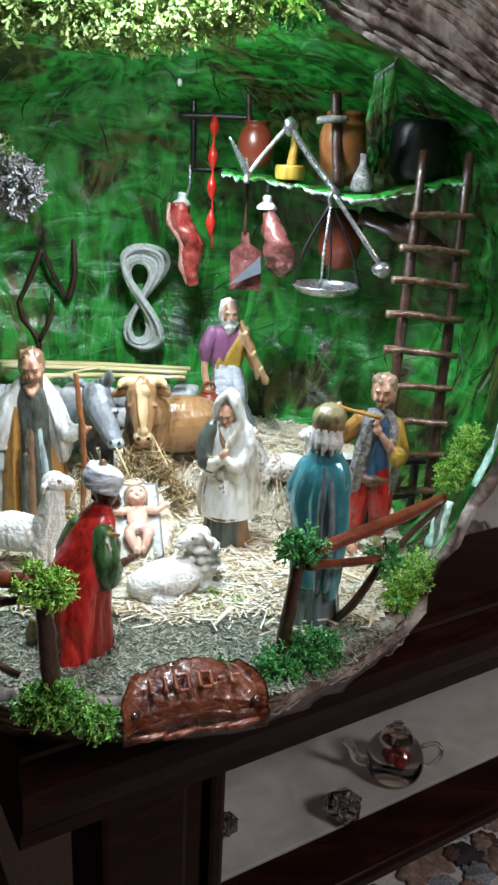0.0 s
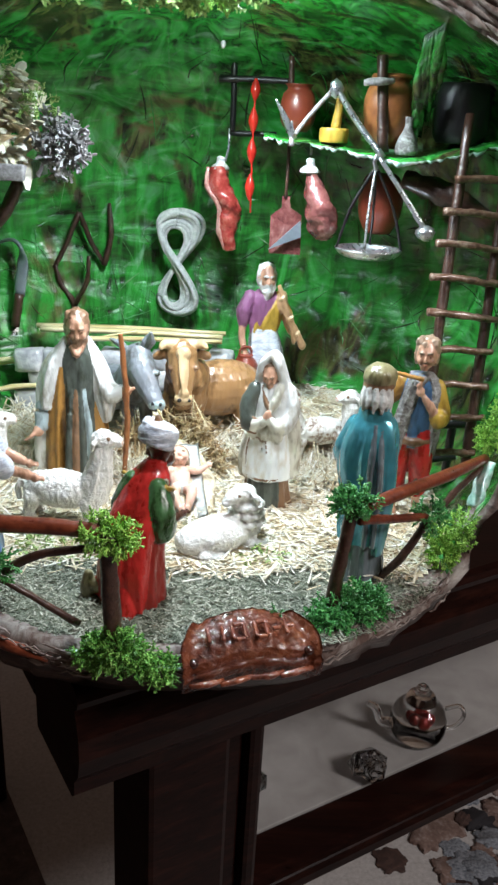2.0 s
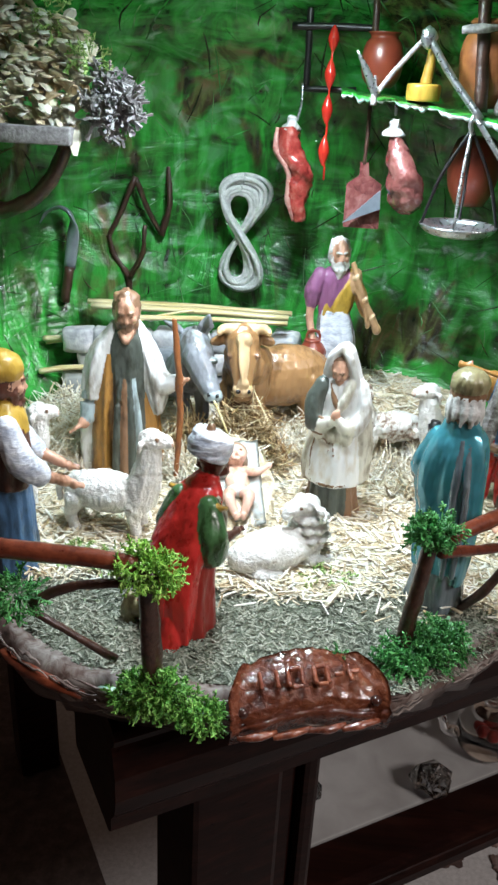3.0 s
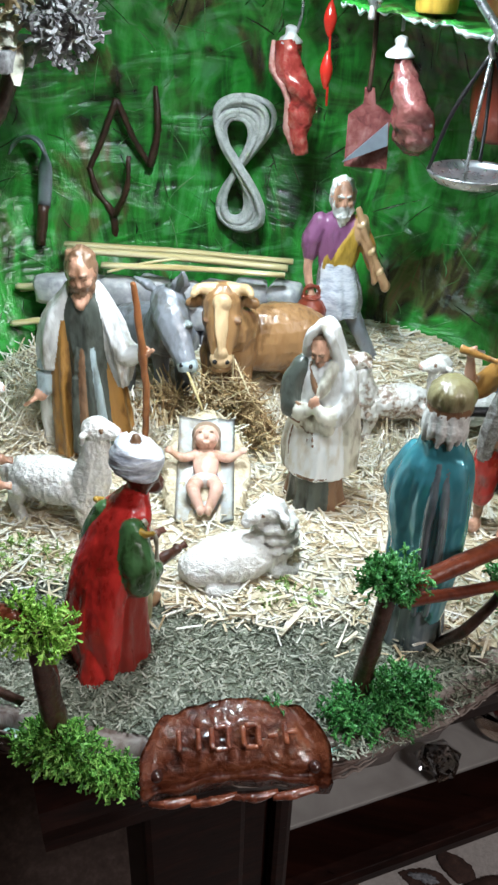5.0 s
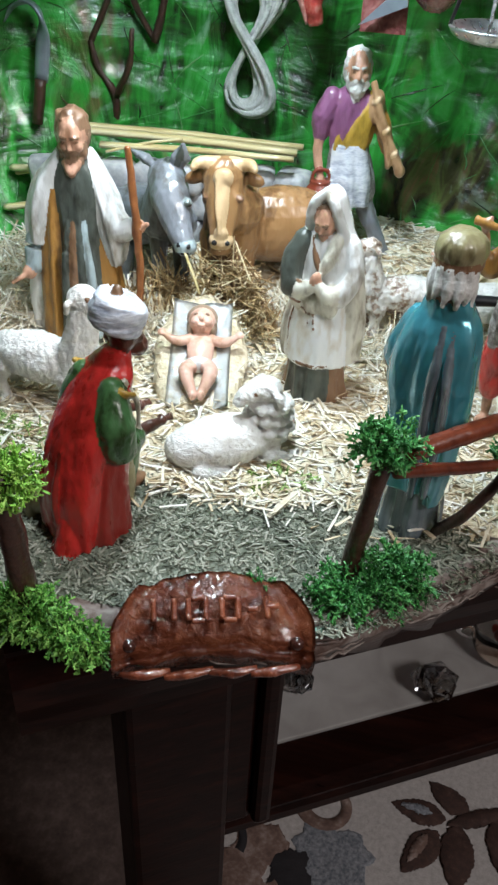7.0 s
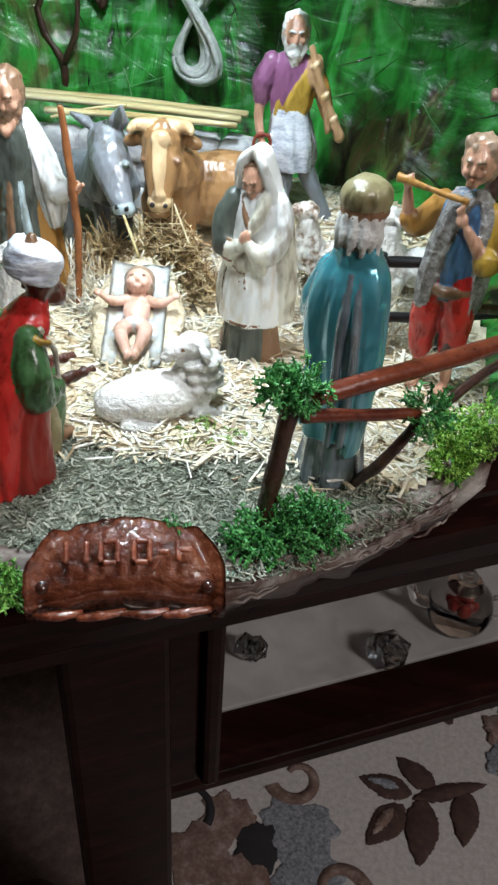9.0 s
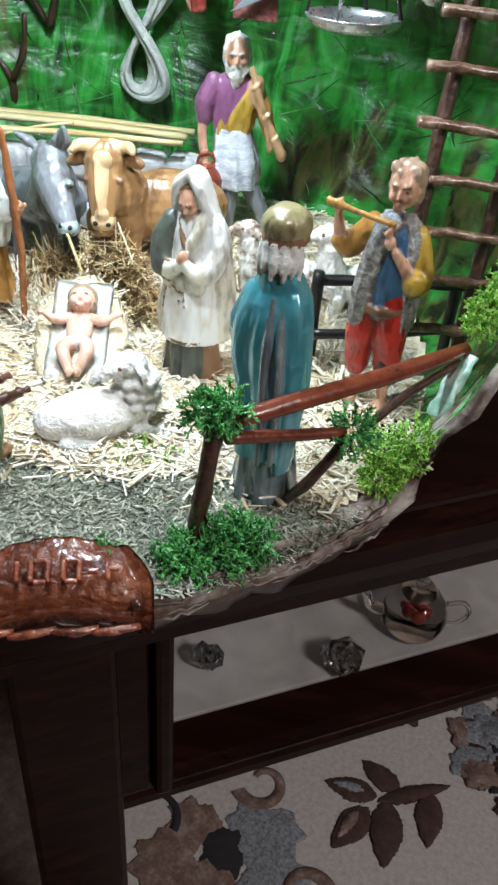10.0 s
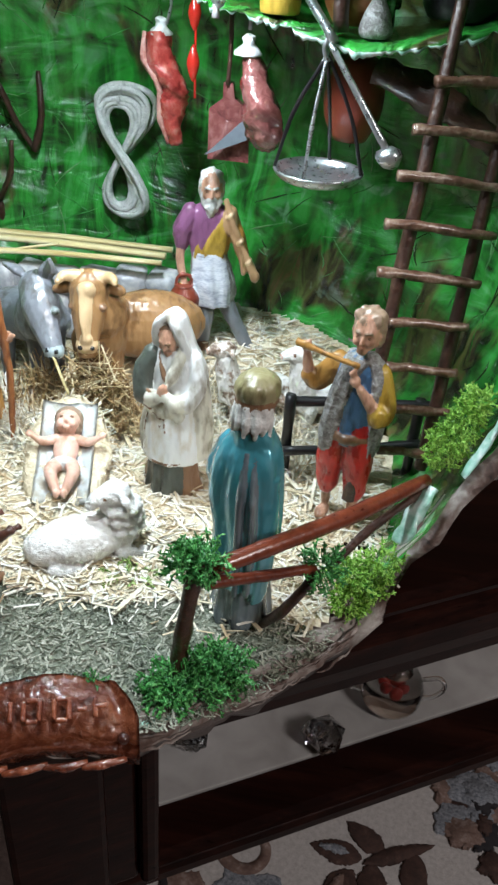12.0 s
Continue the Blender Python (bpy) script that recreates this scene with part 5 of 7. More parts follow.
def lying_sheep(at, size, turn, wide=1.28):
    f = Figure(at, size, turn, 0, wide)
    f.ball(WOOL, (-0.08, 0, 0.27), (0.54, 0.27, 0.29), lump=0.06, freq=5, seg=64)
    f.loft(WOOL, [(0.2, 0.22, 0.22, 0.30, 0), (0.45, 0.18, 0.185, 0.36, 0), (0.62, 0.155, 0.155, 0.36, 0), (0.8, 0.13, 0.13, 0.34, 0)], 9, 0.05)
    for z, w in ((0.40, 0.185), (0.54, 0.165), (0.68, 0.15)):
        for k in range(10):
            a = k * 0.628 + z * 3
            f.ball(WOOL, (0.35 + w * math.cos(a), w * math.sin(a), z), (0.075, 0.07, 0.062), lump=0.15, seg=12)
    f.ball(WOOL, (0.30, 0, 0.87), (0.17, 0.14, 0.14), lump=0.1)
    f.limb(WOOL, [(0.26, 0, 0.88), (0.14, 0, 0.83), (0.06, 0, 0.76)], (0.12, 0.10, 0.065))
    f.ball(SKINB, (0.035, 0, 0.745), (0.028, 0.04, 0.03))
    for s in (-1, 1):
        f.limb(WOOL, [(0.33, s * 0.12, 0.92), (0.36, s * 0.20, 0.86), (0.36, s * 0.22, 0.76)], (0.04, 0.055, 0.025), flat=0.6)
        f.ball(LINE, (0.18, s * 0.095, 0.89), (0.022, 0.014, 0.018))
        f.limb(WOOL, [(0.3, s * 0.2, 0.12), (0.46, s * 0.2, 0.06), (0.56, s * 0.16, 0.05)], (0.09, 0.07, 0.05))
        f.limb(WOOL, [(-0.35, s * 0.22, 0.12), (-0.12, s * 0.28, 0.06)], (0.10, 0.06))
    return f.done("sheep_statue", "white lying sheep figurine with woolly neck on straw", "sheep", "sheep figurines", 0.0005, 300, 0.0006, 3)


def standing_sheep(at, size, turn, label, mat=None, up=1.0):
    mat = mat or WOOL
    f = Figure(at, size, turn)
    f.ball(mat, (-0.06, 0, 0.41), (0.42, 0.19, 0.20), lump=0.1, freq=6, seg=64)
    f.loft(mat, [(0.3, 0.17, 0.17, 0.24, 0), (0.5, 0.165, 0.155, 0.29, 0), (0.72, 0.125, 0.125, 0.345, 0), (0.92 * up, 0.10, 0.105, 0.37, 0)], 8, 0.05)
    f.ball(mat, (0.385, 0, 0.985 * up), (0.13, 0.105, 0.105), lump=0.08)
    f.limb(mat, [(0.40, 0, 0.99 * up), (0.48, 0, 0.985 * up), (0.54, 0, 0.975 * up)], (0.095, 0.08, 0.055))
    f.ball(SKINB, (0.565, 0, 0.975 * up), (0.028, 0.04, 0.035))
    for s in (-1, 1):
        f.limb(mat, [(0.34, s * 0.09, 1.0 * up), (0.31, s * 0.125, 0.97 * up), (0.30, s * 0.125, 0.90 * up)], (0.025, 0.03, 0.015))
        f.ball(LINE, (0.455, s * 0.075, 1.02 * up), (0.018, 0.014, 0.018))
        f.limb(mat, [(0.24, s * 0.10, 0.32), (0.25, s * 0.10, 0.15), (0.27, s * 0.10, 0.0)], (0.09, 0.055, 0.05))
        f.limb(mat, [(-0.33, s * 0.10, 0.34), (-0.37, s * 0.10, 0.17), (-0.33, s * 0.10, 0.0)], (0.10, 0.055, 0.05))
    f.limb(mat, [(-0.46, 0, 0.46), (-0.52, 0, 0.38), (-0.51, 0, 0.26)], (0.045, 0.04, 0.028))
    return f.done("sheep_statue", label, "sheep", "sheep figurines", 0.00075, 330, 0.0006, 2)


lying_sheep((-0.033, 0.427, -0.001), 0.039, 34)
standing_sheep((-0.1285, 0.447, 0.0), 0.060, -6, "cream standing sheep figurine with raised head beside the king")
standing_sheep((-0.196, 0.4640, 0.0030), 0.056, 20, "cream sheep figurine standing in loose straw by the wall")
standing_sheep((0.030, 0.556, 0.008), 0.052, 200, "brown-speckled white goat figurine behind the woman", GOAT, 0.95)
standing_sheep((0.074, 0.560, 0.006), 0.055, 200, "white sheep figurine behind the dark fence", WOOL, 0.95)


def donkey():
    f = Figure((-0.099, 0.553, 0.023), 0.066, 0)
    # body goes back to the left, the head hangs forward
    f.ball(DONKEY, (-0.28, 0.36, 0.40), (0.46, 0.22, 0.26), (0, 0, -12))
    f.limb(DONKEY, [(-0.08, 0.16, 0.50), (-0.03, 0.06, 0.68), (0.0, -0.02, 0.82)], (0.24, 0.19, 0.15))
    f.limb(DONKEY, [(0.0, -0.03, 0.86), (0.07, -0.16, 0.74), (0.16, -0.28, 0.58), (0.235, -0.36, 0.48)], (0.165, 0.16, 0.115, 0.09))
    f.ball(SLEEVE, (0.245, -0.375, 0.465), (0.095, 0.085, 0.078))
    f.limb(BLACK, [(0.18, -0.425, 0.425), (0.25, -0.455, 0.425), (0.31, -0.42, 0.43)], 0.008)
    for pts in ([(0.07, -0.02, 0.94), (0.12, -0.06, 1.05), (0.15, -0.08, 1.17)], [(-0.09, 0.02, 0.92), (-0.19, 0.0, 1.0), (-0.30, -0.02, 1.06)]):
        f.limb(DONKEY, pts, (0.045, 0.085, 0.015), flat=0.5)
        f.limb(TEALGREY, [tuple(Vector(p) + Vector((0, -0.035, 0))) for p in pts], (0.012, 0.035, 0.006), flat=0.5)
    for s in (-1, 1):
        f.ball(SLEEVE, (0.09 + s * 0.13, -0.20 - 0.03 * s, 0.76), (0.045, 0.042, 0.038))
        f.ball(TEALGREY, (0.092 + s * 0.138, -0.213 - 0.03 * s, 0.76), (0.034, 0.036, 0.028))
        f.ball(BLACK, (0.25 + s * 0.04, -0.445, 0.49), (0.016, 0.014, 0.016))
        f.limb(DONKEY, [(-0.04 + s * 0.1, 0.14, 0.45), (-0.02 + s * 0.1, 0.10, 0.2), (-0.02 + s * 0.1, 0.10, -0.3)], (0.12, 0.075, 0.06))
        f.limb(DONKEY, [(-0.6 + s * 0.1, 0.35, 0.5), (-0.62 + s * 0.1, 0.35, -0.25)], (0.12, 0.06))
    f.limb(TEALGREY, [(0.02, -0.06, 1.02), (-0.06, 0.10, 0.92), (-0.14, 0.22, 0.78)], (0.03, 0.04, 0.03))
    return f.done("donkey_statue", "glossy grey donkey figurine lowering its head over straw", "donkey", "stable animals")


def ox():
    f = Figure((-0.0675, 0.557, 0.027), 0.064, 10)
    f.ball(OX, (0.46, 0.24, 0.40), (0.56, 0.26, 0.34), (0, 0, 12))
    f.ball(OX, (0.06, 0.06, 0.44), (0.27, 0.24, 0.36))
    f.loft(LINE, [(-0.3, 0.12, 0.10, 0.0, -0.08), (0.0, 0.13, 0.10, 0.0, -0.1), (0.2, 0.15, 0.12, 0.0, -0.1), (0.4, 0.16, 0.14, 0.0, -0.06)], 7, 0.090)
    f.limb(OX, [(0.06, 0.0, 0.62), (-0.01, -0.12, 0.74)], (0.26, 0.2))
    f.limb(OX, [(-0.02, -0.14, 0.90), (-0.02, -0.25, 0.70), (-0.02, -0.34, 0.50)], (0.185, 0.155, 0.10), flat=0.85)
    f.limb(OXWHITE, [(-0.02, -0.29, 0.95), (-0.02, -0.375, 0.72), (-0.02, -0.425, 0.54)], (0.08, 0.075, 0.06), flat=0.4)
    f.ball(OXWHITE, (-0.02, -0.375, 0.47), (0.105, 0.09, 0.075))
    f.ball(OX, (-0.02, -0.36, 0.385), (0.10, 0.08, 0.05))
    for s in (-1, 1):
        f.limb(OXWHITE, [(-0.02 + s * 0.06, -0.15, 1.02), (-0.02 + s * 0.20, -0.19, 1.03), (-0.02 + s * 0.245, -0.28, 1.02)], (0.062, 0.052, 0.03))
        f.ball(OX, (-0.02 + s * 0.23, -0.13, 0.90), (0.10, 0.045, 0.055), (0, s * 20, 0))
        f.ball(LINE, (-0.02 + s * 0.128, -0.275, 0.79), (0.045, 0.04, 0.035))
        f.ball(LINE, (-0.02 + s * 0.135, -0.29, 0.79), (0.034, 0.032, 0.024))
        f.ball(BLACK, (-0.02 + s * 0.055, -0.452, 0.475), (0.022, 0.016, 0.02))
        f.limb(OX, [(0.02 + s * 0.14, 0.0, 0.35), (0.02 + s * 0.14, -0.02, -0.32)], (0.11, 0.07))
        f.limb(OX, [(0.72, 0.28 + s * 0.12, 0.4), (0.74, 0.28 + s * 0.12, -0.25)], (0.12, 0.07))
    return f.done("ox_statue", "glossy tan ox figurine with pale blaze lying in straw", "ox", "stable animals")


donkey()
ox()

# ---------------- fences, plaque and moss along the rim ----------------


def rod(name, pts, r, mat, parent, rough=0.25, label="", sides=10):
    return part(name, tube(bmesh.new(), pts, r, 0, sides, 6, rough), mat, parent, label)


right_fence = thing("rustic_fence", (0.037, 0.362, 0.0), "rustic twig fence with red-brown top rail and mossy posts", "fence", "twig fences")
rod("post", [(0.0275, 0.3605, 0.004), (0.030, 0.361, 0.03), (0.034, 0.3625, 0.064)], (0.0039, 0.0036, 0.0035), TWIG, right_fence)
rod("top_rail", [(0.040, 0.362, 0.0625), (0.062, 0.380, 0.0635), (0.092, 0.408, 0.0625), (0.123, 0.445, 0.0585)], (0.0034, 0.0037, 0.0037, 0.003), RAILRED, right_fence, 0.12, "glossy red-brown peeled rail")
rod("lower_rail", [(0.038, 0.361, 0.0555), (0.056, 0.374, 0.0505), (0.078, 0.390, 0.045)], (0.0028, 0.0024, 0.0022), RAILRED, right_fence)
rod("brace", [(0.086, 0.394, 0.046), (0.100, 0.415, 0.050), (0.121, 0.441, 0.054)], (0.0018, 0.002, 0.0018), TWIG, right_fence)
rod("brace", [(0.0572, 0.3968, 0.0000), (0.0673, 0.3883, 0.0200), (0.080, 0.390, 0.043)], (0.0022, 0.0024, 0.0022), TWIG, right_fence)
moss_clump("moss_tuft", [((0.0365, 0.3625, 0.066), (0.008, 0.006, 0.0045)), ((0.031, 0.361, 0.064), (0.006, 0.006, 0.004))], 200, 0.006, MOSS_D, "green moss on the post", 3, right_fence)
moss_clump("moss_tuft", [((0.081, 0.391, 0.045), (0.006, 0.006, 0.005))], 80, 0.0065, MOSS_D, "green moss knot", 4, right_fence)

left_fence = thing("rustic_fence", (-0.081, 0.314, 0.0), "rustic dark twig fence with mossy post at the rim", "fence", "twig fences")
rod("post", [(-0.080, 0.3165, 0.002), (-0.081, 0.3155, 0.035), (-0.0815, 0.314, 0.066)], (0.0046, 0.0042, 0.004), TWIG, left_fence)
rod("top_rail", [(-0.1682, 0.3180, 0.0689), (-0.1390, 0.3160, 0.0681), (-0.1103, 0.3150, 0.0682), (-0.0854, 0.3140, 0.0674)], (0.0042, 0.004, 0.0036), RAILRED, left_fence, 0.12, "dark red-brown rail")
rod("brace", [(-0.1296, 0.3160, 0.0435), (-0.1132, 0.3150, 0.0535), (-0.0862, 0.3145, 0.0589)], (0.0022, 0.002, 0.002), TWIG, left_fence)
rod("brace", [(-0.1324, 0.3200, 0.0370), (-0.1160, 0.3220, 0.0252), (-0.0982, 0.3260, 0.0101)], (0.0018, 0.0016, 0.002), TWIG, left_fence)
moss_clump("moss_tuft", [((-0.084, 0.3135, 0.067), (0.0085, 0.006, 0.0045)), ((-0.077, 0.313, 0.0645), (0.0075, 0.006, 0.005))], 230, 0.0062, MOSS_L, "bright green moss on the post", 5, left_fence)
moss_clump("moss_tuft", [((-0.1352, 0.3150, 0.0471), (0.008, 0.006, 0.007))], 90, 0.007, MOSS_D, "green moss knot", 6, left_fence)

moss_clump("moss", [((0.034, 0.354, 0.006), (0.014, 0.010, 0.008)), ((0.047, 0.364, 0.006), (0.011, 0.009, 0.008)), ((0.026, 0.349, 0.003), (0.010, 0.006, 0.003)), ((0.040, 0.361, 0.008), (0.009, 0.007, 0.006))], 620, 0.0062, MOSS_D, "dark green moss cushion on the rim by the post", 7)
moss_clump("moss", [((0.100, 0.415, 0.018), (0.010, 0.008, 0.008)), ((0.107, 0.421, 0.025), (0.008, 0.008, 0.007)), ((0.096, 0.410, 0.010), (0.006, 0.006, 0.005)), ((0.094, 0.416, 0.022), (0.008, 0.007, 0.007))], 430, 0.0056, MOSS_L, "bright green moss cushion on the bark rim", 8)
moss_clump("moss", [((0.133, 0.464, 0.070), (0.007, 0.008, 0.007)), ((0.138, 0.467, 0.080), (0.006, 0.007, 0.008)), ((0.130, 0.463, 0.064), (0.007, 0.006, 0.005)), ((0.142, 0.469, 0.088), (0.004, 0.005, 0.005))], 420, 0.0056, MOSS_L, "bright green moss at the end of the rail", 9)
moss_clump("moss", [((-0.083, 0.3145, 0.003), (0.009, 0.006, 0.008)), ((-0.069, 0.313, 0.0), (0.010, 0.005, 0.005)), ((-0.076, 0.313, 0.007), (0.009, 0.006, 0.007)), ((-0.058, 0.312, -0.003), (0.008, 0.004, 0.004)), ((-0.090, 0.317, -0.001), (0.006, 0.005, 0.005))], 620, 0.0062, MOSS_M, "green moss cushion at the foot of the fence post", 10)
moss_clump("moss", [((-0.004, 0.345, 0.006), (0.005, 0.003, 0.003))], 40, 0.004, MOSS_D, "small green tuft behind the plaque", 12)
moss_clump("moss", [((-0.1399, 0.4139, 0.0040), (0.010, 0.012, 0.002)), ((-0.1199, 0.4086, 0.0030), (0.014, 0.008, 0.002)), ((-0.0068, 0.4134, 0.0020), (0.012, 0.004, 0.001))], 130, 0.006, MOSS_P, "thin pale moss strands scattered on the straw", 13)
# the arch: long pale moss hanging in the lamp's light
moss_clump("moss", [((-0.125 + 0.0185 * k, 0.446 + 0.006 * math.sin(k * 2.1), 0.311 + 0.005 * math.sin(k * 1.3)), (0.016, 0.012, 0.011)) for k in range(7)], 1600, 0.0115, MOSS_P, "pale bright moss fringe hanging from the top of the arch", 14)
moss_clump("moss", [((-0.10 + 0.035 * k, 0.452, 0.324), (0.022, 0.012, 0.008)) for k in range(4)], 420, 0.012, MOSS_L, "green moss mat under the arch", 15)
moss_clump("moss", [((0.0080, 0.4650, 0.3210), (0.012, 0.01, 0.008)), ((0.0240, 0.4690, 0.3180), (0.012, 0.01, 0.008))], 160, 0.008, MOSS_D, "dark moss in the shade of the arch", 16)

# glazed terracotta plaque with raised bars
PQ = pose(-0.0165, 0.3285, 0.0005, 29, 0, 16.5)
plaque = thing("terracotta_plaque", PQ.translation, "glossy red-brown terracotta plaque with raised strokes on the rim", "plaque")
bm = bmesh.new()
grid = {}
for i in range(49):
    for j in range(25):
        u, v = i / 48 - 0.5, j / 24 - 0.5
        w = 0.070 * (1 - 0.26 * max(0.0, (v + 0.05) / 0.55) ** 1.4)
        x, y = u * w, v * 0.0300 + 0.0025 * math.cos(u * 5) + 0.0012 * noise.noise(Vector((u * 9, v * 5, 4)))
        z = 0.0045 * math.cos(u * 2.6) + 0.0035 * (1 - (2 * v) ** 2) + 0.0008 * noise.noise(Vector((u * 14, v * 9, 1))) + 0.004 * max(0, abs(u) - 0.42) / 0.08
        if v < -0.30:
            z -= 0.009 * ((-0.30 - v) / 0.2) ** 1.2 - 0.003 * math.sin((v + 0.3) * 38)
        grid[i, j] = bm.verts.new(PQ @ Vector((x, y, z)))
for i in range(48):
    for j in range(24):
        bm.faces.new((grid[i, j], grid[i + 1, j], grid[i + 1, j + 1], grid[i, j + 1]))
bmesh.ops.solidify(bm, geom=bm.faces[:], thickness=0.0045)
part("slab", bm, TERRA, plaque)


def stroke(u, v, du, dv):
    a, b = (Vector((x, y + 0.0015, 0.0085 + 0.0025 * (1 - (y / 0.018) ** 2) - 0.25 * (abs(x) / 0.034) ** 2 * 0.008)) for x, y in ((u - du, v - dv), (u + du, v + dv)))
    return part("raised_stroke", tube(bmesh.new(), [PQ @ a, PQ @ a.lerp(b, 0.5), PQ @ b], 0.0011, 0, 8, 3, 0.3), TERRA, plaque)


for k, u in enumerate((-0.0205, -0.0135, -0.0085, -0.0025, 0.003, 0.0085, 0.0185)):
    stroke(u, 0.001, 0.0, 0.0038)
    if k in (3, 5):
        stroke(u - 0.0028, 0.0048, 0.0022, 0.0)
        stroke(u - 0.0028, -0.0030, 0.0022, 0.0)
stroke(0.0135, 0.0005, 0.0018, 0.0)
stroke(0.0205, 0.0015, 0.0022, 0.0)
for u, v in ((-0.029, -0.008), (0.029, -0.009)):
    bm = bmesh.new()
    ball(bm, PQ @ Vector((u, v, 0.0045)), (0.0026, 0.0026, 0.0024))
    part("nail_boss", bm, DARKTERRA, plaque, "dark glazed nail head")
for k in range(4):
    a = -0.024 + 0.015 * k
    part("edge_fold", tube(bmesh.new(), [PQ @ Vector((a - 0.008, -0.0165 - 0.0015 * (k % 2), -0.0005)), PQ @ Vector((a, -0.0175, 0.0005)), PQ @ Vector((a + 0.009, -0.016, -0.0005))], (0.0012, 0.0019, 0.0012), 0, 8, 5, 0.4), TERRA, plaque)

# painted snow and a red twig on the rim
for pts, r in (([(0.014, 0.3335, -0.002), (0.026, 0.341, -0.0005), (0.038, 0.350, 0.0)], (0.003, 0.0045, 0.003)), ([(0.113, 0.425, 0.036), (0.119, 0.432, 0.047), (0.126, 0.441, 0.058)], (0.005, 0.007, 0.005)), ([(0.136, 0.432, 0.072), (0.146, 0.438, 0.095), (0.153, 0.44, 0.125)], (0.004, 0.006, 0.005)), ([(-0.105, 0.322, -0.003), (-0.096, 0.319, -0.002), (-0.09, 0.318, -0.003)], (0.003, 0.006, 0.003)), ([(-0.048, 0.317, -0.006), (-0.058, 0.3165, -0.006), (-0.066, 0.3165, -0.007)], (0.002, 0.004, 0.002))):
    single("paint_crust", tube(bmesh.new(), pts, [q * 0.62 for q in r], 0, 14, 9, 0.7, 0.30), SNOW, pts[0], "thick white and green paint daubed on the bark rim", "paint", kind="structure")
single("red_twig", tube(bmesh.new(), [(-0.155, 0.343, -0.006), (-0.135, 0.332, -0.007), (-0.112, 0.323, -0.009)], (0.003, 0.005, 0.003), 0, 10, 6, 0.4, 0.7), RAILRED, (-0.135, 0.332, -0.01), "glossy dark red twig lying along the bark rim", "twig")
# long ridges of the bark along the rim
rng = random.Random(31)
verts, faces = [], []
rim = [Vector((x, y, 0)) for x, y in FRONT]
line = curve_points(rim, 14)
for k in range(80):
    i = rng.randrange(2, len(line) - 14)
    z = rng.uniform(-0.014, 0.0015)
    bm = bmesh.new()
    out = (line[i] - Vector((CX, 0.47, 0))).normalized() * rng.uniform(0.0005, 0.003)
    n = rng.randint(5, 12)
    tube(bm, [line[i + q] + out + Vector((0, 0, z + 0.0015 * rng.uniform(-1, 1))) for q in range(n + 1)], (0.0002, rng.uniform(0.0005, 0.0010), rng.uniform(0.0004, 0.0009), 0.0002), 0, 5, 1, 0.6, 0.8)
    o = len(verts)
    bm.verts.index_update()
    verts += [v.co.copy() for v in bm.verts]
    faces += [tuple(v.index + o for v in f.verts) for f in bm.faces]
    bm.free()
for k in range(420):
    # the same along the lip of the arch
    z = rng.uniform(0.12, 0.325)
    side = 1 if rng.random() < 0.75 else -1
    off = rng.random()
    pts = []
    for q in range(6):
        zz = min(0.327, z + q * 0.006 * rng.uniform(0.8, 1.2) * max(0.12, 1 - (z - 0.2) * 7 if z > 0.2 else 1))
        lx, ly, th = (float(np.interp(zz, HEIGHTS, w)) for w in (LIP_X, LIP_Y, THICK))
        x = lx + off * th
        pts.append(Vector((x if side > 0 else 2 * CX - x, ly - 0.003 - 0.009 * off, zz + 0.7 * off * th * max(0.0, (zz - 0.2) / 0.116))))
    bm = bmesh.new()
    tube(bm, pts, (0.0003, rng.uniform(0.001, 0.0028), rng.uniform(0.001, 0.0028), 0.0003), 0, 6, 1, 0.6, 0.8)
    o = len(verts)
    bm.verts.index_update()
    verts += [v.co.copy() for v in bm.verts]
    faces += [tuple(v.index + o for v in f.verts) for f in bm.faces]
    bm.free()
cloud("bark_ridges", verts, faces, BARK, "lengthwise ridges and splinters of grey bark", "bark", (0.0, 0.33, -0.01), smooth=True)

# ---------------- straw and chaff ----------------


def in_cave(x, y):
    return (abs(x - CX) / 0.168) ** 2.6 + (abs(y - CY) / 0.228) ** 2.6 < 1 if y > 0.43 else -0.16 < x < 0.093 - (0.43 - y) * 0.4


def straw_place(rng):
    while True:
        x, y = rng.uniform(-0.225, 0.125), rng.uniform(0.383, 0.655)
        if in_cave(x, y) and (y > border(x) or rng.random() < 0.12):
            return x, y, ground_z(x, y) + 0.0006 + rng.random() ** 2 * 0.003


rng = random.Random(2)
v, f = strips(rng, 9500, straw_place, 0.011, 0.0010, 0.18)
cloud("straw_litter", v, f, STRAW, "loose chopped golden straw covering the cave floor", "straw")
v, f = strips(rng, 420, straw_place, 0.019, 0.0019, 0.10)
cloud("long_straw", v, f, STRAW, "longer pale flat straw stalks lying on top", "straw")


def heap(c, r, h, n, seed, label, mat=None):
    """A tangled heap of thin hay."""
    c = Vector(c)

    def place(q):
        a, d = q.uniform(0, 6.283), math.sqrt(q.random())
        return c.x + r[0] * d * math.cos(a), c.y + r[1] * d * math.sin(a), c.z + h * (1 - d * d) * q.random()

    vv, ff = strips(random.Random(seed), n, place, 0.018, 0.0007, 0.6)
    cloud("hay_heap", vv, ff, mat or STRAW, label, "hay", c)


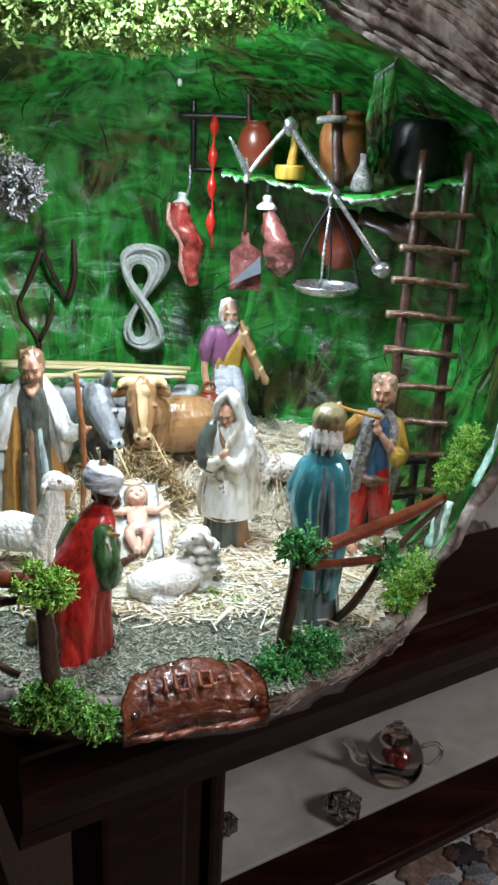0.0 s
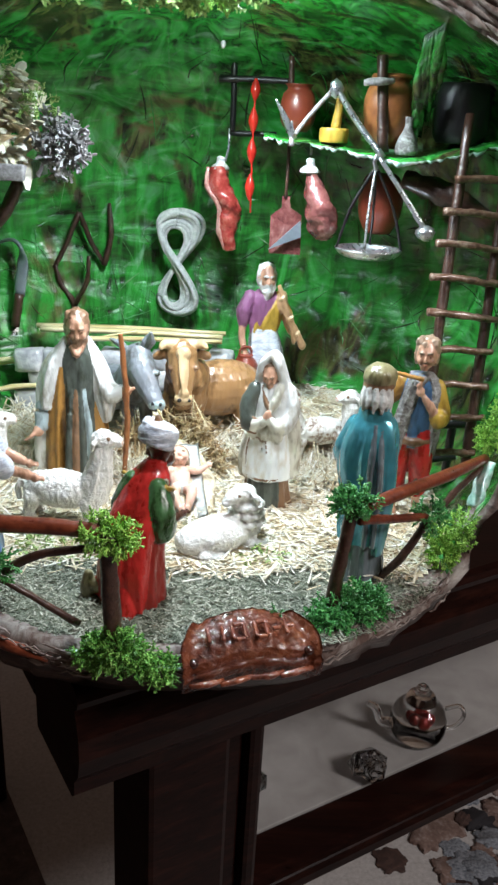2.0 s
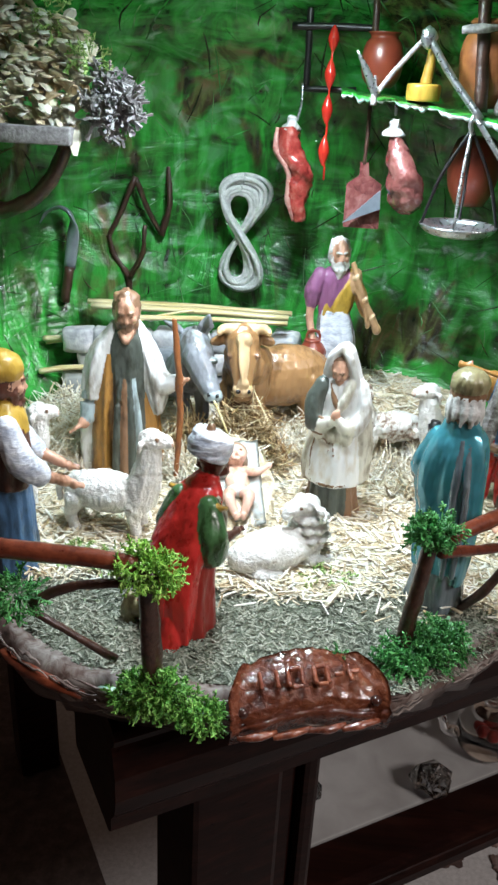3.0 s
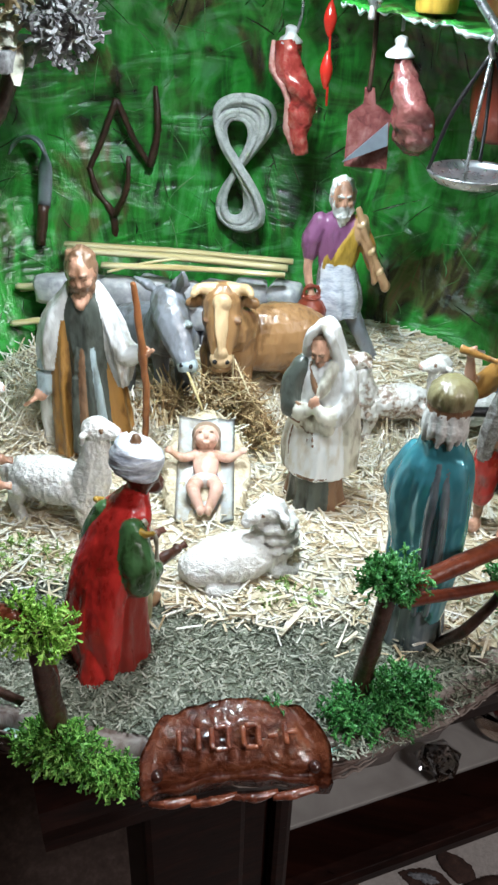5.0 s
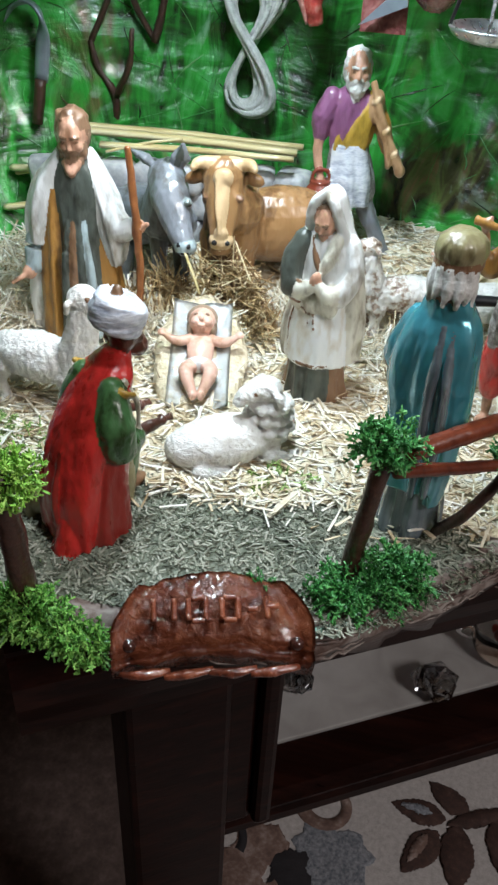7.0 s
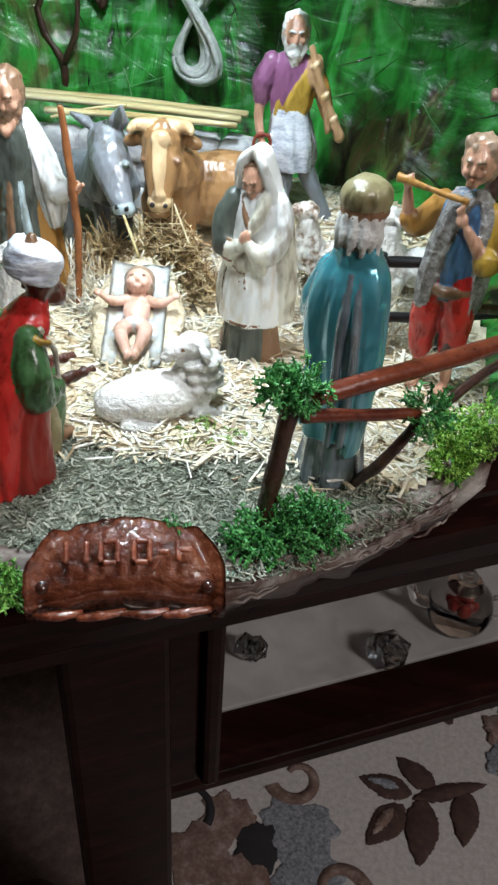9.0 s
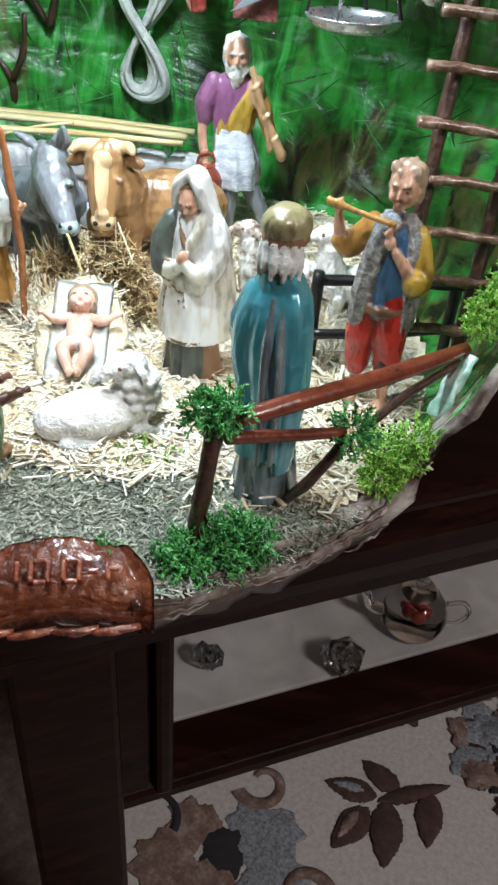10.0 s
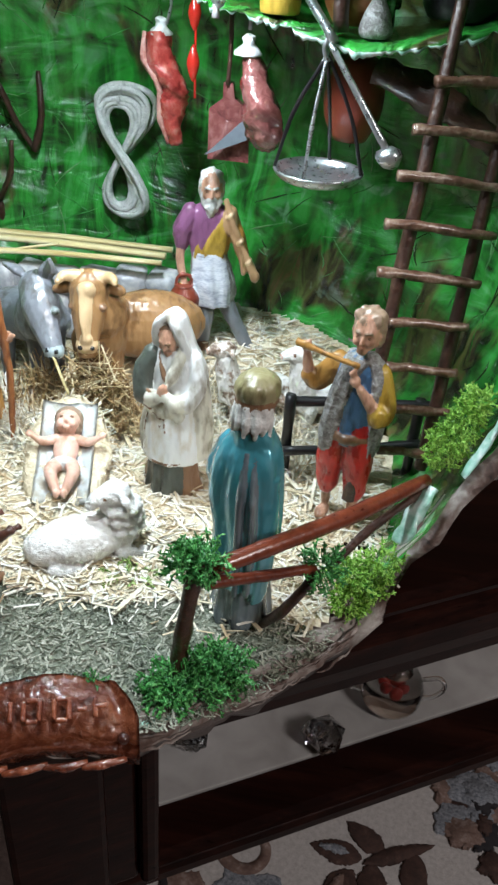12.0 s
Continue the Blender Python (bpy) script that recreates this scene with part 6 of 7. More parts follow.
HAY = material("brown_hay", [(0.1, (0.14, 0.075, 0.03)), (0.35, (0.33, 0.21, 0.09)), (0.6, (0.52, 0.39, 0.2)), (0.85, (0.68, 0.58, 0.38))], 0.55, 60, 0.2, piece=0.7)
heap((-0.063, 0.536, 0.004), (0.030, 0.018, 0), 0.046, 1300, 1, "tangled brown hay heaped below the ox", HAY)
heap((-0.100, 0.540, 0.003), (0.022, 0.016, 0), 0.030, 700, 7, "tangled brown hay heaped below the donkey", HAY)
heap((-0.012, 0.566, 0.008), (0.03, 0.03, 0), 0.024, 700, 2, "tangled hay heaped between ox and woman")
heap((-0.115, 0.535, 0.003), (0.03, 0.025, 0), 0.016, 600, 3, "loose hay heaped behind the bearded man")
heap((-0.185, 0.545, 0.006), (0.04, 0.05, 0), 0.034, 1300, 4, "pale hay heaped against the green wall")
heap((-0.085, 0.515, 0.002), (0.03, 0.02, 0), 0.014, 500, 5, "dry hay around the head of the cradle")
heap((0.05, 0.54, 0.004), (0.04, 0.035, 0), 0.012, 600, 6, "thin hay strewn below the sheep")


def chaff_place(rng):
    while True:
        x, y = rng.uniform(-0.17, 0.095), rng.uniform(0.322, 0.425)
        if y < border(x) + 0.008 * rng.random() and y > 0.328 + 9.0 * max(0, abs(x + 0.045) - 0.05) ** 2:
            return x, y, ground_z(x, y) + 0.0004


v, f = strips(rng, 6500, chaff_place, 0.0042, 0.0007, 0.25)
cloud("chaff", v, f, GRAVEL, "grey-green chopped dry stems strewn in front", "chaff")

# ---------------- stone wall and stalks behind the animals ----------------
REED = material("pale_split_reed", [(0.3, (0.40, 0.29, 0.10)), (0.5, (0.62, 0.52, 0.27)), (0.7, (0.74, 0.69, 0.48))], 0.3, 60, 0.5, coat=0.4, stretch=(0.1, 1.5, 1.5))
stones = thing("stone_wall", (-0.1084, 0.6120, 0.0493), "low wall of grey and white stones behind the animals", "wall")
rng = random.Random(8)
P0, P1 = Vector((-0.1946, 0.6000, 0.0451)), Vector((-0.0269, 0.6250, 0.0450))
for row in range(3):
    for k in range(8):
        c = P0.lerp(P1, (k + 0.5 * (row % 2) + 0.3) / 8) + Vector((0, rng.uniform(-0.002, 0.002), -0.016 + 0.0155 * row))
        bm = bmesh.new()
        box(bm, (-0.0115, -0.009, -0.0085), (0.0115 * rng.uniform(0.8, 1.1), 0.009, 0.0085), 0, Matrix.Translation(c) @ pose(0, 0, 0, rng.uniform(-8, 8), rng.uniform(-6, 6), rng.uniform(-12, 22)), 0.004, 2)
        for q in bm.verts:
            q.co += Vector((noise.noise(q.co * 120), noise.noise(q.co * 120 + Vector((5, 0, 0))), noise.noise(q.co * 120 + Vector((0, 9, 0))))) * 0.0025
        part("stone", bm, STONE, stones)
for k, (a, b, r) in enumerate((((-0.1875, 0.6250, 0.0811), (-0.0391, 0.6320, 0.0800), 0.0028), ((-0.1826, 0.6170, 0.0805), (-0.0412, 0.6220, 0.0793), 0.0034), ((-0.1556, 0.6030, 0.0776), (-0.0414, 0.6120, 0.0783), 0.0026), ((-0.2447, 0.6150, 0.0424), (-0.1905, 0.6120, 0.0569), 0.0018), ((-0.2154, 0.6070, 0.0563), (-0.1713, 0.6020, 0.0604), 0.0030), ((-0.2152, 0.5920, 0.0365), (-0.1804, 0.5920, 0.0423), 0.0030), ((-0.1512, 0.6000, 0.0748), (-0.1073, 0.6100, 0.0840), 0.0012))):
    a, b = Vector(a), Vector(b)
    single("reed_stalk", tube(bmesh.new(), [a, a.lerp(b, 0.5) + Vector((0, 0, 0.001)), b], (r * 1.35, r * 1.25), 0, 8, 6, 0.2, 0.55), REED, a, "pale yellow reed stalk laid on the stone wall", "stalk", "reed stalks")

single("straw_stalk", tube(bmesh.new(), [(-0.0815, 0.5235, 0.0520), (-0.0770, 0.5200, 0.0440), (-0.0715, 0.5165, 0.0330)], (0.0010, 0.0012, 0.0008), 0, 7, 4, 0.2, 0.6), REED, (-0.0715, 0.5165, 0.0330), "pale straw stalk hanging from the donkey's muzzle", "stalk")

# dark low fence behind the piper
pen = thing("sheep_pen", (0.0909, 0.5200, 0.0233), "low black wooden fence behind the flute player", "fence")
rod("rail", [(0.0510, 0.5150, 0.0484), (0.0871, 0.5220, 0.0491), (0.1338, 0.5250, 0.0516)], 0.0028, BLACK, pen)
rod("rail", [(0.0526, 0.5050, 0.0228), (0.0911, 0.5150, 0.0240), (0.1264, 0.5200, 0.0295)], 0.0026, BLACK, pen)
for a in ((0.0539, 0.5120, 0.0524), (0.0910, 0.5200, 0.0525), (0.1230, 0.5260, 0.0518)):
    rod("post", [(a[0], a[1], 0.002), (a[0], a[1], a[2] + 0.002)], 0.003, BLACK, pen)


# ---------------- ladder ----------------
FROM = Vector((0.0, 0.0, 0.25))


def nearer(p):
    """The ladder stands a little in front of the wall."""
    return FROM + (Vector(p) - FROM) * 0.979


RUNG = material("worn_twig", [(0.32, (0.05, 0.022, 0.014)), (0.5, (0.15, 0.075, 0.048)), (0.68, (0.34, 0.25, 0.19))], 0.3, 110, 0.8, coat=0.5)
ladder = thing("ladder", (0.115, 0.52, 0.0), "dark twig ladder with knobbly rungs leaning on the green wall", "ladder")
LB, LT = Vector((0.0995, 0.508, 0.105)), Vector((0.1104, 0.5480, 0.2502))
RB, RT = Vector((0.1292, 0.5050, 0.0535)), Vector((0.1410, 0.5550, 0.2508))
L0 = LB + (LB - LT) * 0.62
R0 = RB + (RB - RT) * 0.12
rod("side_pole", [nearer(p) for p in (L0, LB, LB.lerp(LT, 0.5), LT)], (0.0032, 0.0034, 0.003), TWIG, ladder)
rod("side_pole", [nearer(p) for p in (R0, RB, RB.lerp(RT, 0.5), RT)], (0.0032, 0.0034, 0.003), TWIG, ladder)
RUNGS = (((0.1030, 0.5330, 0.2119), (0.1455, 0.5450, 0.2124)), ((0.0966, 0.5270, 0.1925), (0.1444, 0.5400, 0.1899)), ((0.0927, 0.5200, 0.1741), (0.1452, 0.5350, 0.1690)), ((0.0904, 0.5130, 0.1539), (0.1426, 0.5280, 0.1485)), ((0.0904, 0.5080, 0.1323), (0.1396, 0.5220, 0.1266)), ((0.0995, 0.5050, 0.1091), (0.1374, 0.5160, 0.1064)), ((0.1013, 0.5020, 0.0866), (0.1363, 0.5100, 0.0843)), ((0.1016, 0.5000, 0.0637), (0.1362, 0.5050, 0.0645)), ((0.1036, 0.4980, 0.0406), (0.1320, 0.5000, 0.0410)))
for a, b in RUNGS:
    a, b = nearer(a) + Vector((0, -0.003, 0)), nearer(b) + Vector((0, -0.003, 0))
    rod("rung", [a, a.lerp(b, 0.35) + Vector((0, 0, 0.0008)), a.lerp(b, 0.7), b], (0.0024, 0.0021, 0.0023, 0.002), RUNG, ladder, 0.5)

# ---------------- things hung and stood on the back wall ----------------


def wall_y(x, z):
    """The depth of the back wall at x and height z."""
    a, b = float(np.interp(z, HEIGHTS, HALF_WIDTH)), float(np.interp(z, HEIGHTS, DEPTH))
    best = 0.0
    for k in range(91):
        t = radians(90 - k) if x > CX else radians(90 + k)
        if abs(a * math.cos(t) * (1 + 0.35 * abs(math.sin(2 * t)))) >= abs(x - CX):
            best = CY + b * math.sin(t)
            break
    return best or CY + b * 0.7


def coil_rope():
    c = Vector((-0.0824, 0.6740, 0.1262))
    t = thing("rope_coil", c, "grey cord coiled in a figure eight on the green wall", "rope")
    for k in range(7):
        pts = []
        w, h, o = 0.0080 + 0.0015 * k, 0.0320 + 0.0017 * k, (k - 3) * 0.0011
        for q in range(41):
            a = 2 * math.pi * q / 40
            pts.append(c + Vector((w * (1.0 + 0.10 * math.cos(a)) * math.sin(2 * a) * (1 + 0.08 * math.sin(a + k)) + o * 0.6, -0.002 - 0.0025 * math.cos(a * 2 + k) * 0.5 + 0.0011 * k * math.sin(a) - 0.0015 * (k % 3), h * math.cos(a) + o * 0.4)))
        part("turn", tube(bmesh.new(), pts, 0.0020, 0, 8, 2, 0.25), ROPE, t)


coil_rope()

sticks = thing("forked_sticks", (-0.1617, 0.6550, 0.1115), "dark forked twigs fixed zigzag on the green wall", "twigs")
rod("fork", [(-0.1649, 0.6580, 0.0750), (-0.1644, 0.6550, 0.0931), (-0.1741, 0.6540, 0.1090), (-0.1786, 0.6550, 0.1237)], (0.0026, 0.002, 0.0016), TWIG, sticks, 0.4)
rod("fork", [(-0.1636, 0.6550, 0.0924), (-0.1527, 0.6520, 0.1129), (-0.1512, 0.6540, 0.1324)], (0.0022, 0.0014), TWIG, sticks, 0.4)
rod("twig", [(-0.1799, 0.6570, 0.1210), (-0.1695, 0.6560, 0.1402), (-0.1590, 0.6600, 0.1655)], (0.0019, 0.0018, 0.0022), TWIG, sticks, 0.4)
rod("twig", [(-0.1590, 0.6600, 0.1648), (-0.1516, 0.6640, 0.1432), (-0.1420, 0.6680, 0.1247)], (0.002, 0.0018), TWIG, sticks, 0.4)
rod("twig", [(-0.1417, 0.6680, 0.1233), (-0.1359, 0.6700, 0.1464), (-0.1380, 0.6750, 0.1718)], (0.0026, 0.0018), TWIG, sticks, 0.4)

def before_wall(p, k=0.93):
    """Hung a little in front of the uneven wall."""
    e = Vector((0.0, 0.1, 0.27))
    return e + (Vector(p) - e) * k


sickle = thing("sickle", before_wall((-0.2176, 0.6720, 0.1028)), "grey sickle with dark wooden handle on the wall", "sickle")
part("blade", tube(bmesh.new(), [before_wall(p) for p in ((-0.2392, 0.6720, 0.1234), (-0.2320, 0.6720, 0.1328), (-0.2194, 0.6710, 0.1356), (-0.2125, 0.6700, 0.1239), (-0.2170, 0.6700, 0.0901))], (0.0006, 0.0028, 0.0042, 0.0046, 0.0042), 0, 10, 6, 0, 0.35), PEWTER, sickle, "dull grey blade")
rod("handle", [before_wall((-0.2164, 0.6680, 0.0919)), before_wall((-0.2207, 0.6660, 0.0647))], (0.0036, 0.0034), TWIG, sickle)

# thatched eave with dry flowers, carried by a crooked branch
eave = thing("thatch_eave", (-0.1844, 0.5500, 0.2057), "small straw-thatched eave with silvery dried stems on a branch", "thatch")
a, b = Vector((-0.2593, 0.5600, 0.1988)), Vector((-0.1687, 0.5500, 0.2056))
bm = bmesh.new()
box(bm, (a.x, 0.53, a.z - 0.002), (b.x, 0.60, b.z + 0.001), 0, None, 0.0008)
part("board", bm, DRYPLANT, eave, "grey board")
rod("branch", [(-0.2478, 0.5650, 0.1489), (-0.2119, 0.5600, 0.1564), (-0.1893, 0.5550, 0.1731), (-0.1766, 0.5520, 0.1961)], (0.005, 0.0045, 0.004), TWIG, eave, 0.3)
rng = random.Random(17)
verts, faces = [], []
for k in range(520):
    x = rng.uniform(a.x, b.x + 0.002)
    z = rng.uniform(0.0, 1.0)
    top = b.z + 0.062 - 0.45 * max(0, x - (b.x - 0.035))
    bm = bmesh.new()
    p = Vector((x, 0.545 + 0.03 * z, b.z + 0.002 + (top - b.z) * z))
    d = Vector((rng.gauss(0.25, 0.45), -rng.uniform(0.4, 1.0), rng.gauss(0.05, 0.45))).normalized() * rng.uniform(0.008, 0.02)
    tube(bm, [p, p + d * 0.6, p + d + Vector((0, 0, -0.003))], (0.0022, 0.0040, 0.0016), 0, 6, 2, 0.3, 0.3)
    bm.verts.index_update()
    o = len(verts)
    verts += [q.co.copy() for q in bm.verts]
    faces += [tuple(q.index + o for q in g.verts) for g in bm.faces]
    bm.free()
cloud("thatch", verts, faces, STRAW, "ragged golden thatch", "", at=origin_of(eave), parent=eave)
verts, faces = [], []
c = Vector((-0.1520, 0.5550, 0.2203))
for k in range(170):
    d = Vector((rng.gauss(0.45, 0.6), rng.gauss(-0.4, 0.6), rng.gauss(-0.1, 0.6))).normalized()
    vv, ff = sprig(rng, c + d * rng.uniform(0.0, 0.006), d, rng.uniform(0.009, 0.019))
    o = len(verts)
    verts += vv
    faces += [tuple(q + o for q in g) for g in ff]
cloud("dried_bloom", verts, faces, DRYPLANT, "silvery grey dried stems", "", at=origin_of(eave), parent=eave)
moss_clump("moss_tuft", [((-0.1605, 0.5500, 0.2420), (0.006, 0.006, 0.005)), ((-0.1860, 0.5600, 0.2625), (0.004, 0.004, 0.012))], 60, 0.009, MOSS_P, "pale green tuft", 18, eave)

# dark hanging frame
rack = thing("hanging_rack", (-0.0255, 0.6350, 0.2676), "thin black twig rack hung before the green wall", "rack")
rod("upright", [(-0.0415, 0.6400, 0.3017), (-0.0407, 0.6380, 0.2689), (-0.0405, 0.6400, 0.2318)], 0.0022, BLACK, rack)
rod("crossbar", [(-0.0515, 0.6360, 0.2665), (-0.0255, 0.6340, 0.2672), (0.0021, 0.6300, 0.2668)], 0.0022, BLACK, rack)
rod("crossbar", [(-0.0422, 0.6400, 0.2301), (-0.0079, 0.6350, 0.2310)], 0.0018, BLACK, rack)
rod("upright", [(-0.0014, 0.6050, 0.2820), (-0.0002, 0.6050, 0.2551), (-0.0000, 0.6000, 0.2331)], (0.002, 0.0024), TWIG, rack)


def sausages():
    t = thing("sausage_string", (-0.0257, 0.6200, 0.2653), "string of four shiny red sausages hanging from the rack", "sausages")
    pts = [Vector((-0.0247, 0.6250, 0.2677)), Vector((-0.0252, 0.6220, 0.2314)), Vector((-0.0243, 0.6200, 0.1760))]
    rod("string", pts, 0.0007, SAUSAGE, t, 0)
    for p, h in (((-0.0249, 0.6240, 0.2602), .0075), ((-0.0254, 0.6220, 0.2398), .0088), ((-0.0256, 0.6210, 0.2190), .0088), ((-0.0257, 0.6200, 0.1941), .0095)):
        bm = bmesh.new()
        lathe(bm, Vector(p) - Vector((0, 0, h)), [(0.0006, 0), (0.0022, h * 0.35), (0.0034, h * 0.8), (0.0036, h), (0.0032, h * 1.3), (0.0018, h * 1.75), (0.0006, h * 2)], 0, 14)
        part("sausage", bm, SAUSAGE, t)


sausages()


def hung_meat(name, label, hook, cap, body, mat, seed):
    """A cut of meat under a pale cap, on a steel hook."""
    t = thing(name, hook[0], label, "meat", "hung meat")
    rod("hook", hook, 0.0009, STEEL, t, 0)
    bm = bmesh.new()
    lathe(bm, Vector(cap) - Vector((0, 0, 0.005)), [(0.0050, 0.0), (0.0066, 0.0006), (0.0060, 0.0022), (0.0036, 0.0050), (0.0028, 0.0085), (0.0010, 0.0098)], 0, 18)
    for v in bm.verts:
        v.co += Vector((noise.noise(v.co * 300), noise.noise(v.co * 300 + Vector((3, 0, 0))), 0)) * 0.0016
    part("knot", bm, WHITE, t, "pale crumpled cloth cap")
    if mat is not MEAT:
        part("cut", tube(bmesh.new(), *body, 0, 16, 8, 0.35, 0.7), mat, t)
        return t
    side = [Vector(p) + Vector((-r * 0.80, -r * 0.35, 0)) for p, r in zip(body[0], body[1])]
    part("fat_edge", tube(bmesh.new(), side, (0.0012, 0.0022, 0.0018, 0.0020, 0.0010), 0, 8, 6, 0.6), FAT, t, "pale pink fat along the edge")
    part("cut", tube(bmesh.new(), *body, 0, 16, 8, 0.35, 0.7), mat, t)
    return t


hung_meat("meat_cut", "raw red meat cut hanging from a steel hook", [(-0.0426, 0.6400, 0.2333), (-0.0427, 0.6380, 0.2202), (-0.0449, 0.6370, 0.2101)], (-0.0483, 0.6370, 0.2092), ([(-0.0501, 0.6400, 0.2057), (-0.0481, 0.6380, 0.1916), (-0.0400, 0.6360, 0.1776), (-0.0418, 0.6360, 0.1606), (-0.0386, 0.6370, 0.1456)], (0.0095, 0.0115, 0.0100, 0.0075, 0.0055)), MEAT, 1)
hung_meat("ham", "smoked brown ham with pale cap hanging under the shelf", [(0.0135, 0.5650, 0.2283), (0.0135, 0.5630, 0.2206)], (0.0134, 0.5620, 0.2143), ([(0.0148, 0.5630, 0.2093), (0.0179, 0.5600, 0.1995), (0.0220, 0.5580, 0.1853), (0.0245, 0.5580, 0.1743), (0.0250, 0.5600, 0.1676)], (0.005, 0.0095, 0.0135, 0.0115, 0.005)), HAM, 2)

cleaver = thing("butcher_board", (0.0002, 0.5880, 0.1730), "pinkish chopping board hung with a grey cleaver", "board")
bm = bmesh.new()
o = [(-0.0026, 0.5880, 0.1915), (0.0025, 0.5880, 0.1917), (0.0037, 0.5880, 0.1840), (0.0118, 0.5880, 0.1790), (0.0128, 0.5880, 0.1517), (-0.0098, 0.5880, 0.1519), (-0.0099, 0.5880, 0.1780), (-0.0026, 0.5880, 0.1838)]
fa = bm.faces.new([bm.verts.new(p) for p in o])
ex = bmesh.ops.extrude_face_region(bm, geom=[fa])
bmesh.ops.translate(bm, verts=[q for q in ex["geom"] if isinstance(q, bmesh.types.BMVert)], vec=(0, 0.005, 0))
bmesh.ops.recalc_face_normals(bm, faces=bm.faces)
part("board", bm, HAM, cleaver, "dull pink board", smooth=False)
bm = bmesh.new()
fa = bm.faces.new([bm.verts.new(p) for p in ((-0.0106, 0.5830, 0.1551), (0.0121, 0.5830, 0.1648), (0.0111, 0.5830, 0.1761))])
ex = bmesh.ops.extrude_face_region(bm, geom=[fa])
bmesh.ops.translate(bm, verts=[q for q in ex["geom"] if isinstance(q, bmesh.types.BMVert)], vec=(0, 0.0018, 0))
bmesh.ops.recalc_face_normals(bm, faces=bm.faces)
part("blade", bm, PEWTER, cleaver, "blue-grey wedge blade", smooth=False)
rod("cord", [(-0.0003, 0.5900, 0.2297), (0.0002, 0.5900, 0.2093), (-0.0002, 0.5880, 0.1904)], 0.0012, TWIG, cleaver, 0)

# brush strokes left in the lacquer
rng = random.Random(44)
verts, faces, mi = [], [], []
for k in range(420):
    t, z = rng.uniform(0.42, 2.75), rng.uniform(0.03, 0.285)
    bend, lean = rng.uniform(-0.03, 0.03), rng.uniform(-1.0, 1.0)
    n, step = rng.randint(3, 6), rng.uniform(0.003, 0.007)
    pts = [wall_point(t + lean * q * step * 4 + bend * (q / n) ** 2, min(0.31, z + (1 - abs(lean) * 0.7) * q * step), 0.0) for q in range(n + 1)]
    bm = bmesh.new()
    w = rng.uniform(0.0003, 0.0010)
    tube(bm, pts, (w * 0.3, w, w * 0.8, w * 0.2), 0, 5, 1, 0.3, 0.7)
    o = len(verts)
    bm.verts.index_update()
    verts += [q.co.copy() for q in bm.verts]
    faces += [tuple(q.index + o for q in g.verts) for g in bm.faces]
    mi += [k % 3] * len(bm.faces)
    bm.free()
cloud("brush_strokes", verts, faces, [STROKE_D, STROKE_L, GREEN], "raised bristle strokes in the glossy green lacquer", "lacquer", (CX, 0.65, 0.1), mi=mi, smooth=True)

# the green shelf and what stands on it
bm = bmesh.new()
top, bot = [], []
EDGE = [(-0.0179, 0.5850, 0.2298), (-0.0031, 0.5650, 0.2276), (0.0115, 0.5530, 0.2273), (0.0293, 0.5450, 0.2257), (0.0535, 0.5320, 0.2224), (0.0737, 0.5250, 0.2213), (0.0909, 0.5250, 0.2234), (0.1121, 0.5300, 0.2284), (0.1384, 0.5400, 0.2341)]
line = curve_points(EDGE, 12)
for p in line:
    w = 0.0045 * noise.noise(p * 130) + 0.003 * noise.noise(p * 330)
    q = Vector((p.x, p.y + w, p.z + 0.3 * w))
    back = Vector((p.x * 1.02, max(p.y + 0.02, wall_y(min(p.x, 0.14), 0.225) + 0.006), p.z + 0.002))
    top.append([bm.verts.new(q), bm.verts.new(q.lerp(back, 0.15) + Vector((0, 0, 0.002))), bm.verts.new(q.lerp(back, 0.5) + Vector((0, 0, 0.002))), bm.verts.new(back)])
    bot.append([bm.verts.new(q + Vector((0, 0.002, -0.0018 + 0.5 * w))), bm.verts.new(back + Vector((0, 0, -0.006)))])
for i in range(len(line) - 1):
    for j in range(3):
        bm.faces.new((top[i][j], top[i + 1][j], top[i + 1][j + 1], top[i][j + 1])).material_index = 1
    bm.faces.new((top[i][0], bot[i][0], bot[i + 1][0], top[i + 1][0])).material_index = 0
    bm.faces.new((bot[i][0], bot[i][1], bot[i + 1][1], bot[i + 1][0])).material_index = 1
    bm.faces.new((top[i][3], top[i + 1][3], bot[i + 1][1], bot[i][1])).material_index = 1
bmesh.ops.recalc_face_normals(bm, faces=bm.faces)
single("wall_ledge", bm, [SNOW, GREEN], EDGE[4], "ragged green and white painted ledge on the wall", "ledge", kind="structure")


def pot(name, base, prof, mat, label, cat="pot"):
    return single(name, lathe(bmesh.new(), base, [(r * 0.9, z * 0.95) for r, z in prof], 0, 28), mat, base, label, cat, "shelf pottery")


pot("clay_pot", (0.0050, 0.6000, 0.2340), [(0.008, 0), (0.0125, 0.006), (0.014, 0.016), (0.012, 0.025), (0.009, 0.029), (0.011, 0.032)], REDCLAY, "dark red clay pot standing on the ledge")
pot("amphora", (0.0613, 0.5600, 0.2271), [(0.010, 0), (0.0155, 0.010), (0.0185, 0.026), (0.0165, 0.037), (0.0125, 0.042), (0.0145, 0.045), (0.013, 0.047)], CLAY, "wide orange-brown clay jar standing on the ledge", "jar")
pot("green_bottle", (0.0725, 0.5450, 0.2242), [(0.007, 0), (0.0085, 0.003), (0.0065, 0.010), (0.003, 0.017), (0.0028, 0.024)], FLEECE, "small dull grey-green bottle on the ledge", "bottle")
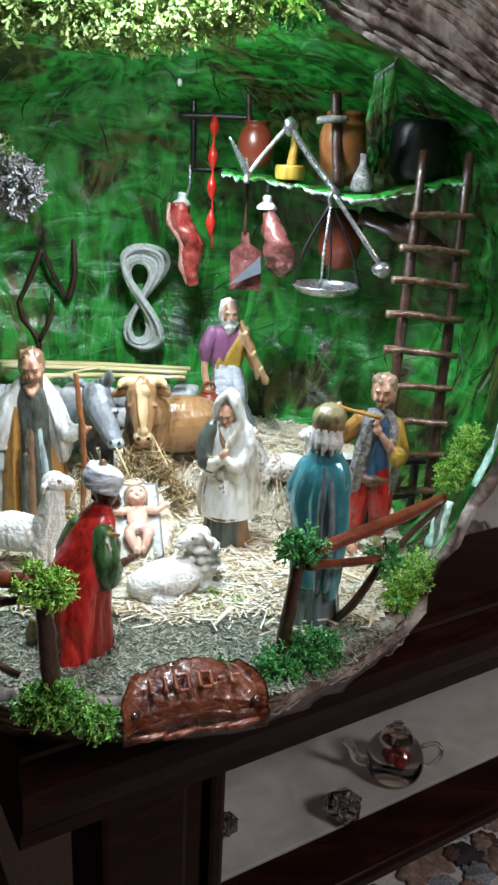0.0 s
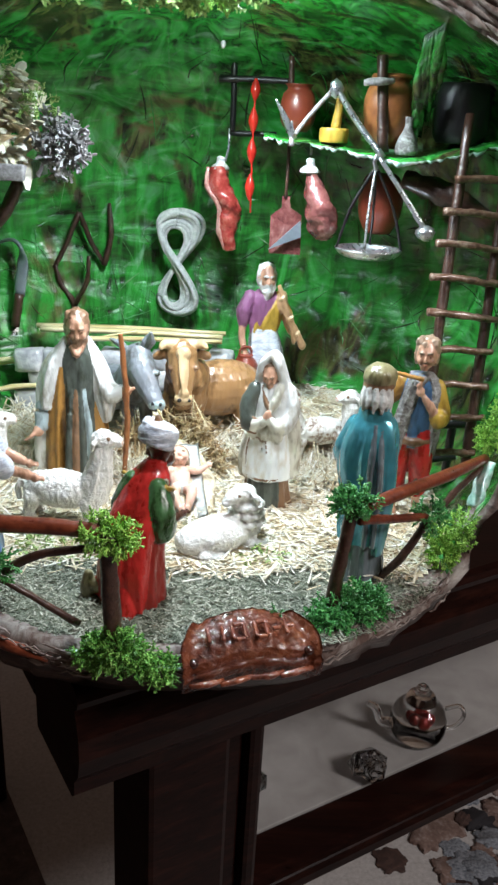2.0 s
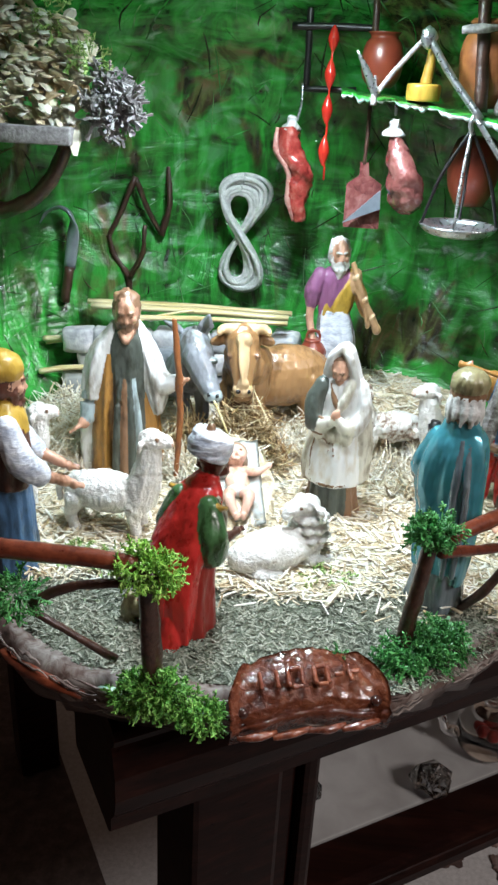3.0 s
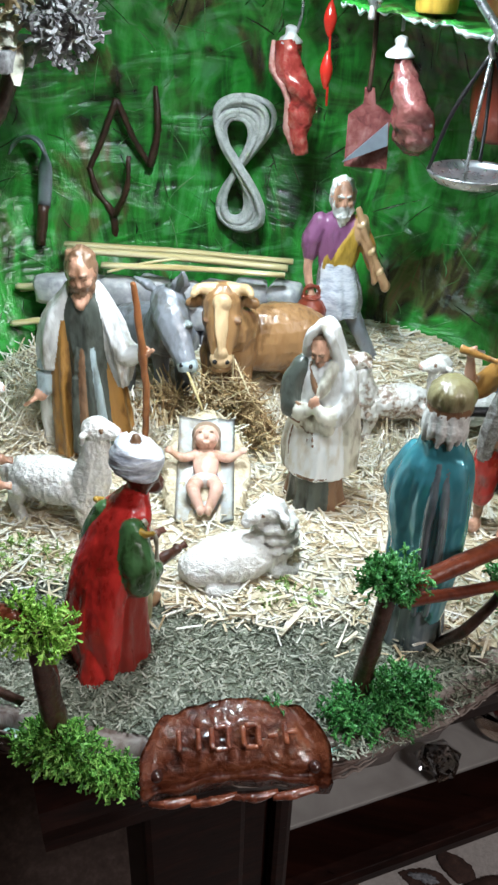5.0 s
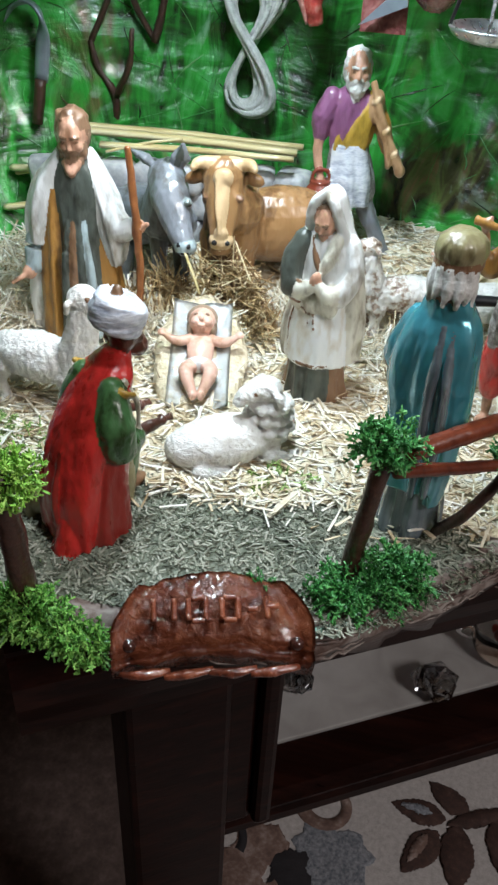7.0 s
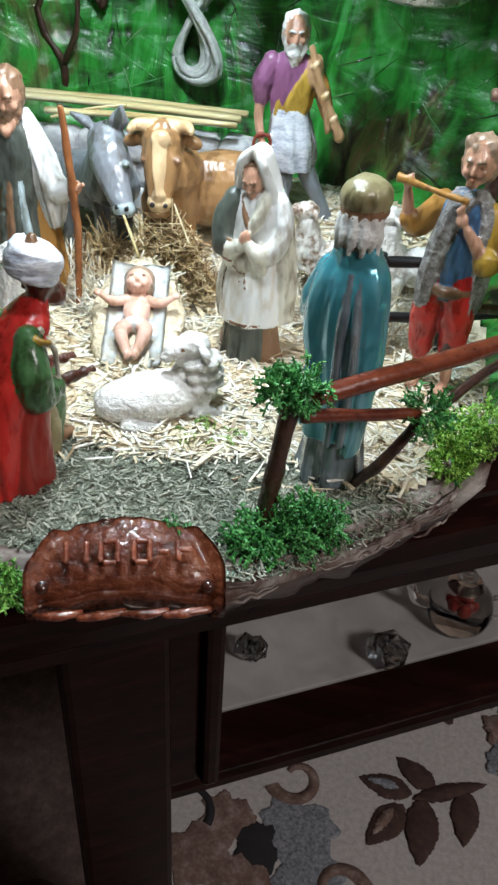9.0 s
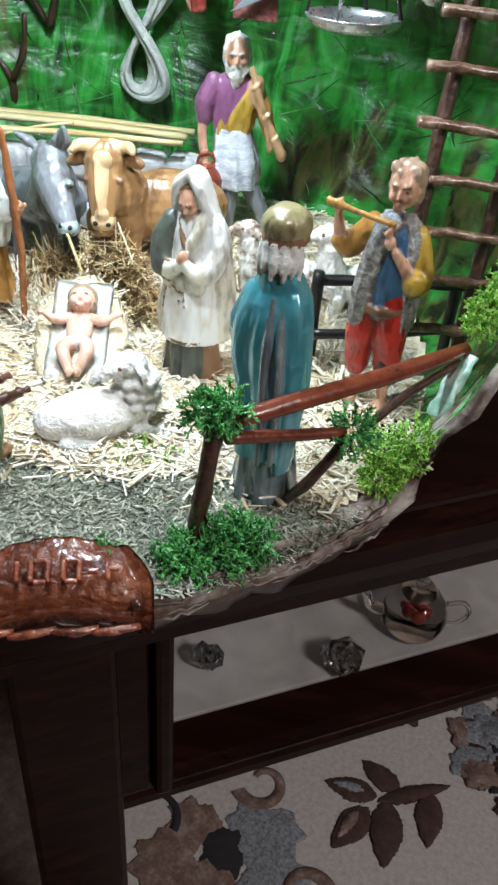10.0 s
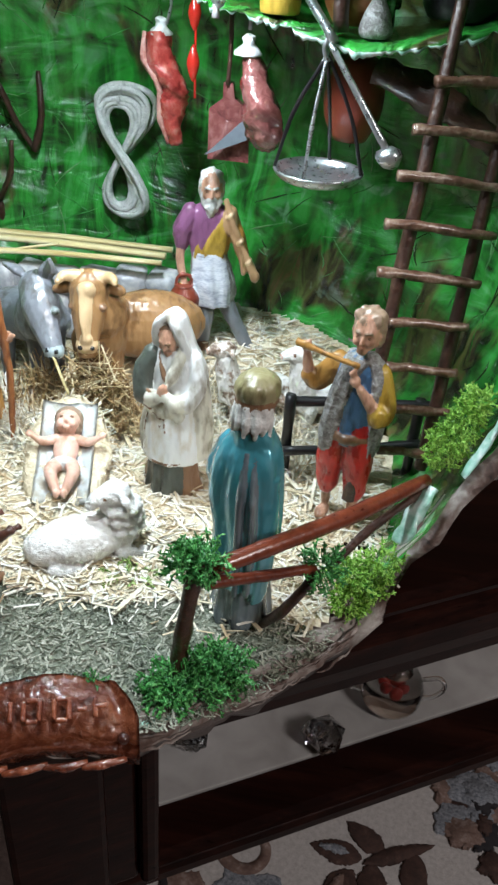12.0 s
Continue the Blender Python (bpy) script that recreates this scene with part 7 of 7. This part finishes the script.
pot("keg", (0.1096, 0.5650, 0.2325), [(0.016, 0), (0.0195, 0.006), (0.0205, 0.02), (0.0195, 0.033), (0.0165, 0.038), (0.014, 0.0385)], BLACK, "black round pot standing on the ledge")
pot("hung_jar", (0.0658, 0.5850, 0.1704), [(0.010, 0), (0.016, 0.012), (0.017, 0.026), (0.014, 0.038), (0.010, 0.042)], REDCLAY, "rust-red clay jar hanging in the shade below the ledge", "jar")
oil = thing("oil_can", (0.0273, 0.5600, 0.2291), "yellow oil can with long spout on the ledge", "can")
part("body", lathe(bmesh.new(), (0.0273, 0.5600, 0.2291), [(0.009, 0), (0.0095, 0.002), (0.0095, 0.008), (0.008, 0.009)]), YELLOW, oil)
rod("spout", [(0.0279, 0.5600, 0.2372), (0.0291, 0.5600, 0.2486), (0.0295, 0.5600, 0.2587)], (0.0034, 0.002), YELLOW, oil, 0)
DRIP = [(0.0799, 0.5050, 0.2963), (0.0724, 0.5200, 0.2913), (0.0870, 0.5450, 0.2584), (0.0783, 0.5520, 0.2310)]
rng = random.Random(51)
for k in range(9):
    a, b = Vector(DRIP[0]).lerp(Vector(DRIP[1]), k / 8), Vector(DRIP[2]).lerp(Vector(DRIP[3]), k / 8)
    m1 = a.lerp(b, 0.45) + Vector((rng.uniform(-0.004, 0.004), rng.uniform(-0.002, 0.003), 0))
    b = a.lerp(b, rng.uniform(0.7, 1.05))
    single("lacquer_drip", tube(bmesh.new(), [a, m1, b], (0.0012, rng.uniform(0.0022, 0.0038), 0.0022), 0, 8, 6, 0.3), GREEN, a, "shiny bright green lacquer run on the wall", "lacquer", kind="structure")

# tools on the ledge
for name, pts, r, lab in (("silver_stick", [(-0.0121, 0.5450, 0.2531), (-0.0057, 0.5480, 0.2427), (0.0009, 0.5500, 0.2304)], (0.0006, 0.0022, 0.0026), "pointed silver stick leaning on the ledge"), ("grey_stick", [(0.0011, 0.5500, 0.2328), (0.0106, 0.5550, 0.2451), (0.0245, 0.5500, 0.2617)], (0.0016, 0.0014), "thin grey stick leaning on the ledge"), ("short_spike", [(-0.0007, 0.5480, 0.2260), (-0.0008, 0.5500, 0.2358), (-0.0010, 0.5500, 0.2412)], (0.0018, 0.0005), "short grey spike on the ledge")):
    single(name, tube(bmesh.new(), pts, r, 0, 8, 5, 0.2), STEEL if "silver" in name else DRYPLANT, pts[0], lab, "stick")
axe = thing("hatchet", (0.0531, 0.5300, 0.2241), "small silver hatchet leaning over the ledge", "hatchet")
rod("handle", [(0.0250, 0.5450, 0.2616), (0.0385, 0.5400, 0.2431), (0.0561, 0.5300, 0.2226)], (0.0019, 0.0021), STEEL, axe, 0.1)
bm = bmesh.new()
ball(bm, (0.0251, 0.5450, 0.2610), (0.0045, 0.003, 0.006), 0, None, 0.4, 300, 10)
part("head", bm, STEEL, axe)
spoon = thing("ladle", (0.0720, 0.5250, 0.2017), "silver ladle hanging below the ledge", "ladle")
rod("handle", [(0.0540, 0.5300, 0.2225), (0.0689, 0.5240, 0.2033), (0.0844, 0.5200, 0.1828)], (0.0014, 0.0018), STEEL, spoon, 0)
bm = bmesh.new()
ball(bm, (0.0861, 0.5200, 0.1794), (0.0062, 0.005, 0.0048), 0, None, 0.25, 250, 12)
part("bowl", bm, STEEL, spoon)
pole = thing("ledge_post", (0.0551, 0.5450, 0.2537), "dark brown post with pale crossbar standing on the ledge", "post")
rod("post", [(0.0521, 0.5480, 0.2813), (0.0548, 0.5460, 0.2537), (0.0574, 0.5420, 0.2254)], (0.0034, 0.0038), TWIG, pole)
rod("crossbar", [(0.0412, 0.5400, 0.2648), (0.0506, 0.5380, 0.2661), (0.0597, 0.5400, 0.2669)], (0.002, 0.0024, 0.0016), DRYPLANT, pole)

scale = thing("hanging_scale", (0.0539, 0.5400, 0.1653), "silver scale pan hanging on dark cords from the ledge", "scale")
c = Vector((0.0541, 0.5400, 0.1627))
bm = bmesh.new()
loft(bm, [(0.0, 0.004, 0.004), (0.0008, 0.014, 0.014), (0.003, 0.0195, 0.0195), (0.0065, 0.0222, 0.0222), (0.0068, 0.0205, 0.0205), (0.0038, 0.018, 0.018), (0.002, 0.012, 0.012), (0.0016, 0.002, 0.002)], 0, 36, 0, 0, 0, Matrix.Translation(c - Vector((0, 0, 0.004))), 3)
part("pan", bm, STEEL, scale)
knot = Vector((0.0531, 0.5350, 0.2171))
for k, a in enumerate((185, 255, -12, 80)):
    e = c + Vector((0.0213 * math.cos(radians(a)), 0.0213 * math.sin(radians(a)), 0.003))
    rod("cord", [knot, knot.lerp(e, 0.5) + Vector((0.003 * math.cos(radians(a)), 0, 0)), e], 0.0009, STEEL if k == 1 else BLACK, scale, 0.5)
rod("hook", [(0.0534, 0.5330, 0.2247), (0.0516, 0.5330, 0.2199), (0.0536, 0.5340, 0.2144)], 0.0013, STEEL, scale, 0)

# shade under the ledge on the far side, put in as a dark rod
single("shade_strap", tube(bmesh.new(), [(0.0758, 0.5600, 0.2093), (0.1048, 0.5500, 0.2006), (0.1314, 0.5450, 0.1862), (0.1374, 0.5500, 0.1766)], (0.006, 0.008, 0.006, 0.002), 0, 10, 6, 0.5), TWIG, (0.1048, 0.5500, 0.2006), "dark strap below the ledge standing in for shade", "root")
bm = bmesh.new()
ball(bm, (-0.0481, 0.6000, 0.2863), (0.0018, 0.002, 0.0026), 0, None, 0.3, 300, 10)
single("white_pebble", bm, WHITE, (-0.0481, 0.6000, 0.2863), "small white pebble stuck on the wall", "pebble")
